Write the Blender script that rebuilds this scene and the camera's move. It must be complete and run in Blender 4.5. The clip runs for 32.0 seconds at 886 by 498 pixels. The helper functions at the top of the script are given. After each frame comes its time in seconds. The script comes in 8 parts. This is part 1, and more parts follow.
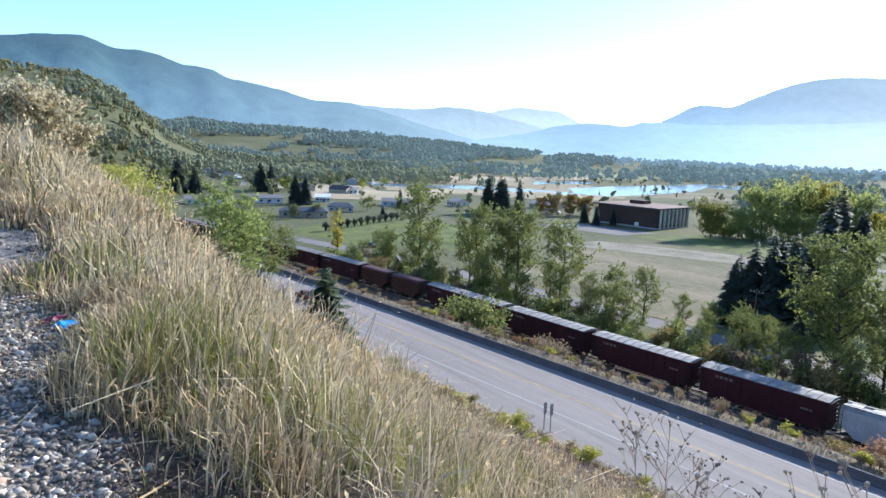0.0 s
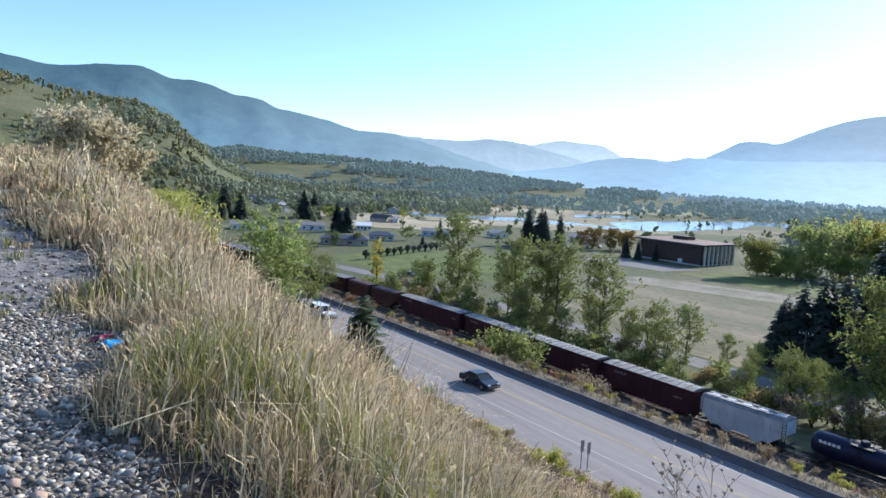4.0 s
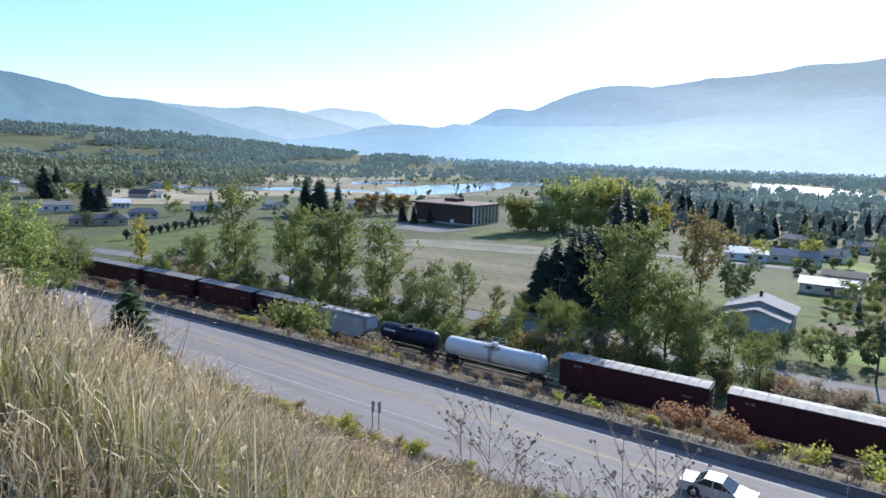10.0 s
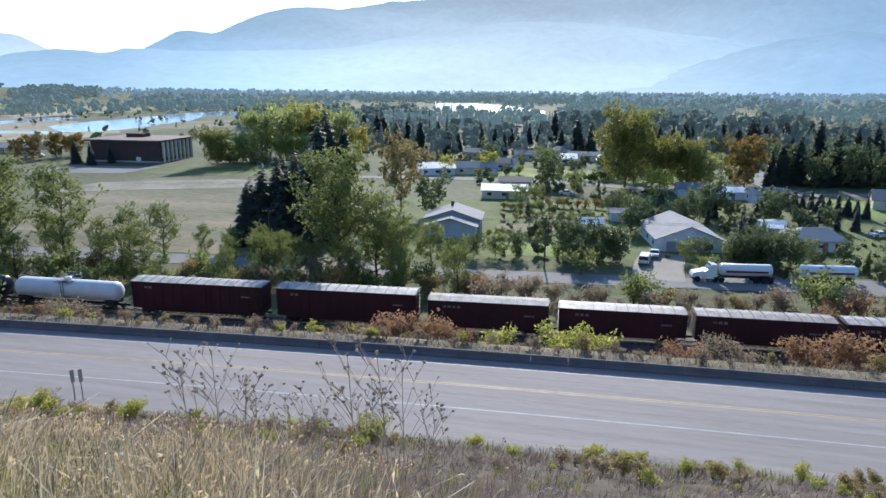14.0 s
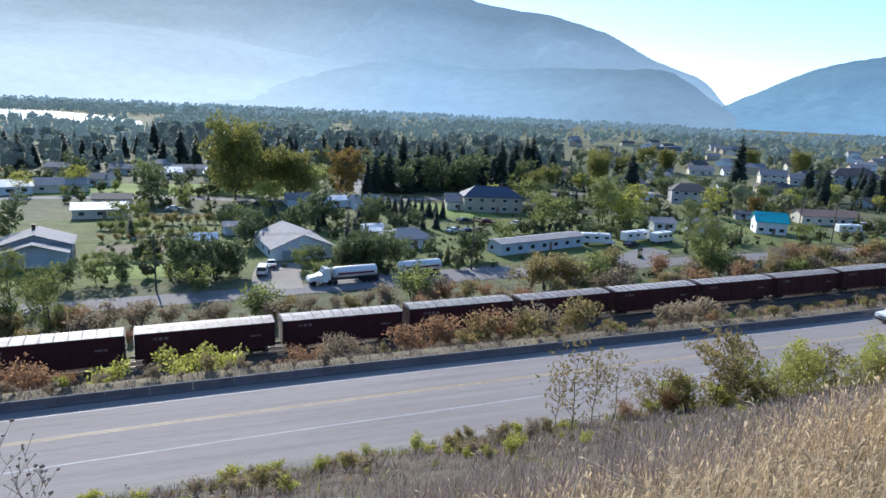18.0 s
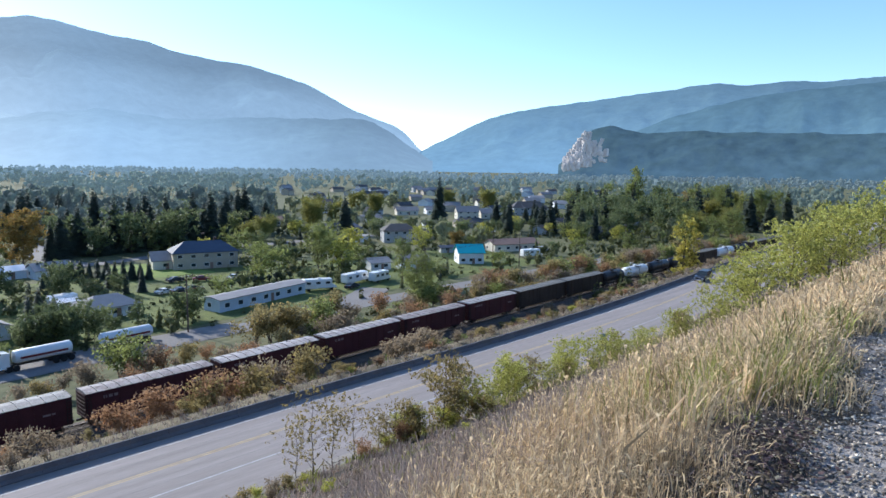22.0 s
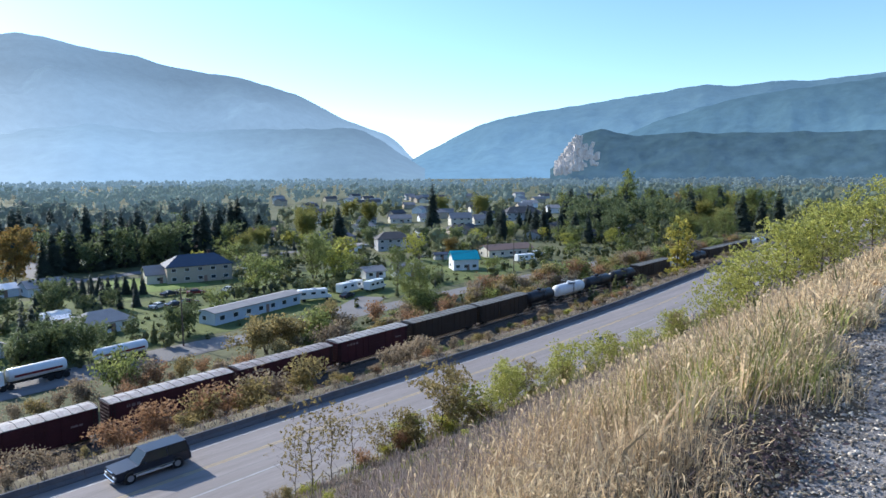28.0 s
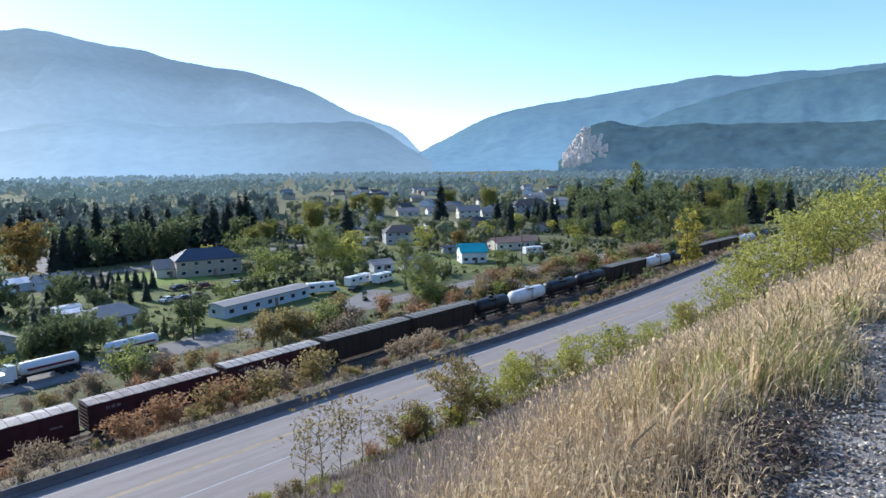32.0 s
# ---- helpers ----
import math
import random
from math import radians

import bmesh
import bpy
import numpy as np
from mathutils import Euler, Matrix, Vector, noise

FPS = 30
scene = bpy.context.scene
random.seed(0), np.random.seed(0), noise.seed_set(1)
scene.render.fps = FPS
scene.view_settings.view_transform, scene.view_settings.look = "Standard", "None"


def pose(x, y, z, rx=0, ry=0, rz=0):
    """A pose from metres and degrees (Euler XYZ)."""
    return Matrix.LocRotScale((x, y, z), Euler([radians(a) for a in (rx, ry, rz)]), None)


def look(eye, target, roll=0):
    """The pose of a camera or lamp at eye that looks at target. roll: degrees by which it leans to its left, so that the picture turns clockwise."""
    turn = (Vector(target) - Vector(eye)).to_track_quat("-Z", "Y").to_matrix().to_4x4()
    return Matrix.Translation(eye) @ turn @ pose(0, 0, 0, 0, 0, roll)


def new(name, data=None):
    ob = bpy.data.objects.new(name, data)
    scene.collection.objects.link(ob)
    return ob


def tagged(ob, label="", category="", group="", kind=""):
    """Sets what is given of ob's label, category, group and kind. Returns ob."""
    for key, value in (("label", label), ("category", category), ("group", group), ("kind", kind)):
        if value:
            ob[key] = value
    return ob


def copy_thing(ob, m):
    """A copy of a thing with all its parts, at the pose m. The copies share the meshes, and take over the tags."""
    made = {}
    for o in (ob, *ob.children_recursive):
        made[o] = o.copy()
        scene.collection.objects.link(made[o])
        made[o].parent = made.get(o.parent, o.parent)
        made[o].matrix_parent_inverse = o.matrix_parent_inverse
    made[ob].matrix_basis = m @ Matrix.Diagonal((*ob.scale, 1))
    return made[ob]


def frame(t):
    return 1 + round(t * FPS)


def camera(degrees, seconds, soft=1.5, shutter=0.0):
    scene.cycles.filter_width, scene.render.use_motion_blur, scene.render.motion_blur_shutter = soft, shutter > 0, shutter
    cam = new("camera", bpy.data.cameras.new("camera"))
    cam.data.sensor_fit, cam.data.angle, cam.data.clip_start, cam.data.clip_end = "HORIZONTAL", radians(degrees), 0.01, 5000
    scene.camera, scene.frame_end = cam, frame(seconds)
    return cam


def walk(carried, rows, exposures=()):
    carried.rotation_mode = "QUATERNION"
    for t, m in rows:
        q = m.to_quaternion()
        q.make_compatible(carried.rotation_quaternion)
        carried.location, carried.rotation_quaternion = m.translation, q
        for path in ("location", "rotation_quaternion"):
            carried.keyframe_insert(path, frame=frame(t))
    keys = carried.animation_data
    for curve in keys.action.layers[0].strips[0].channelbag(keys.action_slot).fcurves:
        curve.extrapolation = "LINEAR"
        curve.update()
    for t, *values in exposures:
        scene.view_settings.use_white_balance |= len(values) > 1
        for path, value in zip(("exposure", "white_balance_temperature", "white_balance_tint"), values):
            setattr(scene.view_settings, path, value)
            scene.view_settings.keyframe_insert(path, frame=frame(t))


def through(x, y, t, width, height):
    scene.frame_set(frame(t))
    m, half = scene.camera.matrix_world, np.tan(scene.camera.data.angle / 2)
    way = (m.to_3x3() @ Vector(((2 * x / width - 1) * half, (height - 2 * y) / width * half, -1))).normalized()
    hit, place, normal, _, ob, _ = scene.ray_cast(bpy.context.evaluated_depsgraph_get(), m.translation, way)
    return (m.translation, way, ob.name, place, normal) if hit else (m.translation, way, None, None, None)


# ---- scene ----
EXPOSURES = [(0.0, 0.86, 5740, 9), (0.9, 0.65, 5740, 9), (2.0, 0.63, 5740, 9), (32.0, 0.63, 5740, 9)]
cam = camera(68.1, 32.0)
EYE = 33.0
PATH = [
    (0.0, pose(0, 0, EYE, 81.15, -1.97, 54.60)),
    (0.5, pose(0, 0, EYE, 82.05, -2.34, 55.49)),
    (1.0, pose(0, 0, EYE, 82.45, -1.73, 57.33)),
    (1.5, pose(0, 0, EYE, 82.60, -2.11, 57.59)),
    (2.0, pose(0, 0, EYE, 82.97, -2.19, 57.52)),
    (2.5, pose(0, 0, EYE, 83.28, -2.03, 57.50)),
    (3.0, pose(0, 0, EYE, 83.25, -2.26, 58.13)),
    (3.5, pose(0, 0, EYE, 83.48, -2.80, 58.53)),
    (5.5, pose(0, 0, EYE, 84.02, -3.56, 56.86)),
    (6.0, pose(0, 0, EYE, 83.73, -3.29, 56.94)),
    (6.5, pose(0, 0, EYE, 83.36, -3.15, 56.66)),
    (7.0, pose(0, 0, EYE, 83.28, -2.96, 56.50)),
    (7.5, pose(0, 0, EYE, 83.27, -2.66, 57.25)),
    (8.0, pose(0, 0, EYE, 83.32, -2.28, 57.09)),
    (8.5, pose(0, 0, EYE, 82.93, -2.53, 54.42)),
    (9.0, pose(0, 0, EYE, 82.35, -3.24, 46.69)),
    (9.5, pose(0, 0, EYE, 81.43, -2.18, 41.66)),
    (10.0, pose(0, 0, EYE, 81.70, -1.80, 38.82)),
    (10.5, pose(0, 0, EYE, 80.94, -1.08, 35.56)),
    (11.0, pose(0, 0, EYE, 80.42, -1.20, 30.99)),
    (11.5, pose(0, 0, EYE, 80.25, -0.97, 27.66)),
    (12.0, pose(0, 0, EYE, 79.84, -0.24, 25.78)),
    (12.5, pose(0, 0, EYE, 79.32, -0.34, 21.10)),
    (13.0, pose(0, 0, EYE, 79.55, -1.20, 18.64)),
    (13.5, pose(0, 0, EYE, 77.27, -0.46, 16.42)),
    (15.5, pose(0, 0, EYE, 74.84, -1.52, 2.43)),
    (16.0, pose(0, 0, EYE, 75.05, -1.46, 0.07)),
    (16.5, pose(0, 0, EYE, 75.41, -2.18, -5.14)),
    (17.0, pose(0, 0, EYE, 76.09, -3.06, -12.37)),
    (17.5, pose(0, 0, EYE, 77.03, -2.98, -17.70)),
    (18.0, pose(0, 0, EYE, 77.76, -2.57, -19.90)),
    (18.5, pose(0, 0, EYE, 78.03, -2.52, -23.37)),
    (19.0, pose(0, 0, EYE, 79.16, -2.61, -29.68)),
    (19.5, pose(0, 0, EYE, 80.86, -1.90, -35.10)),
    (20.0, pose(0, 0, EYE, 82.39, -1.87, -40.73)),
    (20.5, pose(0, 0, EYE, 82.98, -1.67, -42.93)),
    (21.0, pose(0, 0, EYE, 83.13, -1.42, -44.33)),
    (21.5, pose(0, 0, EYE, 82.80, -1.13, -44.42)),
    (22.0, pose(0, 0, EYE, 82.62, -0.90, -44.60)),
    (22.5, pose(0, 0, EYE, 82.50, -0.83, -44.60)),
    (23.0, pose(0, 0, EYE, 82.51, -0.55, -44.34)),
    (23.5, pose(0, 0, EYE, 82.73, -0.54, -44.34)),
    (24.0, pose(0, 0, EYE, 82.80, -0.56, -44.43)),
    (24.5, pose(0, 0, EYE, 82.87, -0.55, -44.49)),
    (25.0, pose(0, 0, EYE, 82.60, -0.28, -44.59)),
    (25.5, pose(0, 0, EYE, 82.66, 0.09, -44.66)),
    (27.5, pose(0, 0, EYE, 83.16, 0.52, -45.28)),
    (28.0, pose(0, 0, EYE, 83.23, 0.47, -45.27)),
    (28.5, pose(0, 0, EYE, 83.28, 0.57, -45.21)),
    (29.0, pose(0, 0, EYE, 83.05, 0.25, -45.08)),
    (29.5, pose(0, 0, EYE, 82.93, 0.13, -45.02)),
    (30.0, pose(0, 0, EYE, 82.47, 0.01, -44.61)),
    (30.5, pose(0, 0, EYE, 82.41, 0.36, -44.49)),
    (31.0, pose(0, 0, EYE, 82.48, 0.41, -44.54)),
    (31.5, pose(0, 0, EYE, 82.55, 0.62, -44.61)),
    (32.0, pose(0, 0, EYE, 82.62, 0.79, -44.61)),
]
walk(cam, PATH, EXPOSURES)

# ---- daylight: low sun ahead over the valley ----
SUN_AZ, SUN_EL = 8.0, 27.0
world = bpy.data.worlds.new("sky")
scene.world = world
world.use_nodes = True
_n, _l = world.node_tree.nodes, world.node_tree.links
sky = _n.new("ShaderNodeTexSky")
sky.sky_type = "NISHITA"
sky.sun_disc = False
sky.sun_elevation = radians(SUN_EL)
sky.sun_rotation = radians(-SUN_AZ)
sky.altitude = 500
sky.air_density, sky.dust_density, sky.ozone_density = 1.0, 0.34, 3.4
_n["Background"].inputs["Strength"].default_value = 0.15
_l.new(sky.outputs["Color"], _n["Background"].inputs["Color"])
sun = new("sun", bpy.data.lights.new("sun", "SUN"))
sun.data.energy, sun.data.angle, sun.data.color = 4.6, radians(0.5), (1.0, 0.9, 0.76)
_a, _e = radians(SUN_AZ), radians(SUN_EL)
SUN_WAY = Vector((-math.sin(_a) * math.cos(_e), math.cos(_a) * math.cos(_e), math.sin(_e)))
sun.matrix_world = look(SUN_WAY * 100, (0, 0, 0))

# ---- small tools ----
rng = random.Random(7)


class Geo:
    """Gathers vertices and faces for one mesh."""

    def __init__(self):
        self.v, self.f = [], []

    def add(self, verts, faces):
        n = len(self.v)
        self.v += [tuple(p) for p in verts]
        self.f += [tuple(i + n for i in face) for face in faces]
        return self

    def box(self, cx, cy, cz, sx, sy, sz, b=0.0, m=None):
        hx, hy, hz = sx / 2, sy / 2, sz / 2
        if b <= 0:
            vs = [(x, y, z) for x in (-hx, hx) for y in (-hy, hy) for z in (-hz, hz)]
            fs = [(0, 1, 3, 2), (4, 6, 7, 5), (0, 4, 5, 1), (2, 3, 7, 6), (0, 2, 6, 4), (1, 5, 7, 3)]
        else:
            bm = bmesh.new()
            bmesh.ops.create_cube(bm, size=1, matrix=Matrix.Diagonal((sx, sy, sz, 1)))
            bmesh.ops.bevel(bm, geom=bm.edges[:], offset=b, segments=1, affect="EDGES")
            bm.verts.index_update()
            vs = [tuple(v.co) for v in bm.verts]
            fs = [[v.index for v in f.verts] for f in bm.faces]
            bm.free()
        c = Vector((cx, cy, cz))
        vs = [(m @ Vector(p) if m else Vector(p)) + c for p in vs]
        return self.add(vs, fs)

    def tube(self, p0, p1, r0, r1=None, n=8, caps=True):
        p0, p1 = Vector(p0), Vector(p1)
        r1 = r0 if r1 is None else r1
        d = (p1 - p0).normalized()
        a = d.cross(Vector((0, 0, 1)) if abs(d.z) < 0.9 else Vector((1, 0, 0))).normalized()
        b = d.cross(a)
        ring = [a * math.cos(2 * math.pi * i / n) + b * math.sin(2 * math.pi * i / n) for i in range(n)]
        vs = [p0 + q * r0 for q in ring] + [p1 + q * r1 for q in ring]
        fs = [(i, i + n, (i + 1) % n + n, (i + 1) % n) for i in range(n)]
        if caps:
            fs += [tuple(range(n)), tuple(range(2 * n - 1, n - 1, -1))]
        return self.add(vs, fs)

    def lathe(self, rows, n=16, axis="z"):
        """rows: (radius, height) along the axis."""
        vs = []
        for r, h in rows:
            for i in range(n):
                c, s = r * math.cos(2 * math.pi * i / n), r * math.sin(2 * math.pi * i / n)
                vs.append((c, s, h) if axis == "z" else (h, c, s) if axis == "x" else (c, h, s))
        fs = []
        for k in range(len(rows) - 1):
            for i in range(n):
                j = (i + 1) % n
                fs.append((k * n + i, k * n + j, (k + 1) * n + j, (k + 1) * n + i))
        fs += [tuple(range(n - 1, -1, -1)), tuple(range((len(rows) - 1) * n, len(rows) * n))]
        return self.add(vs, fs)

    def prism(self, outline, a, b, axis="y"):
        """A closed outline of (u, w), drawn out from a to b along the axis. axis y: u is x; axis x: u is y; axis z: u, w are x, y."""
        n = len(outline)

        def at(p, k):
            return (p[0], k, p[1]) if axis == "y" else (k, p[0], p[1]) if axis == "x" else (p[0], p[1], k)

        vs = [at(p, a) for p in outline] + [at(p, b) for p in outline]
        fs = [(i, (i + 1) % n, (i + 1) % n + n, i + n) for i in range(n)]
        fs += [tuple(range(n - 1, -1, -1)), tuple(range(n, 2 * n))]
        return self.add(vs, fs)

    def mesh(self, name, material, smooth=False, fix=True):
        me = bpy.data.meshes.new(name)
        me.from_pydata(self.v, [], self.f)
        if fix and len(self.f) < 4000:
            bm = bmesh.new()
            bm.from_mesh(me)
            bmesh.ops.recalc_face_normals(bm, faces=bm.faces[:])
            bm.to_mesh(me)
            bm.free()
        if smooth:
            me.polygons.foreach_set("use_smooth", [True] * len(me.polygons))
            if smooth != "all":
                me.set_sharp_from_angle(angle=radians(40))
        me.materials.append(material)
        return me


def part(name, geo, material, parent, label="", smooth=False):
    ob = new(name, geo.mesh(name, material, smooth) if isinstance(geo, Geo) else geo)
    ob.parent = parent
    return tagged(ob, label)


def thing(name, label, category, group="", kind="", m=None):
    ob = new(name)
    ob.empty_display_size = 0.3
    if m:
        ob.matrix_basis = m
    return tagged(ob, label, category, group, kind)


def solid(name, geo, material, label="", category="", group="", kind="", m=None, smooth=False):
    ob = new(name, geo.mesh(name, material, smooth) if isinstance(geo, Geo) else geo)
    if m:
        ob.matrix_basis = m
    return tagged(ob, label, category, group, kind)


def raw_mesh(name, verts, faces, material, smooth=False):
    """A mesh from numpy arrays of triangles or quads."""
    verts, faces = np.asarray(verts, np.float32), np.asarray(faces, np.int32)
    me = bpy.data.meshes.new(name)
    me.vertices.add(len(verts))
    me.vertices.foreach_set("co", verts.ravel())
    k = faces.shape[1]
    me.loops.add(faces.size)
    me.loops.foreach_set("vertex_index", faces.ravel())
    me.polygons.add(len(faces))
    me.polygons.foreach_set("loop_start", np.arange(0, faces.size, k, dtype=np.int32))
    if smooth:
        me.polygons.foreach_set("use_smooth", np.ones(len(faces), bool))
    me.update(calc_edges=True)
    me.materials.append(material)
    return me


# ---- materials ----
def mat(name, color, rough=0.8, metal=0.0, vary=0.25, scale=2.0, fine=25.0, bump=0.2, island=0.0, obj=0.0, color2=None, spec=0.3, through=0.0, emit=None, stretch=None):
    """A surface: two scales of variation round one or two colours, grain as bump; island and obj vary piece by piece."""
    m = bpy.data.materials.new(name)
    m.use_nodes = True
    n, l = m.node_tree.nodes, m.node_tree.links
    p = n["Principled BSDF"]
    p.inputs["Roughness"].default_value = rough
    p.inputs["Metallic"].default_value = metal
    p.inputs["Specular IOR Level"].default_value = spec
    tc = n.new("ShaderNodeTexCoord")
    geo = n.new("ShaderNodeNewGeometry")
    where = geo.outputs["Position"] if not obj else tc.outputs["Object"]
    if stretch:
        along = n.new("ShaderNodeMapping")
        along.inputs["Scale"].default_value = stretch
        l.new(where, along.inputs["Vector"])
        where = along.outputs["Vector"]
    big, small = n.new("ShaderNodeTexNoise"), n.new("ShaderNodeTexNoise")
    for t, s, d in ((big, scale, 4), (small, fine, 3)):
        t.inputs["Scale"].default_value = s
        t.inputs["Detail"].default_value = d
        l.new(where, t.inputs["Vector"])
    ramp = n.new("ShaderNodeMix")
    ramp.data_type = "RGBA"
    c1 = color
    c2 = color2 or tuple(min(1, c * (1 + vary)) for c in color)
    c1 = color if color2 else tuple(c * (1 - vary) for c in color)
    ramp.inputs["A"].default_value, ramp.inputs["B"].default_value = (*c1, 1), (*c2, 1)
    mixv = n.new("ShaderNodeMapRange")
    mixv.inputs["From Min"].default_value, mixv.inputs["From Max"].default_value = 0.35, 0.65
    addn = n.new("ShaderNodeMath")
    addn.operation = "MULTIPLY_ADD"
    l.new(small.outputs["Fac"], addn.inputs[0])
    addn.inputs[1].default_value = 0.45
    half = n.new("ShaderNodeMath")
    half.operation = "MULTIPLY"
    half.inputs[1].default_value = 0.55
    l.new(big.outputs["Fac"], half.inputs[0])
    l.new(half.outputs[0], addn.inputs[2])
    l.new(addn.outputs[0], mixv.inputs["Value"])
    fac = mixv.outputs["Result"]
    for amount, src in ((island, geo.outputs["Random Per Island"]), (obj, None)):
        if amount:
            if src is None:
                src = n.new("ShaderNodeObjectInfo").outputs["Random"]
            k = n.new("ShaderNodeMix")
            k.inputs["Factor"].default_value = amount
            l.new(fac, k.inputs["A"])
            l.new(src, k.inputs["B"])
            fac = k.outputs["Result"]
    l.new(fac, ramp.inputs["Factor"])
    l.new(ramp.outputs["Result"], p.inputs["Base Color"])
    if bump:
        b = n.new("ShaderNodeBump")
        b.inputs["Strength"].default_value = bump
        b.inputs["Distance"].default_value = 0.6 / fine
        l.new(small.outputs["Fac"], b.inputs["Height"])
        l.new(b.outputs["Normal"], p.inputs["Normal"])
    if through:
        tr, mx, out = n.new("ShaderNodeBsdfTranslucent"), n.new("ShaderNodeMixShader"), n["Material Output"]
        l.new(ramp.outputs["Result"], tr.inputs["Color"])
        mx.inputs["Fac"].default_value = through
        l.new(p.outputs["BSDF"], mx.inputs[1])
        l.new(tr.outputs["BSDF"], mx.inputs[2])
        l.new(mx.outputs["Shader"], out.inputs["Surface"])
    if emit:
        p.inputs["Emission Color"].default_value = (*emit[:3], 1)
        p.inputs["Emission Strength"].default_value = emit[3]
    return m


M_asphalt = mat("asphalt", (0.265, 0.237, 0.223), 0.85, vary=0.2, scale=0.9, fine=14, bump=0.2, stretch=(0.05, 1.0, 1.0))
M_gravel = mat("gravel", (0.225, 0.205, 0.185), 0.9, vary=0.75, scale=9, fine=70, bump=1.0)
# dark earth, darkened further so the gaps between grass stems look shaded
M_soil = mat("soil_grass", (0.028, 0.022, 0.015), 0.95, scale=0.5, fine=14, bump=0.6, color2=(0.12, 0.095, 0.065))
M_valley = mat("valley_ground", (0.07, 0.085, 0.035), 0.95, scale=0.02, fine=0.4, bump=0.3, color2=(0.155, 0.15, 0.075))
M_lawn = mat("lawn", (0.06, 0.078, 0.024), 0.95, scale=0.14, fine=1.6, bump=0.3, color2=(0.165, 0.195, 0.05))
# lawn colour brightened to stand for sun shining through the grass
M_lawn_lit = mat("sunlit_lawn", (0.11, 0.17, 0.03), 0.95, scale=0.1, fine=2.0, bump=0.3, color2=(0.24, 0.3, 0.07))
M_field = mat("dry_field", (0.09, 0.1, 0.045), 0.95, scale=0.07, fine=1.4, bump=0.3, color2=(0.27, 0.22, 0.145), stretch=(0.3, 1.0, 1.0))
M_dirt = mat("pale_dirt", (0.3, 0.27, 0.23), 0.95, vary=0.2, scale=0.1, fine=4, bump=0.3)
M_water = mat("water", (0.25, 0.33, 0.4), 0.18, vary=0.1, scale=0.02, fine=0.6, bump=0.15, spec=0.8)
M_ballast = mat("ballast", (0.11, 0.09, 0.075), 0.95, vary=0.4, scale=1.5, fine=12, bump=0.8)
M_concrete = mat("concrete", (0.14, 0.14, 0.15), 0.9, vary=0.2, scale=0.6, fine=12, bump=0.3)
M_verge = mat("verge_earth", (0.08, 0.07, 0.043), 0.95, scale=0.4, fine=5, bump=0.5, color2=(0.23, 0.19, 0.115))
M_tar = mat("tar", (0.19, 0.175, 0.168), 0.7, vary=0.25, scale=1.5, fine=20)
M_white_line = mat("white_road_paint", (0.37, 0.37, 0.37), 0.7, vary=0.25, scale=1.5, fine=20)
M_yellow_line = mat("yellow_road_paint", (0.43, 0.33, 0.18), 0.7, vary=0.25, scale=1.5, fine=20)
M_bark = mat("bark", (0.09, 0.07, 0.055), 0.95, vary=0.4, scale=2, fine=14, bump=0.8)
M_leaf_green = mat("green_leaves", (0.06, 0.075, 0.028), 0.55, scale=0.3, fine=3, bump=0, island=0.7, color2=(0.4, 0.44, 0.135), through=0.54)
M_leaf_yellow = mat("yellowing_leaves", (0.2, 0.19, 0.035), 0.55, scale=0.25, fine=3, bump=0, island=0.6, color2=(0.64, 0.55, 0.12), through=0.6)
M_leaf_rust = mat("rust_leaves", (0.21, 0.115, 0.065), 0.7, scale=0.3, fine=3, bump=0, island=0.6, color2=(0.46, 0.285, 0.155), through=0.52)
M_leaf_brown = mat("brown_twigs", (0.18, 0.135, 0.09), 0.8, scale=0.3, fine=3, bump=0, island=0.6, color2=(0.42, 0.34, 0.23), through=0.5)
M_leaf_lime = mat("lime_leaves", (0.17, 0.18, 0.03), 0.55, scale=0.3, fine=3, bump=0, island=0.7, color2=(0.62, 0.6, 0.15), through=0.62)
M_leaf_dark = mat("dark_leaves", (0.05, 0.072, 0.034), 0.55, scale=0.3, fine=3, bump=0, island=0.6, color2=(0.24, 0.28, 0.12), through=0.48)
M_needle = mat("dark_needles", (0.038, 0.055, 0.047), 0.7, scale=0.3, fine=3, bump=0, island=0.5, color2=(0.12, 0.145, 0.105), through=0.3)
M_rail_steel = mat("rail_steel", (0.25, 0.2, 0.17), 0.5, metal=0.8, vary=0.2, scale=2, fine=20)
M_tie = mat("timber_tie", (0.07, 0.055, 0.045), 0.9, vary=0.3, scale=2, fine=15, bump=0.5)

# ---- lie of the land ----
def bend(points):
    """A smooth curve y(x) through a few points."""
    xs, ys = np.array([p[0] for p in points], float), np.array([p[1] for p in points], float)
    slope = np.gradient(ys, xs)

    def at(x):
        x = np.asarray(x, float)
        i = np.clip(np.searchsorted(xs, x) - 1, 0, len(xs) - 2)
        h = xs[i + 1] - xs[i]
        t = np.clip((x - xs[i]) / h, -3, 4)
        u = np.clip(t, 0, 1)
        y = (1 + 2 * u) * (1 - u) ** 2 * ys[i] + u * (1 - u) ** 2 * h * slope[i] + u * u * (3 - 2 * u) * ys[i + 1] + u * u * (u - 1) * h * slope[i + 1]
        return y + np.where(t < 0, t * h * slope[0], 0) + np.where(t > 1, (t - 1) * h * slope[-1], 0)

    return at


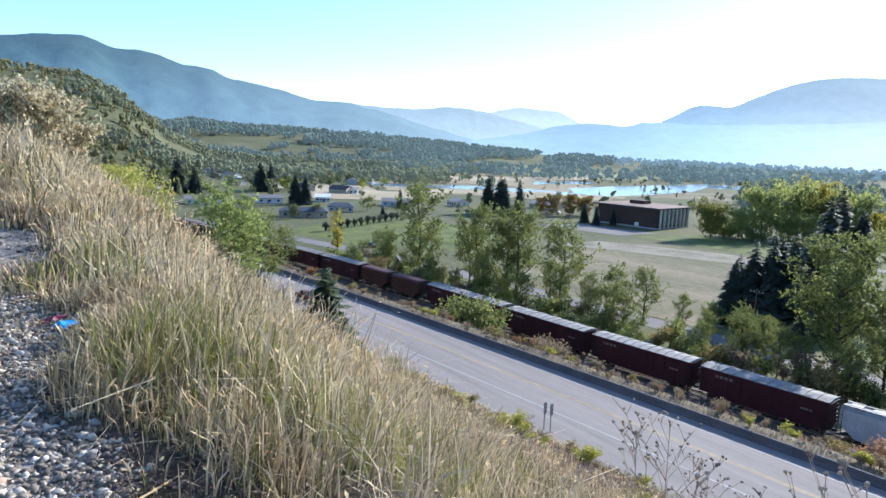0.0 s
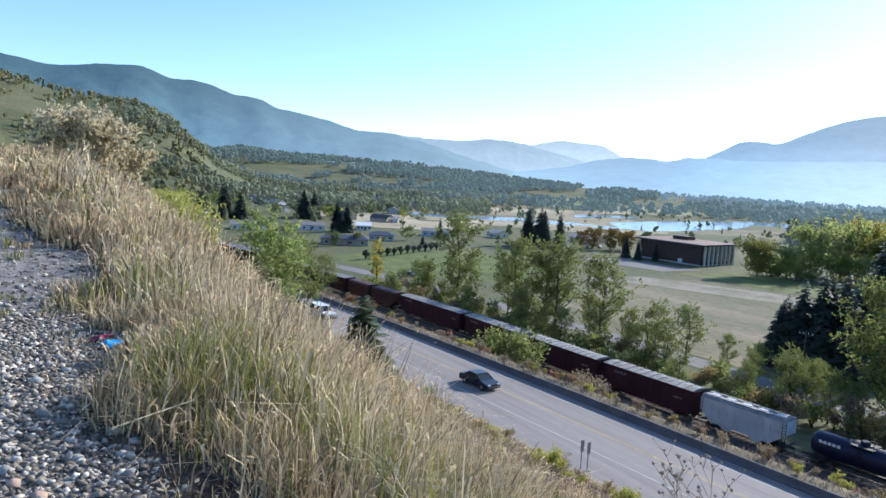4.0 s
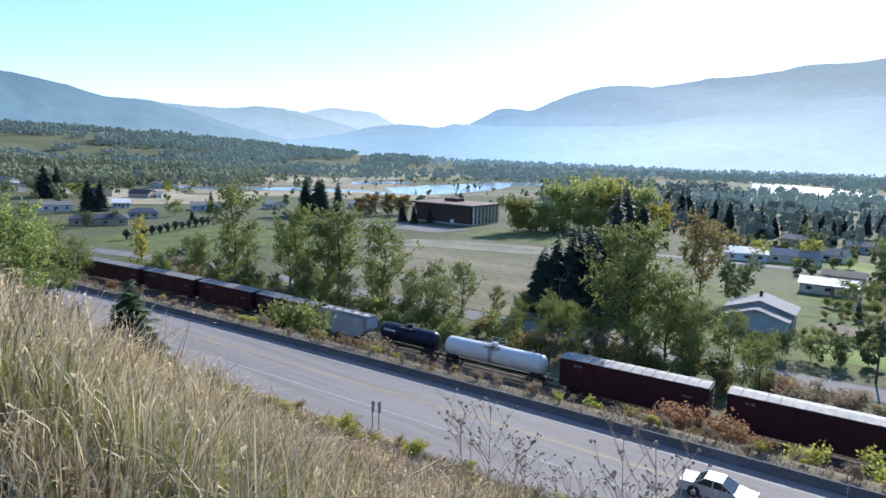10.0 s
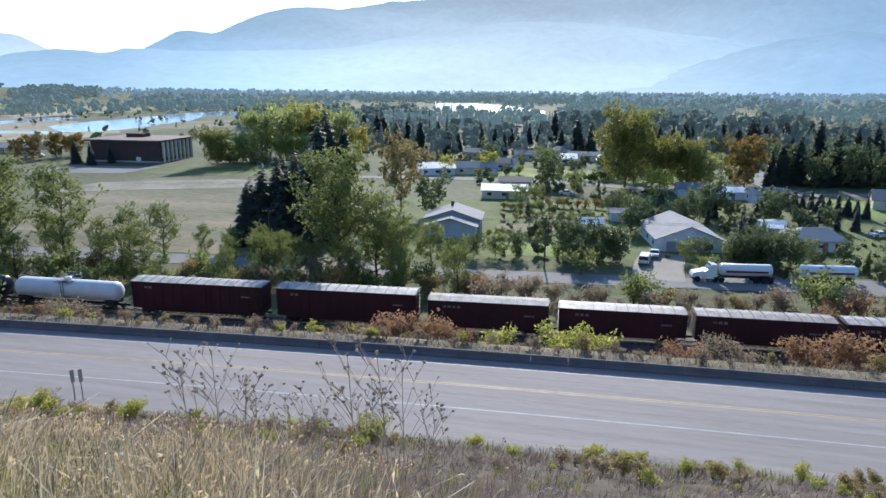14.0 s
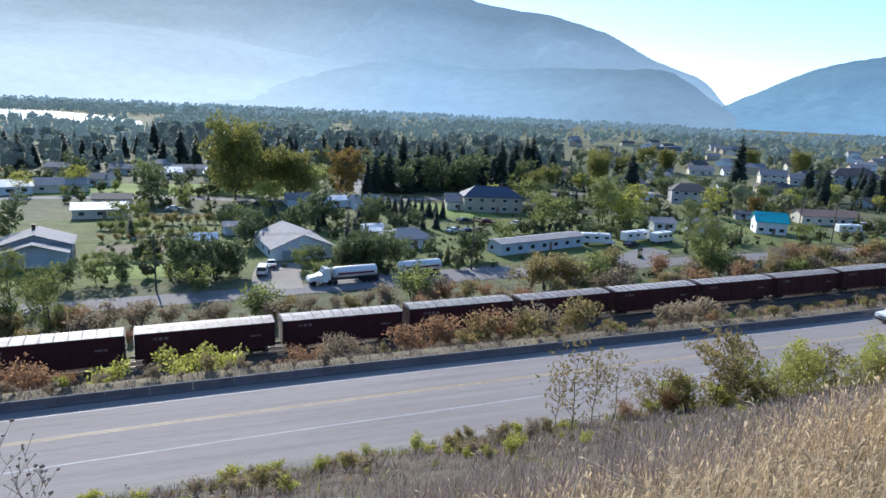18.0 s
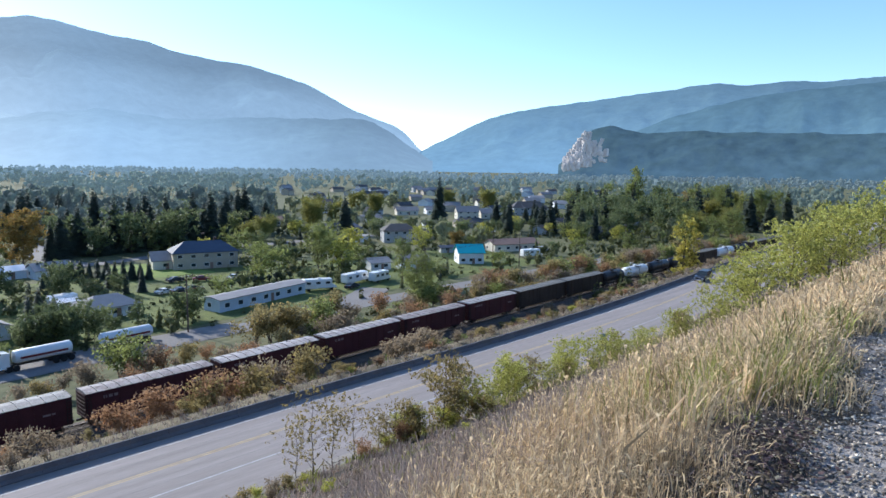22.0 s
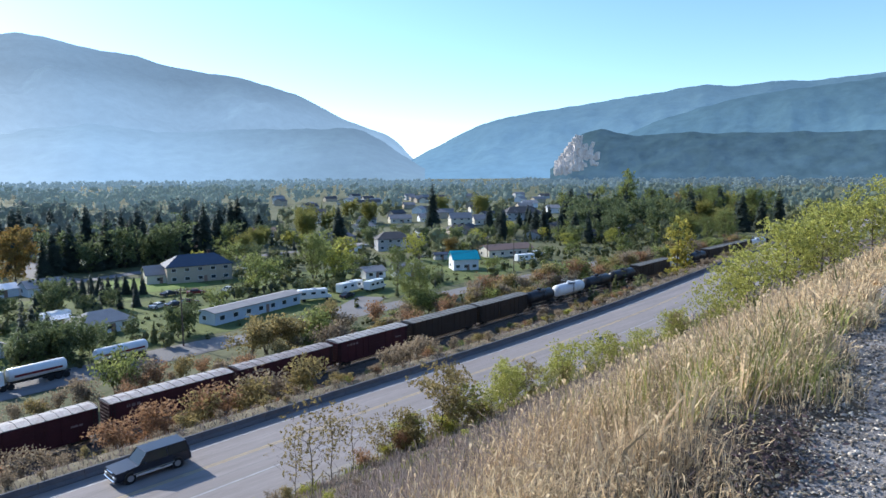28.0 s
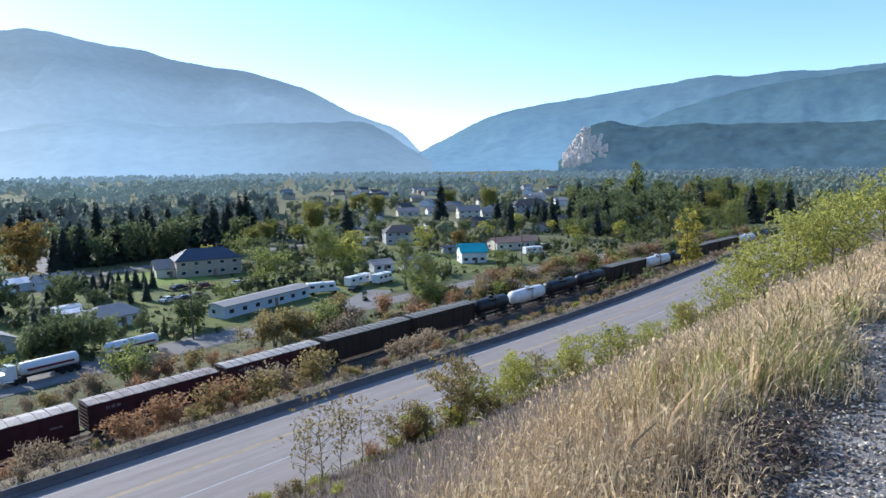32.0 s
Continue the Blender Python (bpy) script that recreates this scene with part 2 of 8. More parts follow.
ROAD_Z, RAIL_Z = 11.0, 1.6
barrier_y = bend([(-420, -5), (-200, 30), (-114, 40.3), (-87, 43.3), (-61, 45.9), (-32, 48.3), (0, 50.2), (37, 51.5), (62, 52.1), (94, 54.0), (119, 56.5), (180, 63), (300, 72), (700, 80)])
track_y = bend([(-420, 25), (-250, 53), (-157, 68), (-107, 73.6), (-65, 76), (-31, 78.8), (3, 81.4), (36, 83.5), (70, 85.9), (103, 87.9), (123, 89.2), (180, 91.5), (250, 93), (320, 92), (430, 84)])


def step(a, b, x):
    t = np.clip((x - a) / (b - a), 0, 1)
    return t * t * (3 - 2 * t)


def wave(x, y, s, k=0.0):
    return np.sin(x / s + k) * np.cos(y / (s * 1.3) + 2 * k) + 0.5 * np.sin(x / (s * 0.43) + y / (s * 0.6) + k)


def land(x, y):
    """The height of the ground at x, y (arrays)."""
    x, y = np.asarray(x, float), np.asarray(y, float)
    yb, yt = barrier_y(x), track_y(x)
    near = yb - 13.2
    crest_y = np.clip(1.6 + 0.03 * x, -4, 3.5)
    crest_z = 31.35 + (1.0 * step(-7, -16, x) + 0.8 * step(-30, -90, x) + 0.2 * wave(x, y, 5.0) * step(-7, -14, x)) * (1 - step(2, 9, y))
    u = np.clip((y - crest_y) / np.maximum(near - crest_y, 5), 0, 1)
    hill = crest_z + (ROAD_Z - 0.35 - crest_z) * u - 1.1 * np.sin(math.pi * np.minimum(1, u * 1.05))
    hill = hill + 0.10 * wave(x, y, 2.2) * step(1, 4, y) * (1 - u)
    z = np.where(y < near, hill, ROAD_Z - 0.12)
    foot = yt - 7.5
    v = np.clip((y - yb - 3.6) / np.maximum(foot - yb - 3.6, 4), 0, 1)
    bank = (ROAD_Z - 0.15) * (1 - v) + 0.7 * v - 0.9 * np.sin(math.pi * v)
    z = np.where(y > yb + 1.4, bank, z)
    bed = 0.7 + (RAIL_Z - 0.75 - 0.7) * (1 - np.clip((np.abs(y - yt) - 2.1) / 1.6, 0, 1))
    z = np.where(y > foot, bed, z)
    flat = 0.7 * (1 - step(yt + 5, yt + 12, y)) + 0.25 * wave(x, y, 60) * step(yt + 20, yt + 80, y)
    z = np.where(y > yt + 4.2, flat, z)
    # a wooded hill west of the line and low benches beyond the fields
    r, az = np.hypot(x, y), np.degrees(np.arctan2(-x, y))
    up = np.interp(az, [70, 74, 77.2, 78, 79.7, 80.5, 83, 88, 91, 100, 130], [0, 8, 32, 46, 70, 82, 98, 102, 112, 130, 150])
    side = up * step(430, 950, r) * np.where(y > -400, 1, 0)
    side = side + np.interp(az, [20, 36, 50, 60, 66, 72, 80, 90], [0, 6, 24, 50, 54, 58, 60, 60]) * step(1050, 1700, r) * (1 - step(74, 80, az))
    side = side + 0.06 * side * wave(x, y, 90.0)
    return z + side


def graded(limits):
    out = []
    for a, b, d in limits:
        out += list(np.arange(a, b, d))
    return np.array(out + [limits[-1][1]])


def sheet(name, xs, ys, height, material, **tags):
    gx, gy = np.meshgrid(xs, ys, indexing="ij")
    v = np.stack([gx, gy, height(gx, gy)], -1).reshape(-1, 3)
    n, m = len(xs), len(ys)
    i = (np.arange(n - 1)[:, None] * m + np.arange(m - 1)[None]).ravel()
    return tagged(new(name, raw_mesh(name, v, np.stack([i, i + m, i + m + 1, i + 1], 1), material, True)), **tags)


ground = sheet("ground", graded([(-4800, -1200, 300), (-1200, -400, 25), (-400, -120, 8), (-120, -30, 2), (-30, 40, 0.7), (40, 160, 2), (160, 400, 8), (400, 1200, 50), (1200, 4800, 300)]),
               graded([(-900, -60, 60), (-60, -6, 4), (-6, 24, 0.6), (24, 110, 0.9), (110, 200, 5), (200, 700, 20), (700, 1500, 50), (1500, 4900, 200)]),
               lambda x, y: land(x, y) - 0.3 * (y < barrier_y(x) - 15), M_valley, label="valley floor and hillside with dry grass and earth", category="ground", kind="structure")


def ribbon(name, curve, offsets, x0, x1, dx, lift, material, heights=None, **tags):
    """A band that follows a curve; offsets across it, with a height at each."""
    xs = np.arange(x0, x1 + dx / 2, dx)
    rows = []
    for k, o in enumerate(offsets):
        y = curve(xs) + o
        z = (land(xs, y) if heights is None else np.full(len(xs), heights[k])) + lift
        rows.append(np.stack([xs, y, z], -1))
    v = np.stack(rows, 1).reshape(-1, 3)
    m = len(offsets)
    i = (np.arange(len(xs) - 1)[:, None] * m + np.arange(m - 1)[None]).ravel()
    return tagged(new(name, raw_mesh(name, v, np.stack([i, i + m, i + m + 1, i + 1], 1), material, True)), **tags)


def rim(x):
    """Where the gravel ends and the grassy bank begins."""
    x = np.asarray(x, float)
    y = np.where(x < -5, 0.6 - 0.012 * (x + 5) ** 2 - 6 * step(-17, -22, x), np.clip(0.36 + 0.165 * np.maximum(x, 0), 0, 3))
    y = np.maximum(y, -9) + 0.3 * np.sin(x * 1.15 + 0.6) * step(-6, -8.5, x)
    return y + 0.13 * np.sin(x * 1.9 + 1) + 0.08 * np.sin(x * 4.7) + 0.04 * np.sin(x * 11.3)


def bank_sheet(name, xs, ys, lift, material, label, category):
    v = np.stack([np.repeat(xs[:, None], ys.shape[1], 1), ys, land(np.repeat(xs[:, None], ys.shape[1], 1), ys) + lift], -1).reshape(-1, 3)
    n, m = ys.shape
    i = (np.arange(n - 1)[:, None] * m + np.arange(m - 1)[None]).ravel()
    return tagged(new(name, raw_mesh(name, v, np.stack([i, i + m, i + m + 1, i + 1], 1), material, True)), label, category, kind="structure")


_xs = graded([(-120, -30, 2), (-30, -14, 0.8), (-14, 20, 0.2), (20, 40, 0.8), (40, 200, 2.5)])
_t = np.concatenate([np.linspace(0, 0.1, 14)[:-1], np.linspace(0.1, 1, 50)])[None]
_top = (rim(_xs) - 0.03)[:, None]
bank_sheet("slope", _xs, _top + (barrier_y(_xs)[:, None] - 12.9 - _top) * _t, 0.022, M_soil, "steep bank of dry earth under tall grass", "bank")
_xs = graded([(-24, -14, 0.4), (-14, 20, 0.2), (20, 60, 2)])
_t = np.concatenate([np.linspace(0, 0.75, 12)[:-1], np.linspace(0.75, 1, 14)])[None]
gravel_ground = bank_sheet("gravel_shoulder", _xs, -12 + (rim(_xs)[:, None] + 0.03 + 12) * _t, 0.02, M_gravel, "grey stony gravel pull-out above the bank", "gravel")
ribbon("verge", barrier_y, [1.3, 2.4, 3.6, 5, 6.5, 10, 14, 18, 22, 26, 30], -260, 300, 2.5, 0.03, M_verge, label="weedy embankment between road and railway", category="verge", kind="structure")
ribbon("road", barrier_y, [-12.6, -9, -5, -1, 1.3], -440, 700, 3, 0, M_asphalt, [ROAD_Z] * 5, label="two-lane asphalt highway, sun-bleached grey", category="road", kind="structure")
ribbon("white_edge_line", barrier_y, [-8.85, -8.7], -300, 300, 3, 0.006, M_white_line, [ROAD_Z] * 2, label="worn white painted edge line", category="road marking", kind="structure")
ribbon("white_edge_line", barrier_y, [-1.65, -1.5], -300, 300, 3, 0.006, M_white_line, [ROAD_Z] * 2, label="worn white painted edge line", category="road marking", kind="structure")
for o in (-5.3, -5.05):
    ribbon("yellow_centre_line", barrier_y, [o, o + 0.12], -300, 300, 3, 0.006, M_yellow_line, [ROAD_Z] * 2, label="faded yellow painted centre line", category="road marking", kind="structure")
ribbon("ballast", track_y, [-3.6, -2.0, 2.0, 3.6], -420, 430, 4, 0, M_ballast, [0.6, RAIL_Z - 0.2, RAIL_Z - 0.2, 0.6], label="dark crushed-stone railway ballast", category="ballast", kind="structure")
ribbon("road_shoulder", barrier_y, [-13.6, -13.1, -12.5], -300, 300, 3, 0.012, M_dirt, [ROAD_Z - 0.1, ROAD_Z, ROAD_Z], label="narrow dusty gravel shoulder beside the road", category="road shoulder", kind="structure")
for o in (-7.3, -3.1):
    ribbon("tar_seam", barrier_y, [o, o + 0.05], -300, 300, 3, 0.005, M_tar, [ROAD_Z] * 2, label="thin dark tar seam along the road", category="road marking", kind="structure")

# ---- railway ----
def car_paint(name, c, **k):
    return mat(name, c, k.pop("rough", 0.6), vary=0.3, scale=0.5, fine=6, bump=0.08, obj=0.2, **k)


M_maroon = car_paint("maroon_paint", (0.052, 0.0125, 0.0185))
M_oxide = car_paint("brown_oxide_paint", (0.085, 0.035, 0.026))
M_black = car_paint("black_brown_paint", (0.035, 0.026, 0.022))
M_grey = car_paint("pale_grey_paint", (0.5, 0.52, 0.55))
M_navy = car_paint("navy_paint", (0.012, 0.016, 0.045), rough=0.35)
M_tank_black = car_paint("black_tank_paint", (0.02, 0.02, 0.024), rough=0.4)
M_roof = mat("galvanised_roof", (0.28, 0.27, 0.26), 0.75, metal=0.1, vary=0.6, scale=0.7, fine=6, bump=0.15, obj=0.3)
M_roof_rusty = mat("rusty_roof", (0.15, 0.11, 0.1), 0.6, scale=0.7, fine=4, bump=0.2, obj=0.3, color2=(0.5, 0.47, 0.45))
M_roof_dark = mat("dark_roof", (0.19, 0.185, 0.17), 0.7, vary=0.3, scale=0.6, fine=5, bump=0.2, obj=0.3)
M_under = mat("dark_underframe", (0.03, 0.028, 0.027), 0.7, vary=0.3, scale=2, fine=12)
M_white = mat("white_paint", (0.72, 0.72, 0.71), 0.4, vary=0.08, scale=0.7, fine=10, bump=0.05)
M_stencil = mat("white_stencil", (0.2, 0.15, 0.15), 0.7, vary=0.2, scale=2, fine=20, bump=0)


def bogie(car, x):
    b = part("bogie", Geo().box(x, -0.98, 0.5, 1.9, 0.16, 0.28, 0.05).box(x, 0.98, 0.5, 1.9, 0.16, 0.28, 0.05).box(x, 0, 0.55, 0.45, 2.2, 0.35), M_under, car)
    for dx in (-0.88, 0.88):
        for y in (-0.78, 0.78):
            part("wheel", Geo().tube((x + dx, y - 0.07, 0.42), (x + dx, y + 0.07, 0.42), 0.42, n=14), M_rail_steel, b)


def running_gear(car, length, sill=True):
    if sill:
        part("centre_sill", Geo().box(0, 0, 0.95, length - 0.2, 0.7, 0.3), M_under, car)
    for s in (-1, 1):
        bogie(car, s * (length / 2 - 2.0))
        part("coupler", Geo().box(s * (length / 2 + 0.28), 0, 0.85, 0.62, 0.26, 0.28, 0.04), M_under, car)


def ladder(x, y, z0, z1, along):
    g = Geo()
    dx, dy = (0.22, 0) if along == "x" else (0, 0.22)
    for s in (-1, 1):
        g.box(x + s * dx, y + s * dy, (z0 + z1) / 2, 0.05, 0.05, z1 - z0)
    z = z0 + 0.15
    while z < z1:
        g.box(x, y, z, 0.05 + 2 * dx, 0.05 + 2 * dy, 0.04)
        z += 0.38
    return g


def boxcar(length, top, paint, roofing, label, bars=0, ribs=10):
    car = thing("boxcar", label, "boxcar", "freight train")
    base, eave = 1.05, top - 0.16
    part("body", Geo().box(0, 0, (base + eave) / 2, length, 2.95, eave - base, 0.03), paint, car)
    rg = Geo().prism([(-1.56, eave - 0.02), (1.56, eave - 0.02), (1.56, eave + 0.05), (0, top + 0.06), (-1.56, eave + 0.05)], -length / 2, length / 2, axis="x")
    part("roof", rg, roofing, car)
    n = int(length / 1.3)
    seam = Geo().prism([(-1.58, eave + 0.0), (1.58, eave + 0.0), (1.58, eave + 0.13), (0, top + 0.145), (-1.58, eave + 0.13)], -0.035, 0.035, axis="x").mesh("roof_seam", M_roof if roofing is M_roof_rusty else roofing)
    for i in range(n + 1):
        part("roof_seam", seam, roofing, car).location = (-length / 2 + 0.04 + i * (length - 0.08) / n, 0, 0)
    for y in (-1.45, 1.45):
        part("side_sill", Geo().box(0, y, base - 0.08, length - 2.6, 0.14, 0.3), paint, car)
    rib = Geo().box(0, 0, (base + eave) / 2, 0.09, 0.07, eave - base - 0.1).mesh("rib", paint)
    for i in range(ribs):
        x = -length / 2 + 0.5 + i * (length - 1.0) / (ribs - 1)
        if abs(x) > 1.7:
            for y in (-1.5, 1.5):
                part("rib", rib, paint, car).location = (x, y, 0)
    for y in (-1.51, 1.51):
        d = part("door", Geo().box(0, y, (base + eave) / 2, 2.9, 0.1, eave - base - 0.25, 0.02), paint, car)
        g = Geo()
        for k in range(5):
            g.box(0, y * 1.035, base + 0.4 + k * (eave - base - 0.8) / 4, 2.8, 0.05, 0.07)
        part("door_rib", g, paint, d)
    for s in (-1, 1):
        part("ladder", ladder(s * (length / 2 - 0.35), -1.54, base - 0.3, eave - 0.1, "x"), M_under, car)
        g = Geo()
        for k in range(7):
            g.box(s * (length / 2 + 0.04), 0, base + 0.25 + k * (eave - base - 0.4) / 6, 0.08, 2.7, 0.09)
        part("end_corrugation", g, paint, car)
    if bars:
        for k in range(bars):
            part("stencil", Geo().box(-length / 2 + 2.2 + k * 0.62, -1.49, eave - 0.75, 0.42, 0.05, 0.34), M_stencil, car, "faded stencilled bar")
        part("stencil", Geo().box(length / 2 - 2.4, -1.49, eave - 1.5, 1.3, 0.05, 0.22), M_stencil, car, "faded stencilled bar")
    running_gear(car, length)
    return car


def tank_car(length, paint, label, bars=False):
    car = thing("tank_car", label, "tank car", "freight train")
    r, zc = 1.42, 2.72
    half = length / 2 - 0.5
    rows = [(0.05, -half), (0.7, -half + 0.08), (1.12, -half + 0.28), (1.34, -half + 0.55), (r, -half + 0.9)]
    rows = rows + [(a, -h) for a, h in reversed(rows)]
    g = Geo().lathe(rows, 28, "x")
    g.v = [(x, y, z + zc) for x, y, z in g.v]
    part("tank", g, paint, car, smooth=True)
    part("seam", Geo().lathe([(r + 0.015, -0.05 - half / 3), (r + 0.015, 0.05 - half / 3)], 28, "x").lathe([(r + 0.015, -0.05 + half / 3), (r + 0.015, 0.05 + half / 3)], 28, "x"), paint, car).location = (0, 0, zc)
    g = Geo().lathe([(0.5, zc + r - 0.1), (0.5, zc + r + 0.3), (0.42, zc + r + 0.38)], 14)
    part("dome", g, paint, car, smooth=True)
    for y in (-0.9, 0.9):
        part("platform", Geo().box(0, y, zc + r - 0.12, 2.6, 0.75, 0.05), M_under, car)
        rail = Geo()
        for x in (-1.25, 0, 1.25):
            rail.tube((x, y * 1.35, zc + r - 0.1), (x, y * 1.35, zc + r + 0.75), 0.03, n=5)
        for z in (0.35, 0.75):
            rail.tube((-1.25, y * 1.35, zc + r + z), (1.25, y * 1.35, zc + r + z), 0.03, n=5)
        part("railing", rail, M_white if paint is M_white else M_under, car)
        part("ladder", ladder(0, y * 1.62, 1.0, zc + r - 0.1, "x"), M_under, car)
    for s in (-1, 1):
        part("saddle", Geo().box(s * (half - 1.3), 0, 1.3, 1.4, 2.3, 0.75, 0.08), M_under, car)
        part("side_walk", Geo().box(0, s * 1.35, 1.05, length - 0.6, 0.25, 0.07), M_under, car)
    if bars:
        for k in range(5):
            part("stencil", Geo().box(-half + 1.4 + k * 0.48, -1.35, 3.3, 0.34, 0.12, 0.3), M_white, car, "white stencilled bar")
    running_gear(car, length)
    return car


def hopper_car(length, paint, label, hatches=True):
    car = thing("hopper_car", label, "hopper car", "freight train")
    h = length / 2
    side = [(-h + 0.2, 2.3), (-h + 1.9, 1.0), (h - 1.9, 1.0), (h - 0.2, 2.3), (h - 0.2, 4.05), (-h + 0.2, 4.05)]
    part("body", Geo().prism(side, -1.48, 1.48), paint, car)
    part("roof", Geo().prism([(-1.5, 4.03), (1.5, 4.03), (1.1, 4.32), (-1.1, 4.32)], -h + 0.2, h - 0.2, axis="x"), M_roof if hatches else paint, car)
    if hatches:
        for k in range(5):
            part("hatch", Geo().box(-h + 1.4 + k * (length - 2.8) / 4, 0, 4.38, 1.2, 0.8, 0.14, 0.03), paint, car)
        part("roof_walk", Geo().box(0, -0.75, 4.42, length - 0.4, 0.45, 0.05).box(0, 0.75, 4.42, length - 0.4, 0.45, 0.05), M_roof, car)
    rib = Geo().box(0, 0, 2.9, 0.08, 0.07, 2.2).mesh("rib", paint)
    for i in range(11):
        x = -h + 0.9 + i * (length - 1.8) / 10
        for y in (-1.51, 1.51):
            part("rib", rib, paint, car).location = (x, y, 0)
    for s in (-1, 1):
        part("chute", Geo().prism([(s * 2 - 1.1, 1.05), (s * 2 + 1.1, 1.05), (s * 2 + 0.3, 0.4), (s * 2 - 0.3, 0.4)], -1.2, 1.2), paint, car)
        part("ladder", ladder(s * (h - 0.25), -1.52, 1.0, 4.0, "x"), M_under, car)
        part("end_platform", Geo().box(s * (h - 0.5), 0, 1.08, 1.0, 2.8, 0.1), M_under, car)
    running_gear(car, length)
    return car


def on_track(x):
    x = float(x)
    return pose(x, float(track_y(x)), RAIL_Z, 0, 0, math.degrees(math.atan2(float(track_y(x + 5) - track_y(x - 5)), 10)))


TRAIN = []
_made = {}
_kinds = {
    "m": lambda n: boxcar(n, 4.45, M_maroon, M_roof, "maroon steel boxcar with a bright galvanised roof", 4),
    "r": lambda n: boxcar(n, 4.3, M_maroon, M_roof_rusty, "maroon steel boxcar with a rust-streaked ribbed roof", 3),
    "H": lambda n: boxcar(n, 5.0, M_maroon, M_roof, "tall maroon boxcar with a pale roof", 2, 14),
    "o": lambda n: boxcar(n, 4.3, M_oxide, M_roof_rusty, "brown oxide boxcar with a weathered roof", 2),
    "k": lambda n: boxcar(n, 4.5, M_black, M_roof_dark, "black-brown boxcar with a dull dark roof", 0, 12),
    "g": lambda n: hopper_car(n, M_grey, "pale grey covered hopper car with roof hatches"),
    "b": lambda n: hopper_car(n, M_oxide, "brown ribbed hopper car", False),
    "n": lambda n: tank_car(n, M_navy, "navy blue tank car with white bars", True),
    "w": lambda n: tank_car(n, M_white, "white tank car with a railed dome platform"),
    "t": lambda n: tank_car(n, M_tank_black, "black tank car with a dome platform"),
}


def couple_up(kind, a, b):
    """A car of a kind between the ends a and b of the train's length."""
    n = round((b - a) * 2) / 2
    m = on_track((a + b) / 2)
    if (kind, n) in _made:
        car = copy_thing(_made[kind, n], m)
    else:
        car = _made[kind, n] = _kinds[kind](n)
        car.matrix_basis = m
    TRAIN.append((car, (a + b) / 2))


_x = -324.2
for kind, n in (("m", 16), ("m", 16), ("o", 16), ("m", 16), ("m", 16), ("b", 10.5), ("b", 10.5), ("m", 16), ("m", 16), ("o", 16), ("m", 16), ("m", 16), ("b", 10.0), ("b", 10.0)):
    couple_up(kind, _x, _x + n)
    _x += n + 1.0
for kind, a, b in (("m", -108.0, -86.4), ("m", -85.2, -68.0), ("m", -66.8, -50.6), ("m", -49.4, -33.8), ("g", -33.0, -21.5), ("n", -19.6, -7.6), ("w", -6.9, 10.4), ("H", 12.5, 31.6),
                   ("H", 33.4, 52.6), ("m", 53.9, 69.6), ("r", 70.7, 86.4), ("r", 87.4, 103.2), ("r", 104.3, 120.2), ("m", 121.2, 137.4), ("r", 138.6, 154.8), ("r", 155.9, 172.4), ("r", 173.6, 190.2),
                   ("r", 191.2, 207.6), ("m", 208.6, 224.8), ("k", 226.0, 244.4), ("k", 245.4, 262.4), ("t", 263.6, 275.0), ("w", 275.9, 288.9), ("t", 289.6, 302.6), ("t", 303.4, 316.4), ("k", 317.4, 337.6),
                   ("w", 338.8, 354.4), ("t", 355.2, 367.2), ("k", 368, 389.8), ("k", 391.0, 408.0), ("w", 409.0, 425.0), ("t", 425.7, 439.7), ("t", 440.3, 454.3), ("t", 455, 469), ("m", 470, 486), ("m", 487, 503), ("m", 504, 520)):
    couple_up(kind, a, b)


def rail_lines():
    for o in (-0.75, 0.75):
        g = []
        xs = np.arange(-420, 431, 4.0)
        y = track_y(xs) + o
        for dy, z in ((-0.035, -0.14), (-0.035, 0), (0.035, 0), (0.035, -0.14)):
            g.append(np.stack([xs, y + dy, np.full(len(xs), RAIL_Z + z)], -1))
        v = np.stack(g, 1).reshape(-1, 3)
        i = (np.arange(len(xs) - 1)[:, None] * 4 + np.arange(3)[None]).ravel()
        tagged(new("rail", raw_mesh("rail", v, np.stack([i, i + 4, i + 5, i + 1], 1), M_rail_steel)), "worn steel railway rail on timber ties", "rail", "railway rails", "structure")
    g = Geo()
    for k in range(-200, 300):
        x = k * 0.62 * 1.2
        m = on_track(x)
        g.box(x, m.translation.y, RAIL_Z - 0.24, 0.24, 2.6, 0.22, m=Matrix.Rotation(math.atan2(m[1][0], m[0][0]), 3, "Z"))
    tagged(new("railway_ties", g.mesh("railway_ties", M_tie, fix=False)), "dark timber railway ties in ballast", "railway tie", kind="stuff")


rail_lines()


def barrier_line():
    """Precast concrete road barrier, block by block along the far edge of the road."""
    prof = [(-0.3, 0), (0.3, 0), (0.3, 0.08), (0.14, 0.28), (0.1, 0.66), (0.07, 0.69), (-0.07, 0.69), (-0.1, 0.66), (-0.14, 0.28), (-0.3, 0.08)]
    me = Geo().prism(prof, -1.485, 1.485, axis="x").mesh("concrete_barrier", M_concrete)
    x = -210.0
    while x < 260:
        d = 3 / math.hypot(1, float(barrier_y(x + 1) - barrier_y(x - 1)) / 2)
        xm = x + d / 2
        ob = new("concrete_barrier", me)
        ob.matrix_basis = pose(xm, float(barrier_y(xm)), ROAD_Z, rng.uniform(-0.6, 0.6), 0, math.degrees(math.atan2(float(barrier_y(xm + 1) - barrier_y(xm - 1)), 2)) + rng.uniform(-0.25, 0.25))
        tagged(ob, "grey precast concrete road barrier block", "road barrier", "barrier along the road")
        x += d


barrier_line()

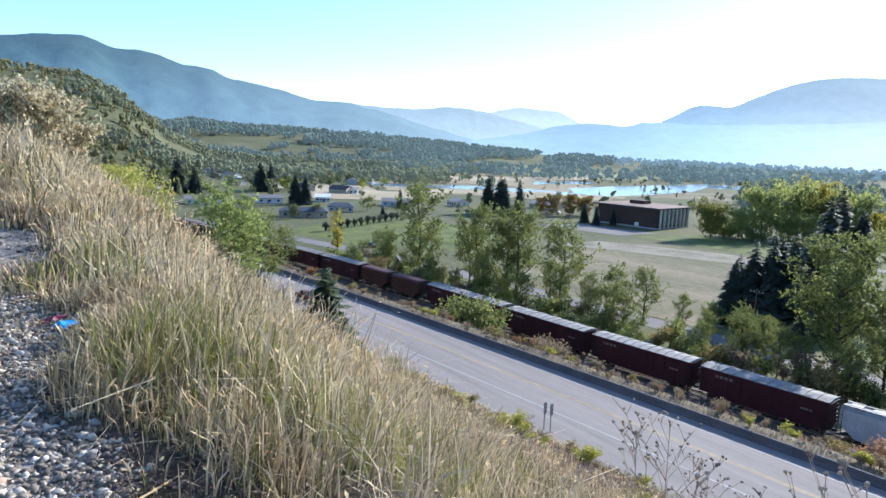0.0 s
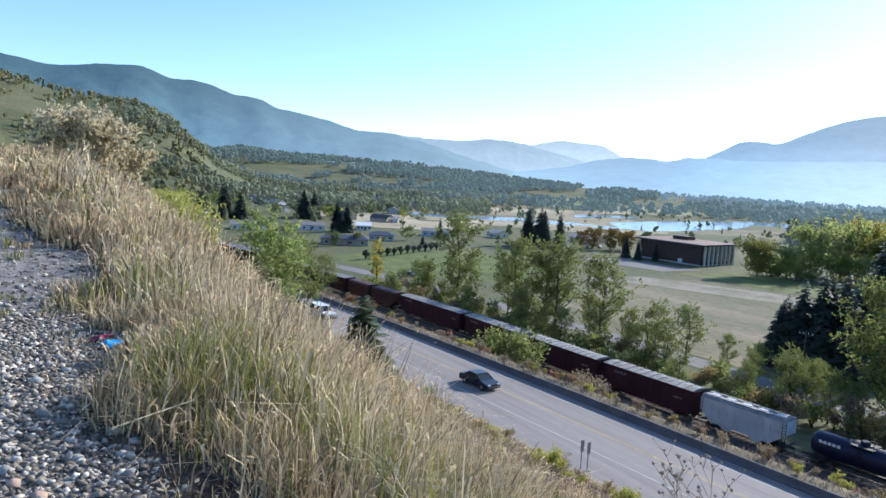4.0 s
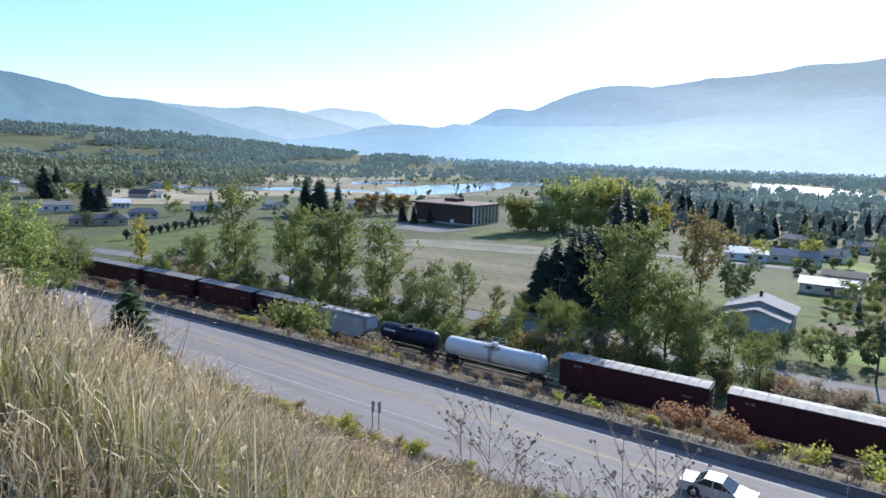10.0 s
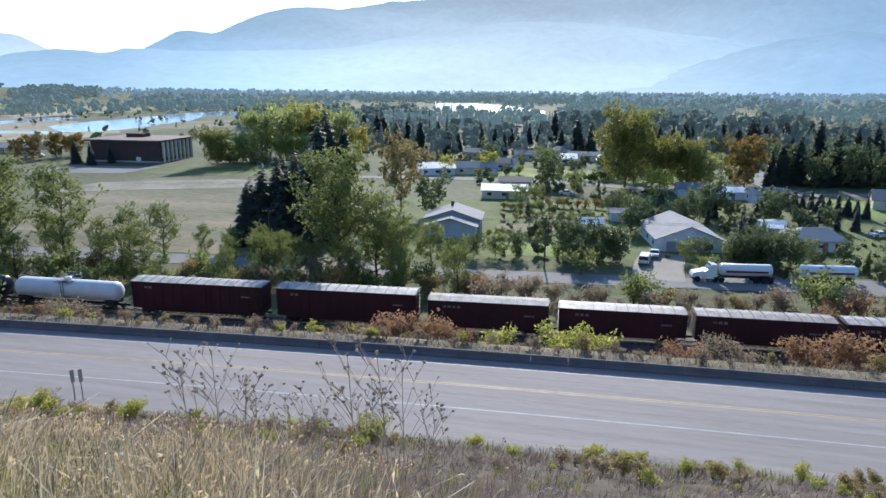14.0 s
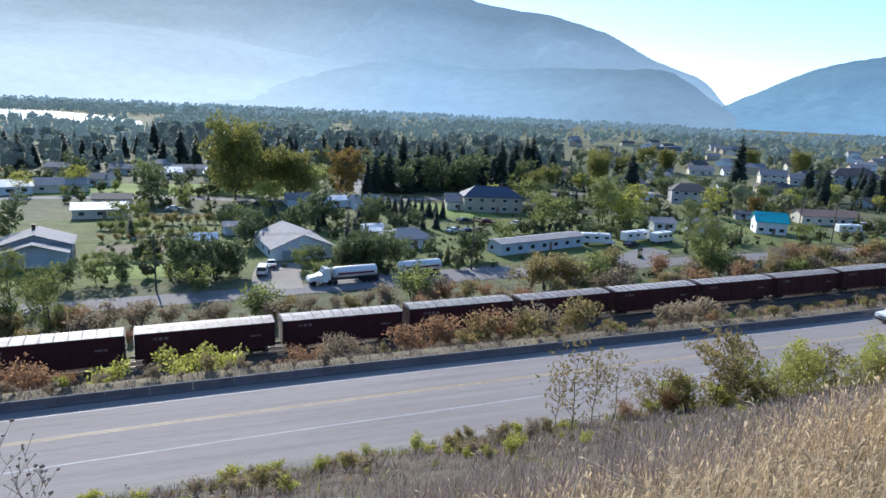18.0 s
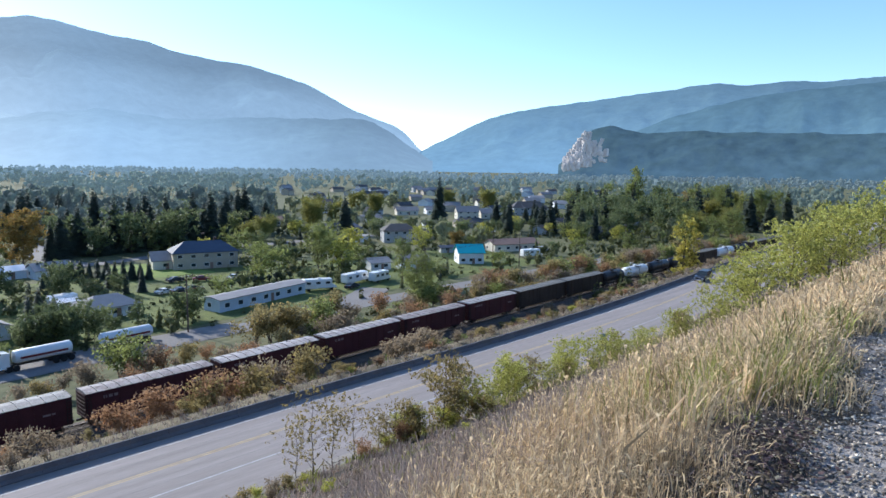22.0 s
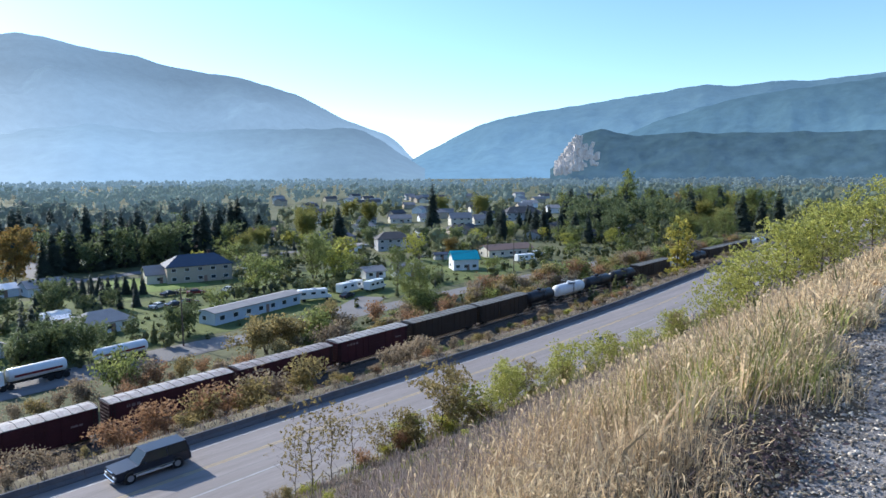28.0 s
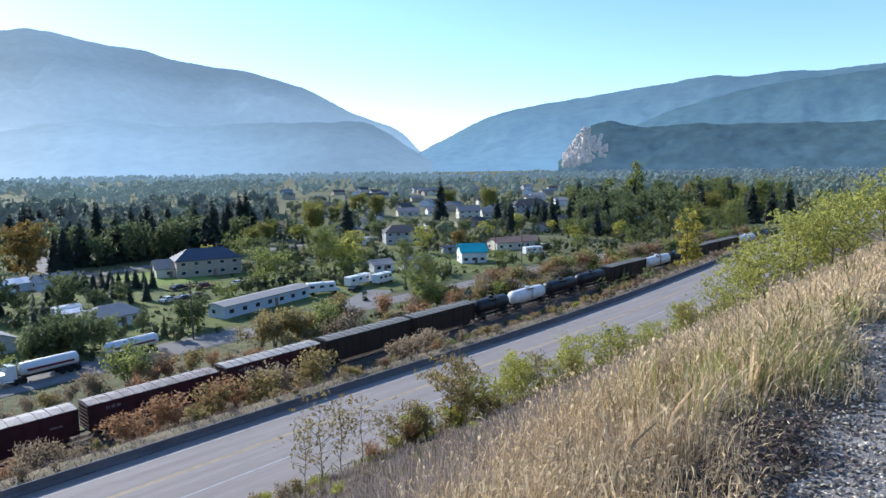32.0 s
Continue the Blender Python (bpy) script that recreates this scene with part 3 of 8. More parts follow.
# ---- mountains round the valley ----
def hazed_slope(name, forest, air, strength, thick, sunward=1.5, lo=0.84, coarse=0.045):
    """Forest on a far mountain; haze is painted on as a glow, most over the valley floor."""
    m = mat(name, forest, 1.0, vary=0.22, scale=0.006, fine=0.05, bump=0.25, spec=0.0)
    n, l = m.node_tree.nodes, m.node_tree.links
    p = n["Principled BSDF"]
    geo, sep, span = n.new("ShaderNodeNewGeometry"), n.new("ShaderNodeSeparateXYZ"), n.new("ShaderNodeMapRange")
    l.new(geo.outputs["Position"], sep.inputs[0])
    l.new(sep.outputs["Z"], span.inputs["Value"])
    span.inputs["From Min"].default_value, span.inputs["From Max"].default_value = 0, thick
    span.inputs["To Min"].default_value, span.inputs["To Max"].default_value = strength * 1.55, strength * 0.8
    # streaks of haze painted into the glow by a stretched noise
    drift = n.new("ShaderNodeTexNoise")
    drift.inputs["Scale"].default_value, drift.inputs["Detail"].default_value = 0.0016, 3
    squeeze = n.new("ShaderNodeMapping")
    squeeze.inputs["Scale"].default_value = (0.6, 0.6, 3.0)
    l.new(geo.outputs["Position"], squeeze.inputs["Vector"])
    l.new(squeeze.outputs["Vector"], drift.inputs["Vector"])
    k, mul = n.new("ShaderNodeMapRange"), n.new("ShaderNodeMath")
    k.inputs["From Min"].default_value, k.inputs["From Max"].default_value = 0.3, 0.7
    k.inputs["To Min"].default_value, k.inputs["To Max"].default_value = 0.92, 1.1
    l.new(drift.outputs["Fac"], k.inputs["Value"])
    # forest mottling is put into the glow too
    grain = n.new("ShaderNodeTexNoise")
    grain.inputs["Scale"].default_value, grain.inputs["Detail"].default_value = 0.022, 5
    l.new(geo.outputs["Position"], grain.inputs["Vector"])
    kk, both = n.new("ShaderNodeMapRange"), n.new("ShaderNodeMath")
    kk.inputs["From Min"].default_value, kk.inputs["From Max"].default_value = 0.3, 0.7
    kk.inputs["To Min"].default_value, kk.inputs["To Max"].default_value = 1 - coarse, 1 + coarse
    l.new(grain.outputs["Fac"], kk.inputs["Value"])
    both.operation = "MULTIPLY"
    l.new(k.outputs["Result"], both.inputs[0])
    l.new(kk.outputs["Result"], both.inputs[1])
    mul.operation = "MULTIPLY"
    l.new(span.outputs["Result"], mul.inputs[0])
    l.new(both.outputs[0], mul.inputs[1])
    # the painted haze is made brighter and whiter towards the sun
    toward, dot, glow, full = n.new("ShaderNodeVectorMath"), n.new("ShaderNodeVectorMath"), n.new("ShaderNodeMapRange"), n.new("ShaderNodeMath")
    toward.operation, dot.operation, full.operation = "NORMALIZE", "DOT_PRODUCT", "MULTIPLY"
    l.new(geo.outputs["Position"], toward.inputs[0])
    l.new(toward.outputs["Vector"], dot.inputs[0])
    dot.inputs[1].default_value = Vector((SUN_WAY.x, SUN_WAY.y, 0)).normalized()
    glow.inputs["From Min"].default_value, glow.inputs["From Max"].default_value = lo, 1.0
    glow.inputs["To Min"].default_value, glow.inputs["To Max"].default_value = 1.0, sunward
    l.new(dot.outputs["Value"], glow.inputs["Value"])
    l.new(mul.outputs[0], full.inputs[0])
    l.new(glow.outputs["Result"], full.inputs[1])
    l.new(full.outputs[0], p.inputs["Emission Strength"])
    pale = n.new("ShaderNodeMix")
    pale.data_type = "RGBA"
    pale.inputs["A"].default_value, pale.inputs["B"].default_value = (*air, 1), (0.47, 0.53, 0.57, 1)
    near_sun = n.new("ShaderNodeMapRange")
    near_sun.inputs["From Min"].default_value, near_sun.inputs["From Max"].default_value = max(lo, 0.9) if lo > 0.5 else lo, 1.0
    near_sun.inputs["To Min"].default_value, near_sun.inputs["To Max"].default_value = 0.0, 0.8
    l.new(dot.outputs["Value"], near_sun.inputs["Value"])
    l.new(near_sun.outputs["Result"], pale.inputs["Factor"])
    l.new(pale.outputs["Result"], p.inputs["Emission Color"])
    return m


# every ridge and the rock cliff carry this painted haze glow
M_west = hazed_slope("west_mountain_forest", (0.035, 0.06, 0.06), (0.2, 0.36, 0.52), 0.27, 420, 2.3, 0.2)
M_across = hazed_slope("hazy_mountain_forest", (0.03, 0.05, 0.06), (0.38, 0.53, 0.69), 0.46, 560)
M_west_far = hazed_slope("far_west_mountain_forest", (0.035, 0.055, 0.06), (0.34, 0.48, 0.62), 0.46, 420, 1.5, 0.2)
M_farthest = hazed_slope("farthest_mountain_forest", (0.035, 0.05, 0.06), (0.47, 0.6, 0.7), 0.62, 420, 1.35, 0.2)
M_spur = hazed_slope("hazy_spur_forest", (0.03, 0.05, 0.055), (0.39, 0.54, 0.69), 0.5, 420, 1.5)
M_mid = hazed_slope("wooded_foothill", (0.03, 0.05, 0.055), (0.33, 0.47, 0.62), 0.36, 330, 1.9, 0.72)
M_east = hazed_slope("east_mountain_forest", (0.035, 0.055, 0.055), (0.22, 0.38, 0.56), 0.42, 480, coarse=0.07)
M_bluff = hazed_slope("bluff_forest", (0.03, 0.05, 0.045), (0.13, 0.225, 0.34), 0.24, 200, coarse=0.22)
M_ridge = hazed_slope("ridge_forest", (0.03, 0.05, 0.05), (0.17, 0.31, 0.46), 0.34, 420, coarse=0.1)
M_rock = hazed_slope("pale_rock", (0.42, 0.38, 0.35), (0.3, 0.34, 0.4), 0.16, 200)


def at_az(az, r):
    return -math.sin(radians(az)) * r, math.cos(radians(az)) * r


def ridge(name, profile, r_top, r_foot, material, label, seed=0, rough=0.10):
    """A mountain range: profile gives bearing and height of the crest as seen from the bank, r_top its distance, r_foot that of its foot."""
    az = np.linspace(profile[0][0], profile[-1][0], 230)
    pa, ph = [p[0] for p in profile], [p[1] for p in profile]
    el = np.interp(-az, [-a for a in pa], ph)
    k = np.array([1, 2, 3, 2, 1]) / 9
    el = np.convolve(np.pad(el, 2, "edge"), k, "valid")
    rows = 40
    v = []
    for j in range(rows):
        u = j / (rows - 1)
        r = r_foot + (r_top - r_foot) * u
        for a, e in zip(az, el):
            top = math.tan(radians(e)) * r_top + 33
            x, y = at_az(a, r)
            h = top * (u ** 0.85)
            w = noise.fractal(Vector((x, y, seed * 31.0)) / 420, 1.0, 2.0, 5) * rough * top * math.sin(math.pi * u) * 1.6
            w += noise.fractal(Vector((x, y, seed * 17.0)) / 60, 1.0, 2.0, 3) * 5 * min(1, u * 4)
            # spurs and gullies running down the face
            w -= abs(noise.noise(Vector((a * 0.42 + 0.3 * noise.noise(Vector((a, u * 3, seed))), u * 0.9, seed * 7.0)))) * 0.07 * top * math.sin(math.pi * u)
            v.append((x, y, h + w - 3 * (u == 0)))
    n = len(az)
    i = (np.arange(rows - 1)[:, None] * n + np.arange(n - 1)[None]).ravel()
    return tagged(new(name, raw_mesh(name, v, np.stack([i, i + 1, i + n + 1, i + n], 1), material, True)), label, "mountain", kind="structure")


ridge("backdrop_mountain_west", [(125, 9), (105, 8), (90.8, 6.91), (89.1, 6.55), (86.2, 6.97), (82.8, 7.3), (82.0, 7.12), (81.2, 6.56), (78.0, 6.47), (76.1, 5.73), (73.7, 5.57), (72.5, 4.86), (70.0, 4.54), (67.7, 4.04), (65.8, 3.51), (63.4, 3.5), (60, 2.8), (57, 2.0), (54, 1.2), (51, 0.4)], 3300, 2250, M_west, "steep forested mountain ridge, blue with painted haze", 1)
ridge("backdrop_mountain_west_far", [(70, 2.2), (66, 2.9), (63.4, 3.46), (61.5, 3.29), (60.0, 3.15), (56.6, 3.14), (54.2, 3.42), (52.4, 3.25), (50.8, 3.02), (48, 2.3), (45, 1.5), (42, 0.5)], 4100, 3300, M_west_far, "forested mountain ridge farther down the valley, pale with painted haze", 7)
ridge("backdrop_mountain_farthest", [(57, 2.3), (52, 2.85), (50.8, 3.03), (49.2, 3.4), (48, 3.49), (46.5, 3.42), (45.0, 3.3), (43.7, 2.7), (42.4, 2.1), (40, 1.3), (37, 0.4)], 4700, 4150, M_farthest, "farthest mountain ridge, nearly lost in painted haze", 8)
ridge("backdrop_mountain_across", [(39, 0.8), (37.2, 2.3), (36.5, 2.62), (35.0, 3.46), (34.1, 4.03), (32.7, 3.96), (31.5, 3.68), (29.8, 4.59), (27.4, 5.53), (25.0, 5.99), (21.2, 5.86), (17.5, 6.5), (13.4, 6.79), (10.7, 7.38), (7.7, 7.4), (2.7, 8.1), (-1.1, 8.26), (-4.0, 8.35), (-7.0, 8.75), (-11.4, 9.74), (-13.2, 10.04), (-14.9, 9.92), (-17.2, 9.4), (-19.1, 9.15), (-20.9, 9.04), (-22.5, 8.44), (-24.6, 8.14), (-26.7, 7.86), (-28.0, 7.79), (-31.1, 6.98), (-33.4, 6.27), (-35.7, 5.03), (-36.9, 4.4), (-38.6, 3.81), (-40.3, 3.26), (-41.5, 2.5), (-42.2, 1.55), (-43.7, 0.25)], 4300, 3100, M_across, "broad forested mountain across the river, pale with painted haze", 2)
ridge("backdrop_spur", [(56, 0.2), (52.1, 0.67), (46.8, 1.47), (45.1, 2.1), (42.4, 2.43), (40.6, 2.33), (39.4, 2.1), (37.9, 2.57), (36.5, 2.6), (34, 2.42), (30.8, 2.49), (26.9, 2.61), (22.6, 2.76), (20.2, 3.0), (17.4, 3.68), (13.2, 4.24), (10.1, 4.73), (6.7, 5.05), (2, 4.9), (-4, 4.2), (-10, 3.4), (-16, 2.2), (-22, 1.0)], 3200, 2300, M_spur, "lower forested spur of the mountain across the river, haze painted on", 5)
ridge("backdrop_foothill", [(2, -0.6), (-3, 0.3), (-7, 1.5), (-10.5, 2.6), (-14, 3.4), (-17.5, 3.85), (-20.2, 3.49), (-23.5, 3.15), (-27.4, 3.58), (-32.0, 3.57), (-35.7, 3.68), (-37.6, 3.66), (-38.6, 3.43), (-40.5, 2.31), (-41.9, 1.36), (-43.7, 0.16)], 2600, 2050, M_mid, "low wooded foothill above the river, haze painted on", 9)
ridge("backdrop_mountain_east", [(-41, 0.2), (-43.2, 1.36), (-45.4, 2.43), (-47.8, 3.63), (-49.5, 4.25), (-50.7, 4.48), (-53.0, 4.89), (-56.3, 5.32), (-59.5, 5.76), (-63.9, 6.31), (-66.8, 6.68), (-68.8, 6.38), (-71.9, 6.65), (-74.2, 6.44), (-75.9, 6.61), (-77.9, 6.67), (-90, 7.5), (-110, 9)], 4000, 2800, M_east, "long forested mountain closing the valley, blue with painted haze", 3)
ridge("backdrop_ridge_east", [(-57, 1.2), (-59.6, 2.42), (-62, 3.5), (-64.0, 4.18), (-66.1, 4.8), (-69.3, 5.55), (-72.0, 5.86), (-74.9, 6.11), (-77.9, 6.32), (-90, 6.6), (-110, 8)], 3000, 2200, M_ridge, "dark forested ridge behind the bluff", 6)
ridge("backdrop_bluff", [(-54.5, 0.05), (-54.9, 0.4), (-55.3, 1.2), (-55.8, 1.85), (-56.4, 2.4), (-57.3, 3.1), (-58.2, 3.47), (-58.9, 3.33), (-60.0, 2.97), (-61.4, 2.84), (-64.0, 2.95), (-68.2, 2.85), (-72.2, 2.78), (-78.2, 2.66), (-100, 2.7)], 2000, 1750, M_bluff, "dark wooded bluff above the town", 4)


def cliff():
    """Pale rock faces at the bluff's end."""
    r = random.Random(9)
    g = Geo()
    for i in range(330):
        u = r.random() ** 1.5
        az = -55.0 - 3.6 * u
        crest = min(3.3, 0.35 + 1.5 * (-az - 54.7))
        v = r.random()
        if u > 0.45 and r.random() < 1.6 * (u - 0.4) + 0.35 * (v > 0.75):
            continue
        top = 33 + 1735 * math.tan(radians(crest)) * (0.12 + 0.84 * v)
        x, y = at_az(az, 1742 + 55 * v - 16 * r.random())
        w, h = r.uniform(3, 9), r.uniform(7, 22)
        t = Matrix.Rotation(radians(az + r.uniform(-40, 40)), 3, "Z") @ Matrix.Rotation(radians(r.uniform(-20, 20)), 3, "Y") @ Matrix.Rotation(radians(r.uniform(-12, 12)), 3, "X")
        g.box(x, y, max(h / 3, top - h / 2), w, r.uniform(10, 20), h, b=0.9, m=t)
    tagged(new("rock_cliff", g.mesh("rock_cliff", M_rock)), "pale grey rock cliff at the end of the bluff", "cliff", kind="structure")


cliff()

# ---- plants ----
def leaf_cloud(centres, radii, count, size, seed, squash=1.0, up=0.0):
    """Leaf quads scattered in balls round the centres, thicker towards their skins."""
    r = np.random.RandomState(seed)
    centres, radii = np.asarray(centres, float), np.asarray(radii, float)
    w = radii ** 2
    k = r.choice(len(centres), count, p=w / w.sum())
    d = r.normal(size=(count, 3))
    d /= np.linalg.norm(d, axis=1)[:, None]
    p = centres[k] + d * (radii[k] * r.uniform(0.05, 1.0, count) ** 0.5)[:, None] * (1, 1, squash)
    a = r.normal(size=(count, 3)) + (0, 0, up)
    a /= np.linalg.norm(a, axis=1)[:, None]
    b = np.cross(a, r.normal(size=(count, 3)))
    b /= np.linalg.norm(b, axis=1)[:, None]
    s = size * r.uniform(0.6, 1.4, count)[:, None]
    a, b = a * s, b * s * 0.55
    v = np.stack([p - a, p + b, p + a, p - b], 1).reshape(-1, 3)
    return v, np.arange(count * 4).reshape(-1, 4)


def leaf_sprays(centres, radii, count, size, seed, squash=1.0, per=11):
    """Leaves set along short twigs that point out of and over each branch end."""
    r = np.random.RandomState(seed)
    centres, radii = np.asarray(centres, float), np.asarray(radii, float)
    n = count // per
    k = r.choice(len(centres), n, p=radii ** 1.6 / (radii ** 1.6).sum())
    d = r.normal(size=(n, 3))
    d /= np.linalg.norm(d, axis=1)[:, None]
    base = centres[k] + d * (radii[k] * r.uniform(0, 1.0, n) ** 0.45)[:, None] * (1, 1, squash)
    way = d + r.normal(0, 0.5, (n, 3)) + (0, 0, 0.25)
    way *= (size * r.uniform(2.2, 4.8, n) / np.linalg.norm(way, axis=1))[:, None]
    u = r.uniform(-0.3, 1.0, (n, per))
    p = (base[:, None] + way[:, None] * u[..., None] + r.normal(0, size * 0.55, (n, per, 3))).reshape(-1, 3)
    m = len(p)
    a = r.normal(size=(m, 3)) + np.repeat(way / size * 0.25, per, 0)
    a /= np.linalg.norm(a, axis=1)[:, None]
    b = np.cross(a, r.normal(size=(m, 3)))
    b /= np.linalg.norm(b, axis=1)[:, None]
    s = size * r.uniform(0.55, 1.35, m)[:, None]
    a, b = a * s, b * s * 0.55
    return np.stack([p - a, p + b, p + a, p - b], 1).reshape(-1, 3), np.arange(m * 4).reshape(-1, 4)


def limbs(height, spread, r0, n, seed, start=0.25, lean=0.0, forks=3):
    """A tapered trunk with limbs; returns the geometry and where the limbs end."""
    r = random.Random(seed)
    g, tips = Geo(), []
    pts = [Vector((0, 0, -0.3))]
    for i in range(1, 6):
        pts.append(Vector((r.uniform(-1, 1) * 0.05 * height * i / 5 + lean * i / 5, r.uniform(-1, 1) * 0.05 * height * i / 5, height * i / 5)))
    rad = [r0 * (1 - 0.85 * i / 5) for i in range(6)]
    for i in range(5):
        g.tube(pts[i], pts[i + 1], rad[i], rad[i + 1], 6, False)
    for j in range(n):
        u = start + (0.97 - start) * (j + r.random() * 0.7) / n
        k = min(4, int(u * 5))
        p = pts[k].lerp(pts[k + 1], u * 5 - k)
        a = j * 2.4 + r.uniform(-0.5, 0.5)
        w0 = max(0, (u - start) / (1 - start))
        out = spread * (0.45 + 0.75 * math.sin(math.pi * min(1, 0.12 + 0.82 * w0))) * r.uniform(0.6, 1.2)
        q = p + Vector((math.cos(a) * out, math.sin(a) * out, out * r.uniform(0.5, 1.1)))
        rr = r0 * (1 - 0.85 * u) * 0.55
        m = p.lerp(q, 0.5) + Vector((0, 0, -0.08 * out))
        g.tube(p, m, rr, rr * 0.7, 5, False).tube(m, q, rr * 0.7, rr * 0.25, 5, False)
        for w in (0.4, 0.62, 0.82, 1.0):
            tips.append((p.lerp(q, w) + Vector((r.uniform(-1, 1), r.uniform(-1, 1), r.uniform(-0.6, 0.8))) * out * 0.16, out * (0.75 - 0.2 * w)))
        for f in range(forks):
            e = p.lerp(q, r.uniform(0.45, 0.95)) + Vector((r.uniform(-1, 1), r.uniform(-1, 1), r.uniform(-0.3, 0.9))) * out * 0.5
            g.tube(p.lerp(q, 0.5), e, rr * 0.4, rr * 0.12, 4, False)
            tips.append((e, out * 0.6))
            tips.append((p.lerp(q, 0.5).lerp(e, 0.6), out * 0.5))
    tips.append((pts[-1], spread * 0.5))
    return g, tips


def broadleaf(height, spread, leaf, label, seed, name="tree", leaves=2200, size=0.26, n=13, start=0.25, puff=0.42, r0=None, lean=0.0, category="tree", squash=0.85, forks=3):
    ob = thing(name, label, category)
    g, tips = limbs(height * 0.93, spread, r0 or height * 0.016, n, seed, start, lean, forks)
    part("trunk", g, M_bark, ob)
    v, f = leaf_sprays([t[0] for t in tips], [max(0.3, t[1] * puff) for t in tips], leaves, size, seed, squash)
    part("crown", raw_mesh("crown", v, f, leaf), leaf, ob)
    return ob


def conifer(height, spread, label, seed, name="spruce", tiers=34, leaf=None, per=56):
    ob = thing(name, label, "tree")
    r = np.random.RandomState(seed)
    part("trunk", Geo().tube((0, 0, -0.3), (0, 0, height * 0.97), height * 0.016, 0.02, 6, False), M_bark, ob)
    vs = []
    for i in range(tiers):
        u = (i + 0.3) / tiers
        z = height * (0.05 + 0.93 * u)
        out = spread * (1 - u) ** 0.62 * r.uniform(0.8, 1.12) + 0.12
        m = max(7, int(per * (1 - u) + 6))
        for k in range(m):
            a = r.uniform(0, 2 * math.pi)
            L = out * r.uniform(0.6, 1.12)
            c, s = math.cos(a), math.sin(a)
            drop = L * r.uniform(0.15, 0.5)
            wd = 0.17 * L + 0.14
            for q in (0.35, 0.75):
                x0, x1 = L * (q - 0.35), L * (q + 0.3)
                z0, z1 = z - drop * (q - 0.3), z - drop * (q + 0.35) + r.uniform(-0.05, 0.15)
                tw = r.uniform(-0.3, 0.3)
                vs += [(c * x0, s * x0, z0), (c * (x0 + x1) / 2 - s * wd, s * (x0 + x1) / 2 + c * wd, (z0 + z1) / 2 + tw * wd), (c * x1, s * x1, z1), (c * (x0 + x1) / 2 + s * wd, s * (x0 + x1) / 2 - c * wd, (z0 + z1) / 2 - tw * wd)]
    v = np.array(vs)
    part("crown", raw_mesh("needles", v, np.arange(len(v)).reshape(-1, 4), leaf or M_needle), M_needle, ob)
    return ob


def shrub(height, spread, leaf, label, seed, name="shrub", leaves=900, size=0.13, stems=9):
    ob = thing(name, label, "shrub")
    r = random.Random(seed)
    g, tips = Geo(), []
    for j in range(stems):
        a, o = r.uniform(0, 6.28), spread * r.uniform(0.1, 0.95)
        e = Vector((math.cos(a) * o, math.sin(a) * o, height * r.uniform(0.55, 0.98)))
        m = Vector((e.x * 0.35, e.y * 0.35, e.z * 0.5))
        g.tube((r.uniform(-0.15, 0.15), r.uniform(-0.15, 0.15), -0.2), m, 0.035, 0.025, 4, False).tube(m, e, 0.025, 0.008, 4, False)
        tips += [(e, 1), (m.lerp(e, 0.5), 1), (m, 0.8)]
        for f in range(2):
            q = m.lerp(e, r.uniform(0.3, 0.9)) + Vector((r.uniform(-1, 1), r.uniform(-1, 1), r.uniform(-0.3, 0.8))) * spread * 0.35
            g.tube(m.lerp(e, 0.4), q, 0.014, 0.005, 3, False)
            tips.append((q, 0.9))
    part("trunk", g, M_bark, ob)
    v, f = leaf_cloud([t[0] for t in tips], [spread * 0.34 * t[1] for t in tips], leaves, size, seed, 0.8)
    v[:, 2] = np.abs(v[:, 2])
    part("foliage", raw_mesh("foliage", v, f, leaf), leaf, ob)
    return ob


def down(x, y, sink=0.0):
    return float(land(np.array(x), np.array(y))) - sink


def plant(proto, x, y, scale=1.0, turn=None, label="", tall=1.0):
    """A copy of a grown plant, standing on the ground."""
    ob = copy_thing(proto, pose(x, y, down(x, y), 0, 0, rng.uniform(0, 360) if turn is None else turn))
    ob.scale = (scale, scale, scale * tall)
    return tagged(ob, label)


M_leaf_olive = mat("olive_leaves", (0.12, 0.1, 0.04), 0.7, scale=0.5, fine=4, bump=0, island=0.65, color2=(0.48, 0.38, 0.16), through=0.5)
cottonwoods = [broadleaf(20, 4.4, M_leaf_green, "airy green cottonwood tree beside the railway", 11 + i, "cottonwood", leaves=10500 + 900 * i, size=0.19, n=19 + 2 * i, start=0.12, puff=0.44, forks=4) for i in range(3)]
willow = broadleaf(22, 5.0, M_leaf_green, "large spreading green willow beside the tracks", 21, "willow", leaves=20000, size=0.2, n=30, start=0.08, puff=0.42, forks=4)
M_leaf_maple = mat("maple_leaves", (0.055, 0.078, 0.024), 0.55, scale=0.12, fine=2, bump=0, island=0.55, color2=(0.46, 0.42, 0.11), through=0.52)
M_leaf_turning = mat("turning_leaves", (0.14, 0.18, 0.055), 0.55, scale=0.14, fine=2, bump=0, island=0.55, color2=(0.58, 0.6, 0.22), through=0.64)
round_maples = [broadleaf(15, 5.6, M_leaf_maple, "broad dense green maple turning yellow", 31, "maple", leaves=19000, size=0.28, n=38, start=0.1, puff=0.52, squash=0.95),
                broadleaf(13, 5.6, M_leaf_yellow, "broad maple tree with yellowing leaves", 32, "maple", leaves=9000, size=0.28, n=26, start=0.04, puff=0.5),
                broadleaf(11, 4.6, M_leaf_turning, "round green maple turning pale yellow", 35, "maple", leaves=9000, size=0.28, n=26, start=0.03, puff=0.52)]
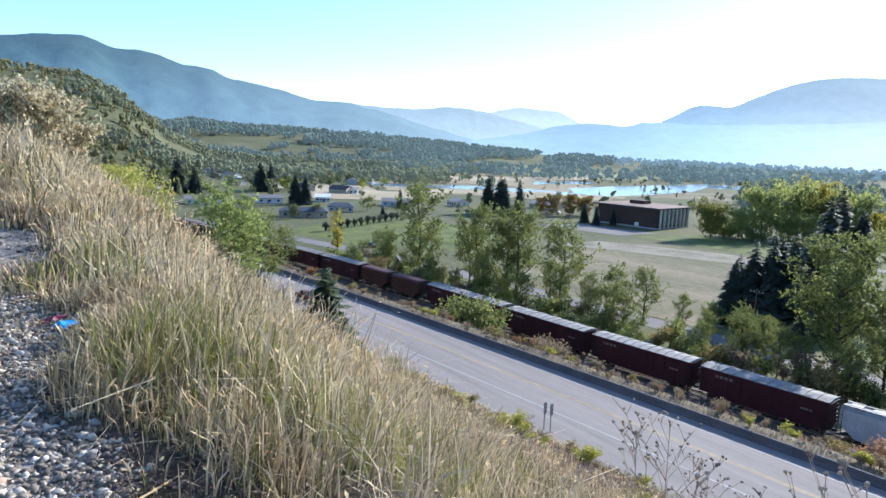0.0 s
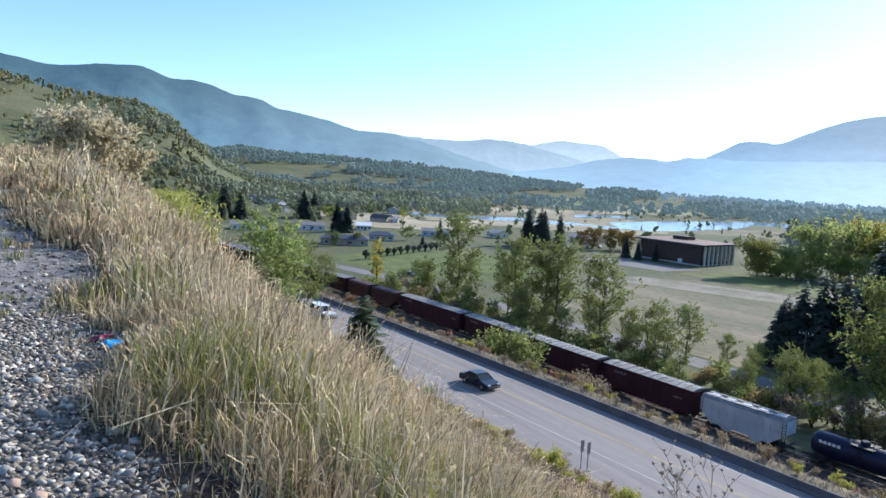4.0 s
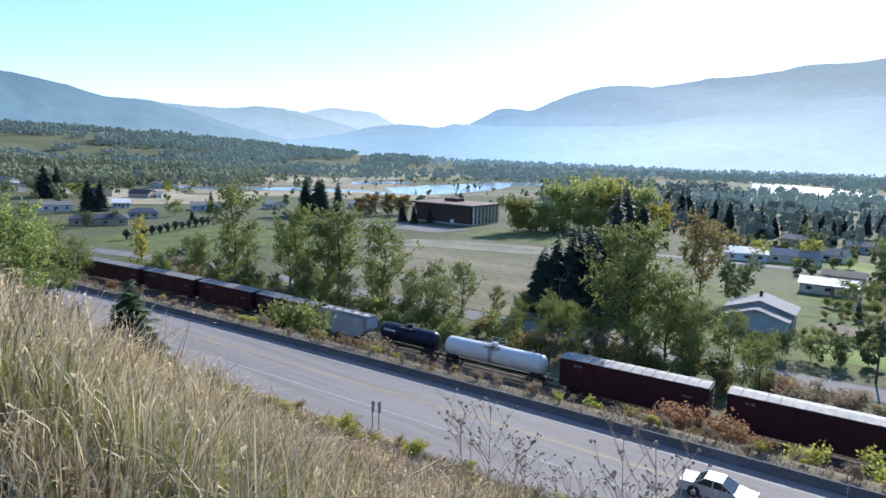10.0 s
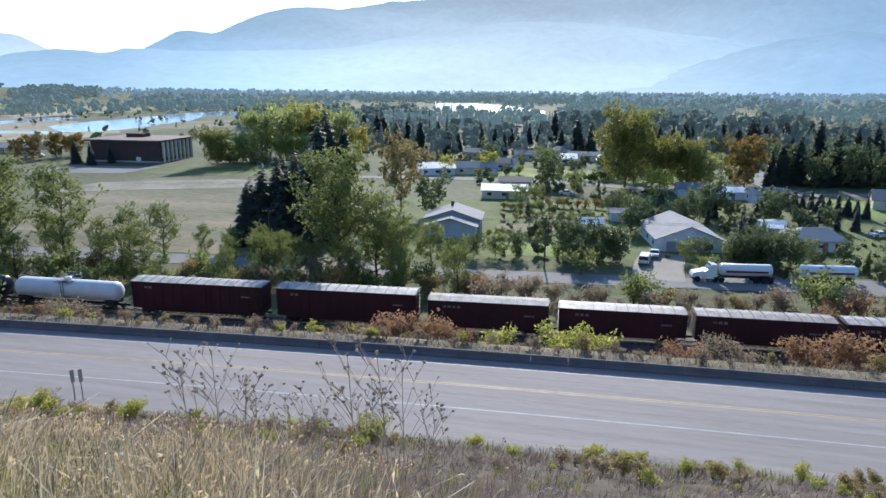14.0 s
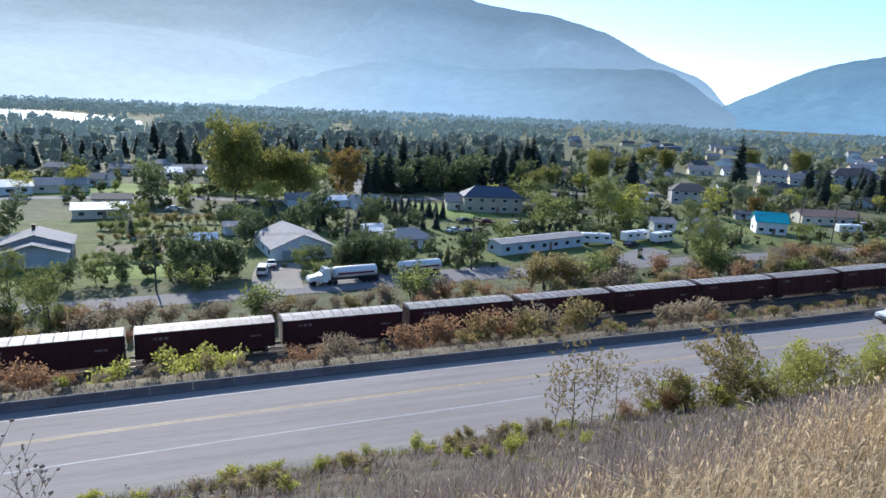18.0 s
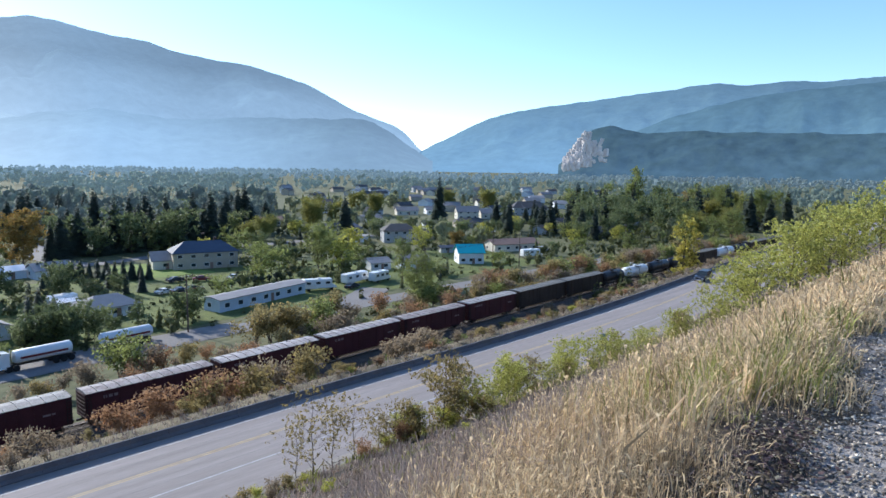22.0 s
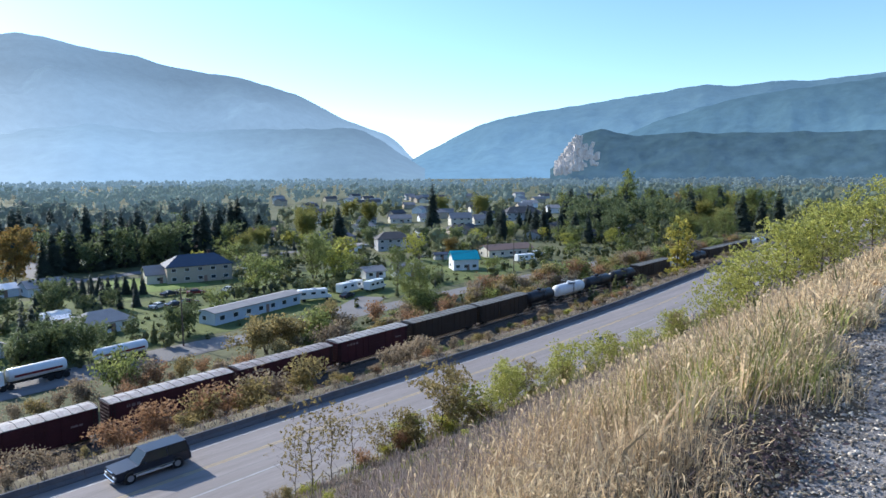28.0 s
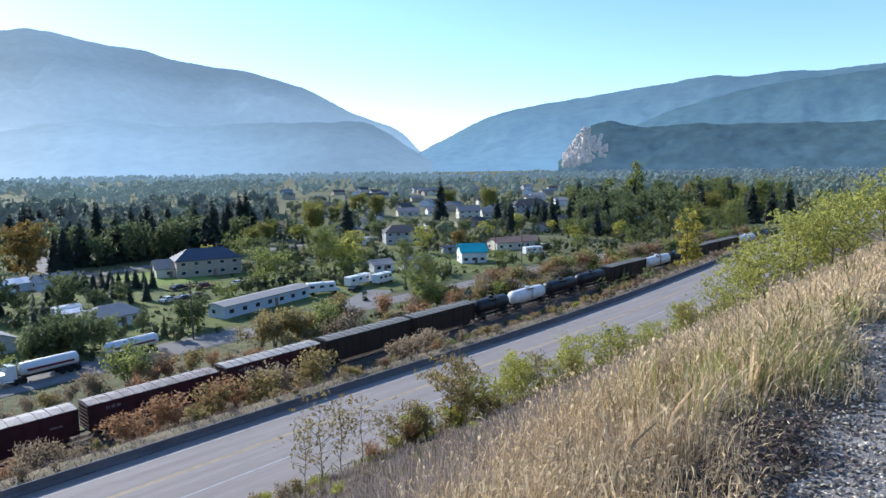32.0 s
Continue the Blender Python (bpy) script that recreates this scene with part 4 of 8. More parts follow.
orange_tree = broadleaf(12, 4.2, mat("orange_leaves", (0.09, 0.1, 0.03), 0.7, scale=0.22, fine=2, bump=0, island=0.45, color2=(0.38, 0.23, 0.07), through=0.5), "round maple with orange autumn crown", 33, "maple", leaves=7000, size=0.27, n=20, start=0.06, puff=0.46)
brown_tree = broadleaf(17, 5.0, M_leaf_olive, "thin olive-brown autumn tree", 34, leaves=7500, size=0.26, n=18, start=0.12, puff=0.4)
garden_trees = [broadleaf(5.5, 2.6, M_leaf_green, "small round green garden tree", 41 + i, "garden_tree", leaves=2400, size=0.2, n=12, start=0.08, puff=0.45) for i in range(2)]
garden_dark = [broadleaf(6.0, 2.8, M_leaf_dark, "dense dark green garden tree", 141 + i, "garden_tree", leaves=3200, size=0.22, n=14, start=0.05, puff=0.5) for i in range(2)]
garden_gold = broadleaf(6.5, 2.4, M_leaf_lime, "small yellow-green garden tree", 44, "garden_tree", leaves=2000, size=0.2, n=11, start=0.08, puff=0.42)
poplar = broadleaf(20, 2.0, M_leaf_green, "tall narrow green poplar tree", 45, "poplar", leaves=3200, size=0.3, n=26, start=0.08, puff=0.55)
young_poplar = broadleaf(9, 1.3, M_leaf_yellow, "slim young poplar with yellow-green leaves", 46, "poplar", leaves=1500, size=0.2, n=16, start=0.12, puff=0.5)
spruces = [conifer(14, 3.6, "dark green spruce with a pointed crown", 51), conifer(15, 3.0, "dark narrow village spruce tree", 52), conifer(12, 3.7, "broad dark spreading spruce tree", 53)]
small_spruce = conifer(4.2, 1.5, "small young spruce on the grassy bank", 54, tiers=20, per=30, leaf=mat("young_needles", (0.045, 0.07, 0.035), 0.7, scale=1, fine=6, bump=0, island=0.5, color2=(0.12, 0.16, 0.075), through=0.3))
cedar = conifer(5.0, 1.0, "small dark pointed garden cedar", 55, name="cedar", tiers=16, per=22)
shrubs = {
    "brown": [shrub(3.2, 2.2, M_leaf_brown, "twiggy brown autumn shrub beside the tracks", 61 + i, leaves=1500, size=0.11) for i in range(2)],
    "rust": [shrub(3.4, 2.3, M_leaf_rust, "rust-orange autumn shrub beside the tracks", 64 + i, leaves=1700, size=0.11) for i in range(2)],
    "lime": [shrub(2.8, 1.9, M_leaf_lime, "bright yellow-green leafy shrub", 67 + i, leaves=1500, size=0.12) for i in range(2)],
    "green": [shrub(3.4, 2.4, M_leaf_green, "dense green leafy wayside shrub", 70 + i, leaves=1700, size=0.13) for i in range(2)],
    "olive": [shrub(3.4, 2.3, M_leaf_olive, "olive-yellow autumn shrub with twigs", 73 + i, leaves=1700, size=0.12) for i in range(2)],
}
hedge_ball = shrub(2.4, 1.1, M_needle, "dark clipped hedge shrub on the lawn", 76, leaves=1300, size=0.12, stems=12)
M_leaf_alder = mat("alder_leaves", (0.175, 0.19, 0.038), 0.55, scale=0.4, fine=3, bump=0, island=0.7, color2=(0.69, 0.67, 0.19), through=0.62)
bare_sapling = broadleaf(5.6, 1.4, M_leaf_olive, "spindly sapling with sparse yellowing leaves", 77, "sapling", leaves=950, size=0.075, n=20, start=0.08, puff=0.6, r0=0.035)
alders = [broadleaf(5.0, 1.7, M_leaf_alder, "leafy yellow-green alder sapling on the bank", 78 + i, "alder", leaves=3800, size=0.08, n=18, start=0.06, puff=0.48, r0=0.05) for i in range(2)]
alders.append(broadleaf(5.0, 1.7, M_leaf_olive, "alder sapling with olive and russet leaves on the bank", 88, "alder", leaves=3200, size=0.085, n=16, start=0.06, puff=0.48, r0=0.05))
bank_tree = broadleaf(10, 2.1, mat("fresh_leaves", (0.11, 0.15, 0.035), 0.5, scale=0.5, fine=3, bump=0, island=0.75, color2=(0.5, 0.58, 0.2), through=0.6), "bushy bright green tree on the grassy bank", 91, leaves=7000, size=0.13, n=22, start=0.05, puff=0.5)
M_leaf_pale = mat("pale_dry_leaves", (0.13, 0.11, 0.05), 0.6, scale=1, fine=6, bump=0, island=0.85, color2=(0.98, 0.86, 0.58), through=0.5)
pale_bush = broadleaf(4.2, 1.6, M_leaf_pale, "tall bush with dry pale leaves", 81, "bush", leaves=9500, size=0.11, n=20, start=0.1, puff=0.5, r0=0.04, category="bush")
pile = [(o, i) for i, o in enumerate(cottonwoods + [willow] + round_maples + [orange_tree, brown_tree] + garden_trees + garden_dark + [garden_gold, poplar, young_poplar] + spruces + [small_spruce, cedar] + [s for k in shrubs.values() for s in k] + [hedge_ball, bare_sapling] + alders + [pale_bush, bank_tree])]
# the first of each kind stands in the woods past the bend of the line
for o, i in pile:
    x, y = 420 + 14 * (i % 6), 190 + 16 * (i // 6)
    o.matrix_basis = pose(x, y, down(x, y))

# trees behind the railway, west
for k, x, y, s in ((0, -140, 93, 1.2), (1, -120, 96, 0.98), (2, -110, 97, 1.02), (0, -106, 96.5, 1.0), (1, -95, 99, 0.92), (0, -133, 92, 0.6), (1, -126, 99, 0.7), (2, -150, 90, 0.55), (2, -84, 103, 0.55), (1, -79, 106, 0.55), (0, -88, 100, 0.45), (2, -100, 101, 0.5), (1, -114, 94, 0.45), (0, -92, 96, 0.42),
                   (0, -71, 107, 0.36), (1, -66, 108, 0.34), (2, -58, 105, 0.42), (0, -53, 101, 0.4), (1, -48, 98, 0.4), (0, -62, 101, 0.34), (2, -33, 104, 0.5), (1, -27, 108, 0.5), (0, -22, 104, 0.42)):
    plant(cottonwoods[k], x, y, s)
plant(willow, -43, 105, 1.0)
plant(willow, -36.5, 106, 0.66)
plant(cottonwoods[2], -46, 112, 0.8)
for x, y, s, k in ((-70, 122, 1.1, 2), (-67.5, 124, 1.25, 0), (-65, 126, 1.3, 1), (-63.5, 123, 1.15, 2), (-62, 128, 1.4, 0), (-59.5, 126, 1.3, 2), (-57.5, 131, 1.35, 0), (-66, 131, 1.35, 0), (-61, 133, 1.4, 1), (-65, 148, 1.85, 0), (-68, 152, 1.6, 2), (-56, 134, 1.2, 2), (-71.5, 126, 1.0, 0)):
    plant(spruces[k], x, y, s)
plant(brown_tree, -49, 163, 1.08)
plant(garden_dark[0], -40, 160, 1.3)
plant(young_poplar, -178, 88.5, 1.45)
plant(cottonwoods[1], -155, 62.5, 0.55, label="leafy olive-green tree between the road and the railway")
plant(garden_dark[0], -268, 112, 0.85)
plant(garden_dark[1], -271, 124, 0.8)
plant(garden_trees[0], -289, 160, 1.15)
for x, y, s in ((-352, 106, 0.9), (-330, 92, 0.8), (-336, 118, 0.7), (-336, 142, 0.75), (-300, 102, 0.9), (-295, 92, 1.0)):
    plant(garden_trees[1], x, y, s)
# on the bank
plant(small_spruce, -29.8, 14.2, 1.15)
plant(small_spruce, -28.4, 14.6, 0.6)
plant(bank_tree, -57, 18, 1.0, label="bushy bright green tree on the grassy bank")
plant(bank_tree, -59, 19.5, 0.85, label="bushy bright green tree on the grassy bank")
plant(cottonwoods[1], -80, 28.6, 0.6, label="dark green roadside tree")
plant(shrubs["green"][0], -78, 30.0, 0.9)
for x, y, s in ((-34.6, 5.6, 0.85), (-38, 6.6, 0.95), (-36, 7.4, 0.8), (-42, 7.6, 1.1), (-46, 9, 1.2), (-31, 4.6, 0.6), (-50, 8, 1.3)):
    plant(alders[0], x, y, s * 0.8, label="yellowing leafy sapling on the bank")
plant(pale_bush, -24, 1.7, 0.52)
plant(pale_bush, -26.0, 2.6, 0.46)
plant(pale_bush, -29, 1.2, 0.6)
plant(bare_sapling, 23.3, 35.6, 1.15)
plant(bare_sapling, 24.6, 35.2, 1.05)
plant(bare_sapling, 22.2, 35.9, 0.85)
plant(bare_sapling, 26.2, 34.9, 0.9)
plant(bare_sapling, 29.5, 34.5, 0.7)
plant(shrubs["lime"][1], 29.5, 35.3, 0.4)
for x, y, s, k in ((31.2, 33.6, 0.75, "olive"), (33.0, 32.8, 0.65, "lime"), (29.8, 34.2, 0.55, "rust"), (36.5, 32.0, 0.5, "olive")):
    plant(shrubs[k][1], x, y, s)
plant(alders[2], 32.5, 32.5, 1.05)
plant(alders[2], 34.3, 33.6, 0.95)
for x, y, s, k in ((38.5, 31.5, 0.75, 0), (41, 32.5, 0.8, 1), (45, 30.5, 0.85, 0), (47, 32, 0.7, 1), (51, 29, 0.5, 0), (54, 28, 0.55, 1), (57, 27, 0.5, 0), (60, 23, 0.8, 1), (55, 19.5, 0.85, 0), (59, 18, 1.0, 1), (63, 18.5, 1.05, 0), (66, 17, 1.0, 1), (70, 17, 1.1, 0), (74, 15, 1.0, 1), (78, 14, 1.15, 0),
                   (84, 13, 1.1, 1), (62, 21.5, 0.9, 1), (68, 20, 1.0, 0), (76, 19, 1.1, 1), (90, 13, 1.2, 0), (98, 14, 1.2, 1), (108, 14, 1.3, 0), (58, 24, 0.6, 1), (65, 24, 0.8, 0), (120, 15, 1.3, 1)):
    plant(alders[k], x, y, s * (1.3 if x > 54 else 0.9))
for i in range(34):
    x = 29 + i * 1.0 + rng.uniform(-0.6, 0.6)
    y = float(np.interp(x, [29, 40, 50, 63], [34.6, 33.5, 31.5, 27])) - rng.uniform(-0.8, 3.2)
    plant(alders[2 if i % 4 == 0 else i % 2], x, y, rng.uniform(0.3, 0.68) * (1.0 if i % 3 else 1.25))
for i in range(46):
    x = -60 + i * 2.1 + rng.uniform(-1, 1)
    if math.sin(x * 0.37) + 0.5 * math.sin(x * 0.93) < 0.35:
        continue
    plant(shrubs[("lime", "olive", "lime", "lime")[i % 4]][i % 2], x, float(barrier_y(x)) - 15.0 - rng.uniform(0, 5.5) - 0.9 * abs(math.sin(i * 2.3)), rng.uniform(0.22, 0.5) * (0.4 + 0.85 * abs(math.sin(i * 1.7))))
for x, y, s, k in ((-24, 33.5, 0.35, "lime"), (-18, 35, 0.3, "lime"), (-12, 34, 0.25, "green"), (-6, 35.2, 0.35, "lime"), (1, 35.5, 0.4, "lime"), (3.5, 35.9, 0.32, "lime"), (9, 35.9, 0.3, "lime"), (12, 35.6, 0.38, "lime"), (16, 36, 0.3, "olive"), (19, 35.2, 0.33, "lime"), (-42, 33.8, 0.35, "olive"), (-37, 33, 0.3, "lime"), (-51, 31.5, 0.4, "green"), (-57, 30.5, 0.4, "olive"), (27, 34.8, 0.4, "rust"), (30.5, 34.2, 0.45, "olive")):
    plant(shrubs[k][0], x, y, s)
# between the road and the railway
for x, y, s, k in ((-83, 62.5, 1.35, "green"), (-79, 63.5, 1.5, "green"), (-75.5, 64, 1.25, "green"), (-66, 66, 0.95, "brown"), (-63.5, 66.5, 0.9, "brown"), (-22, 68, 1.0, "rust"), (-19, 68.5, 1.05, "rust"), (-16, 68.5, 0.9, "rust"), (-25, 68.5, 0.8, "brown"), (-28, 69, 0.7, "olive"), (-10, 69, 1.0, "lime"), (-2.5, 69.5, 1.15, "lime"), (1.2, 69.5, 1.1, "lime"),
                   (10, 70, 0.75, "rust"), (13, 70.5, 1.0, "brown"), (17, 70.5, 0.85, "brown"), (22.5, 70, 1.0, "rust"), (24, 70, 0.75, "rust"), (27, 70, 1.15, "rust"), (30, 70, 1.15, "olive"), (33, 70, 1.2, "rust"), (36, 70, 1.15, "olive"), (40, 70.5, 1.25, "brown"), (43.5, 70.5, 1.3, "olive"), (52, 71, 0.55, "olive"), (60.5, 70, 1.1, "brown"), (63.5, 70.5, 1.2, "brown"), (66.5, 71, 1.05, "brown"),
                   (-38, 69, 0.45, "olive"), (-45, 68, 0.45, "green"), (-31, 69, 0.55, "rust"), (73, 72, 0.45, "green"), (20, 69, 0.4, "lime"), (-52, 67, 0.4, "brown"), (84, 74, 0.35, "green"), (-5.5, 69, 0.4, "olive"), (6, 69.5, 0.35, "rust"), (46.5, 71, 0.5, "green"), (96, 75, 0.4, "olive"), (-73, 64, 0.35, "olive")):
    plant(shrubs[k][rng.randrange(2)], x, y, s * 1.45)
UNDER = []
for i in range(330):
    x = rng.uniform(-130, 170)
    UNDER.append((rng.choice(("brown", "brown", "rust", "olive", "brown", "brown", "green")), i % 2, x, float(track_y(x)) - rng.uniform(4.6, 15), rng.uniform(0.2, 0.55) + 0.35 * rng.random() ** 4, rng.uniform(0, 6.28)))
for i in range(330):
    x = rng.uniform(-140, 190)
    UNDER.append((rng.choice(("brown", "brown", "olive", "rust", "brown", "brown", "lime")), i % 2, x, float(barrier_y(x)) + rng.uniform(2.2, 5.6), rng.uniform(0.14, 0.3) + 0.22 * rng.random() ** 3, rng.uniform(0, 6.28)))
plant(young_poplar, 172, 80, 1.9, label="slim poplar with yellow and russet leaves beside the tracks")
plant(young_poplar, 174.5, 79, 1.4)
# behind the railway, east
for x, y, s, k in ((-14, 96, 1.0, "brown"), (-9, 97, 1.1, "brown"), (-5, 98, 0.9, "brown"), (-18, 96, 0.9, "green"), (2, 97, 0.8, "brown"), (7, 99, 1.25, "green"), (11, 98, 0.9, "olive"), (15, 99, 0.8, "brown"), (19, 99, 0.7, "brown"), (-24, 97, 0.9, "olive"), (-30, 95, 0.9, "brown"), (27, 100, 1.0, "brown"), (33, 102, 1.5, "green"), (37, 101, 1.1, "brown"), (42, 101, 0.9, "olive"), (46, 101, 0.7, "rust"),
                   (56, 104, 1.5, "olive"), (60, 105, 1.5, "olive"), (65, 105, 1.6, "olive"), (70, 105, 1.6, "green"), (74, 106, 1.5, "olive"), (78, 106, 1.2, "brown"), (100, 108, 1.5, "green"), (104, 108, 1.3, "green"), (122, 110, 1.3, "brown"), (127, 110, 1.4, "rust"), (131, 110, 1.1, "brown"), (150, 108, 1.6, "olive"), (154, 107, 1.7, "green"), (163, 108, 1.5, "rust"), (168, 108, 1.5, "green"), (172, 109, 1.4, "olive"),
                   (192, 108, 1.5, "brown"), (198, 108, 1.4, "brown"), (186, 109, 1.2, "green"), (-60, 94, 0.9, "green"), (-66, 93, 1.0, "olive"), (-72, 92, 0.9, "green"), (-78, 92, 1.0, "green"), (-90, 90, 0.8, "green"), (-97, 90, 0.8, "olive"), (-54, 95, 1.0, "green"), (-42, 95, 0.8, "olive"), (-36, 96, 0.9, "green"), (-115, 88, 0.7, "olive"), (-125, 88, 0.7, "green"), (215, 106, 1.6, "green"), (225, 105, 1.5, "olive"), (238, 104, 1.7, "brown"), (250, 103, 1.6, "green")):
    plant(shrubs[k][rng.randrange(2)], x, y, s * 1.3)
for x, y, s in ((103, 112, 0.62), (107, 113, 0.5), (240, 112, 0.6), (262, 110, 0.7), (275, 108, 0.8), (255, 118, 0.7), (210, 118, 0.5)):
    plant(cottonwoods[rng.randrange(3)], x, y, s)
# thicket along the far side of the railway
for i in range(230):
    x = -165 + i * 2.0 + rng.uniform(-1.5, 1.5)
    y = float(track_y(x)) + (rng.uniform(9, 17) if -10 < x < 60 else rng.uniform(9, 22))
    west = x < -18
    k = rng.choice(("green", "green", "olive", "green", "brown") if west else ("brown", "brown", "olive", "green", "rust"))
    UNDER.append((k, i % 2, x, y, rng.uniform(0.8, 1.7) * (0.95 if west else 1.0) * (0.72 if -10 < x < 56 else 1), rng.uniform(0, 6.28)))
    if west and i % 4 == 0:
        plant(cottonwoods[i % 3], x + 1, y + 2, rng.uniform(0.3, 0.5))
for proto, x, y, s in ((cottonwoods[0], -78.5, 94, 0.47), (cottonwoods[1], -53.5, 104, 0.38), (cottonwoods[2], -30, 101, 0.62), (garden_trees[0], -24.5, 112, 0.7), (garden_trees[1], -1.2, 115, 0.7), (garden_trees[0], 20.5, 119.5, 0.6), (cottonwoods[1], 118, 135, 0.62), (cottonwoods[0], 99, 109, 0.42), (cottonwoods[2], 112, 167, 0.72), (cottonwoods[1], 116, 171, 0.65)):
    plant(proto, x, y, s)
plant(poplar, 376, 208, 1.75)
for i in range(16):
    plant(spruces[(0, 2, 1)[i % 3]], *at_az(-49 - i * 0.62 + rng.uniform(-0.5, 0.5), rng.uniform(300, 400)), rng.uniform(0.8, 1.25))
for i in range(34):
    az, d = -55.5 - 17 * rng.random(), rng.uniform(375, 500)
    x, y = at_az(az, d)
    plant((spruces[0], cottonwoods[1], spruces[2], cottonwoods[0], spruces[1])[i % 5], x, y, (1.5, 1.0, 1.6, 0.95, 1.4)[i % 5] * rng.uniform(0.8, 1.15))
plant(spruces[1], -215, 238, 0.62)
plant(spruces[1], -200, 240, 0.6)
# village trees
plant(round_maples[0], 10, 223, 1.38, tall=1.06)
plant(round_maples[0], 21.5, 227, 0.92, 140)
plant(round_maples[0], 29.5, 225, 0.95, 60)
plant(round_maples[2], 35, 227, 0.85, 200)
plant(orange_tree, 48, 230, 1.28)
for x, y, s in ((182, 276, 1.1), (192, 290, 1.2), (200, 282, 1.0), (250, 330, 1.2), (262, 326, 1.1), (150, 262, 0.7), (140, 250, 0.75), (128, 240, 0.7), (340, 300, 1.3), (330, 330, 1.2)):
    plant(round_maples[0], x, y, s * 0.72)
for x, y, s, k, tall in ((-150, 240, 0.95, 0, 0.9), (-144, 250, 1.0, 2, 0.95), (-142, 263, 1.5, 2, 1.1), (-133, 267, 0.95, 2, 0.85), (-139, 281, 1.5, 2, 1.15), (-127, 280, 0.8, 0, 1.3), (-136, 295, 1.45, 1, 1.1), (-122, 291, 1.25, 2, 0.95), (-125, 270, 1.05, 2, 0.8), (-116, 286, 1.55, 2, 1.05), (-109, 292, 1.0, 1, 0.9), (-151, 257, 0.75, 2, 0.8)):
    plant(round_maples[k], x, y, s, tall=tall)
for i in range(16):
    plant(shrubs[("green", "olive", "green")[i % 3]][i % 2], -156 + i * 3.8 + rng.uniform(-1, 1), 246 + rng.uniform(-3, 8), rng.uniform(0.9, 1.4))
for x, y, s in ((-233, 258, 0.8), (-239, 252, 0.85), (-246, 247, 0.8), (-240, 262, 0.7), (-251, 243, 0.65)):
    plant(orange_tree, x, y, s)
for x, y, s, k in ((-262, 216, 1.5, 0), (-257, 220, 1.7, 2), (-252, 218, 1.4, 0), (-247, 224, 1.3, 1), (-95, 225, 1.6, 0), (-99, 232, 1.75, 1), (-91, 230, 1.5, 2), (252, 258, 1.8, 1), (180, 246, 1.35, 0), (146, 283, 1.5, 1), (150, 284, 1.6, 1), (153, 290, 1.4, 0), (378, 212, 1.0, 0), (31, 139, 0.62, 1), (34, 141, 0.5, 0),
                   (-423, 102, 1.95, 2), (-415, 110, 1.45, 2), (-460, 96, 1.35, 2), (-420, 153, 1.7, 2), (-417, 159, 1.45, 0), (-330, 139, 1.3, 0), (-329, 144.5, 1.22, 0), (-300, 186, 0.75, 1), (-214, 236, 0.75, 0), (-203, 232, 0.7, 1), (-270, 158, 0.4, 2)):
    plant(spruces[k], x, y, s)
for x in range(9):
    plant(poplar if x % 3 == 0 else spruces[x % 3], 378 + 16 * x + rng.uniform(-4, 4), 205 + rng.uniform(-14, 18), rng.uniform(0.9, 1.2))
for i in range(14):
    plant(spruces[i % 3], 46 + i * 1.7, 205 - i * 1.6, 0.36 + 0.05 * (i % 3), label="small dark spruce in a garden row")
# gardens
BUILT = ((-31, 145, 10, 12), (18, 145, 10, 13), (45, 148, 8, 7), (76, 139, 17, 6), (89, 196, 14, 9), (162, 150, 9, 9), (198, 163, 12, 8), (182, 210, 11, 9), (138, 152, 8, 8), (0, 153, 4, 4), (60, 235, 30, 16), (10, 118, 14, 12), (95, 141, 6, 4), (111, 142, 9, 4), (-26, 195, 8, 6), (-25, 214, 7, 5), (8, 168, 5, 4), (40, 158, 4, 3), (39, 210, 16, 6), (182, 256, 13, 7), (290, 273, 20, 8), (349, 272, 14, 9), (290, 315, 20, 8), (262, 330, 8, 6), (242, 238, 20, 7), (129, 160, 5, 5), (170, 172, 6, 4), (172, 306, 11, 7), (76, 200, 12, 15), (60, 224, 36, 5), (-62, 165, 42, 46))
LANES = (([-420, -330, -276, -179, -110, -50, -8, 45, 94, 147, 220, 330], [20, 50, 69, 97, 106, 109, 112, 117, 121, 123, 124, 118]), ([-110, -62, -16, 24, 60, 78, 110, 170, 215], [215, 228, 231, 221, 222, 226, 236, 236, 228]))


_far = random.Random(77)
FAR_HOUSES = [(a, d) for a, d in ((_far.uniform(*_far.choice(((-30, -56), (-34, -52), (-36, -58), (75, 60)))), _far.uniform(430, 820)) for _ in range(64))]


def unhidden(x, y):
    """Whether a tree here would leave the camera's view of the far houses open."""
    d, a = math.hypot(x, y), math.degrees(math.atan2(-x, y))
    return not any(e - 150 < d < e + 8 and abs(math.radians(a - b)) * d < 8.5 for b, e in FAR_HOUSES)


def clear(x, y):
    """Whether a spot in the village is free of houses, streets and the camera's sightlines to the houses."""
    d, a = math.hypot(x, y), math.atan2(x, y)
    # keeps the camera's view of the western farmhouses open
    if 200 < d < 400 and 56 < -math.degrees(a) < 79:
        return False
    for hx, hy, hw, hd in BUILT[:-1]:
        e = math.hypot(hx, hy)
        if e - 34 < d < e and abs(a - math.atan2(hx, hy)) < 0.8 * hw / e:
            return False
    return not any(abs(x - hx) < hw and abs(y - hy) < hd for hx, hy, hw, hd in BUILT) and all(abs(y - np.interp(x, *q)) > 5 for q in LANES)


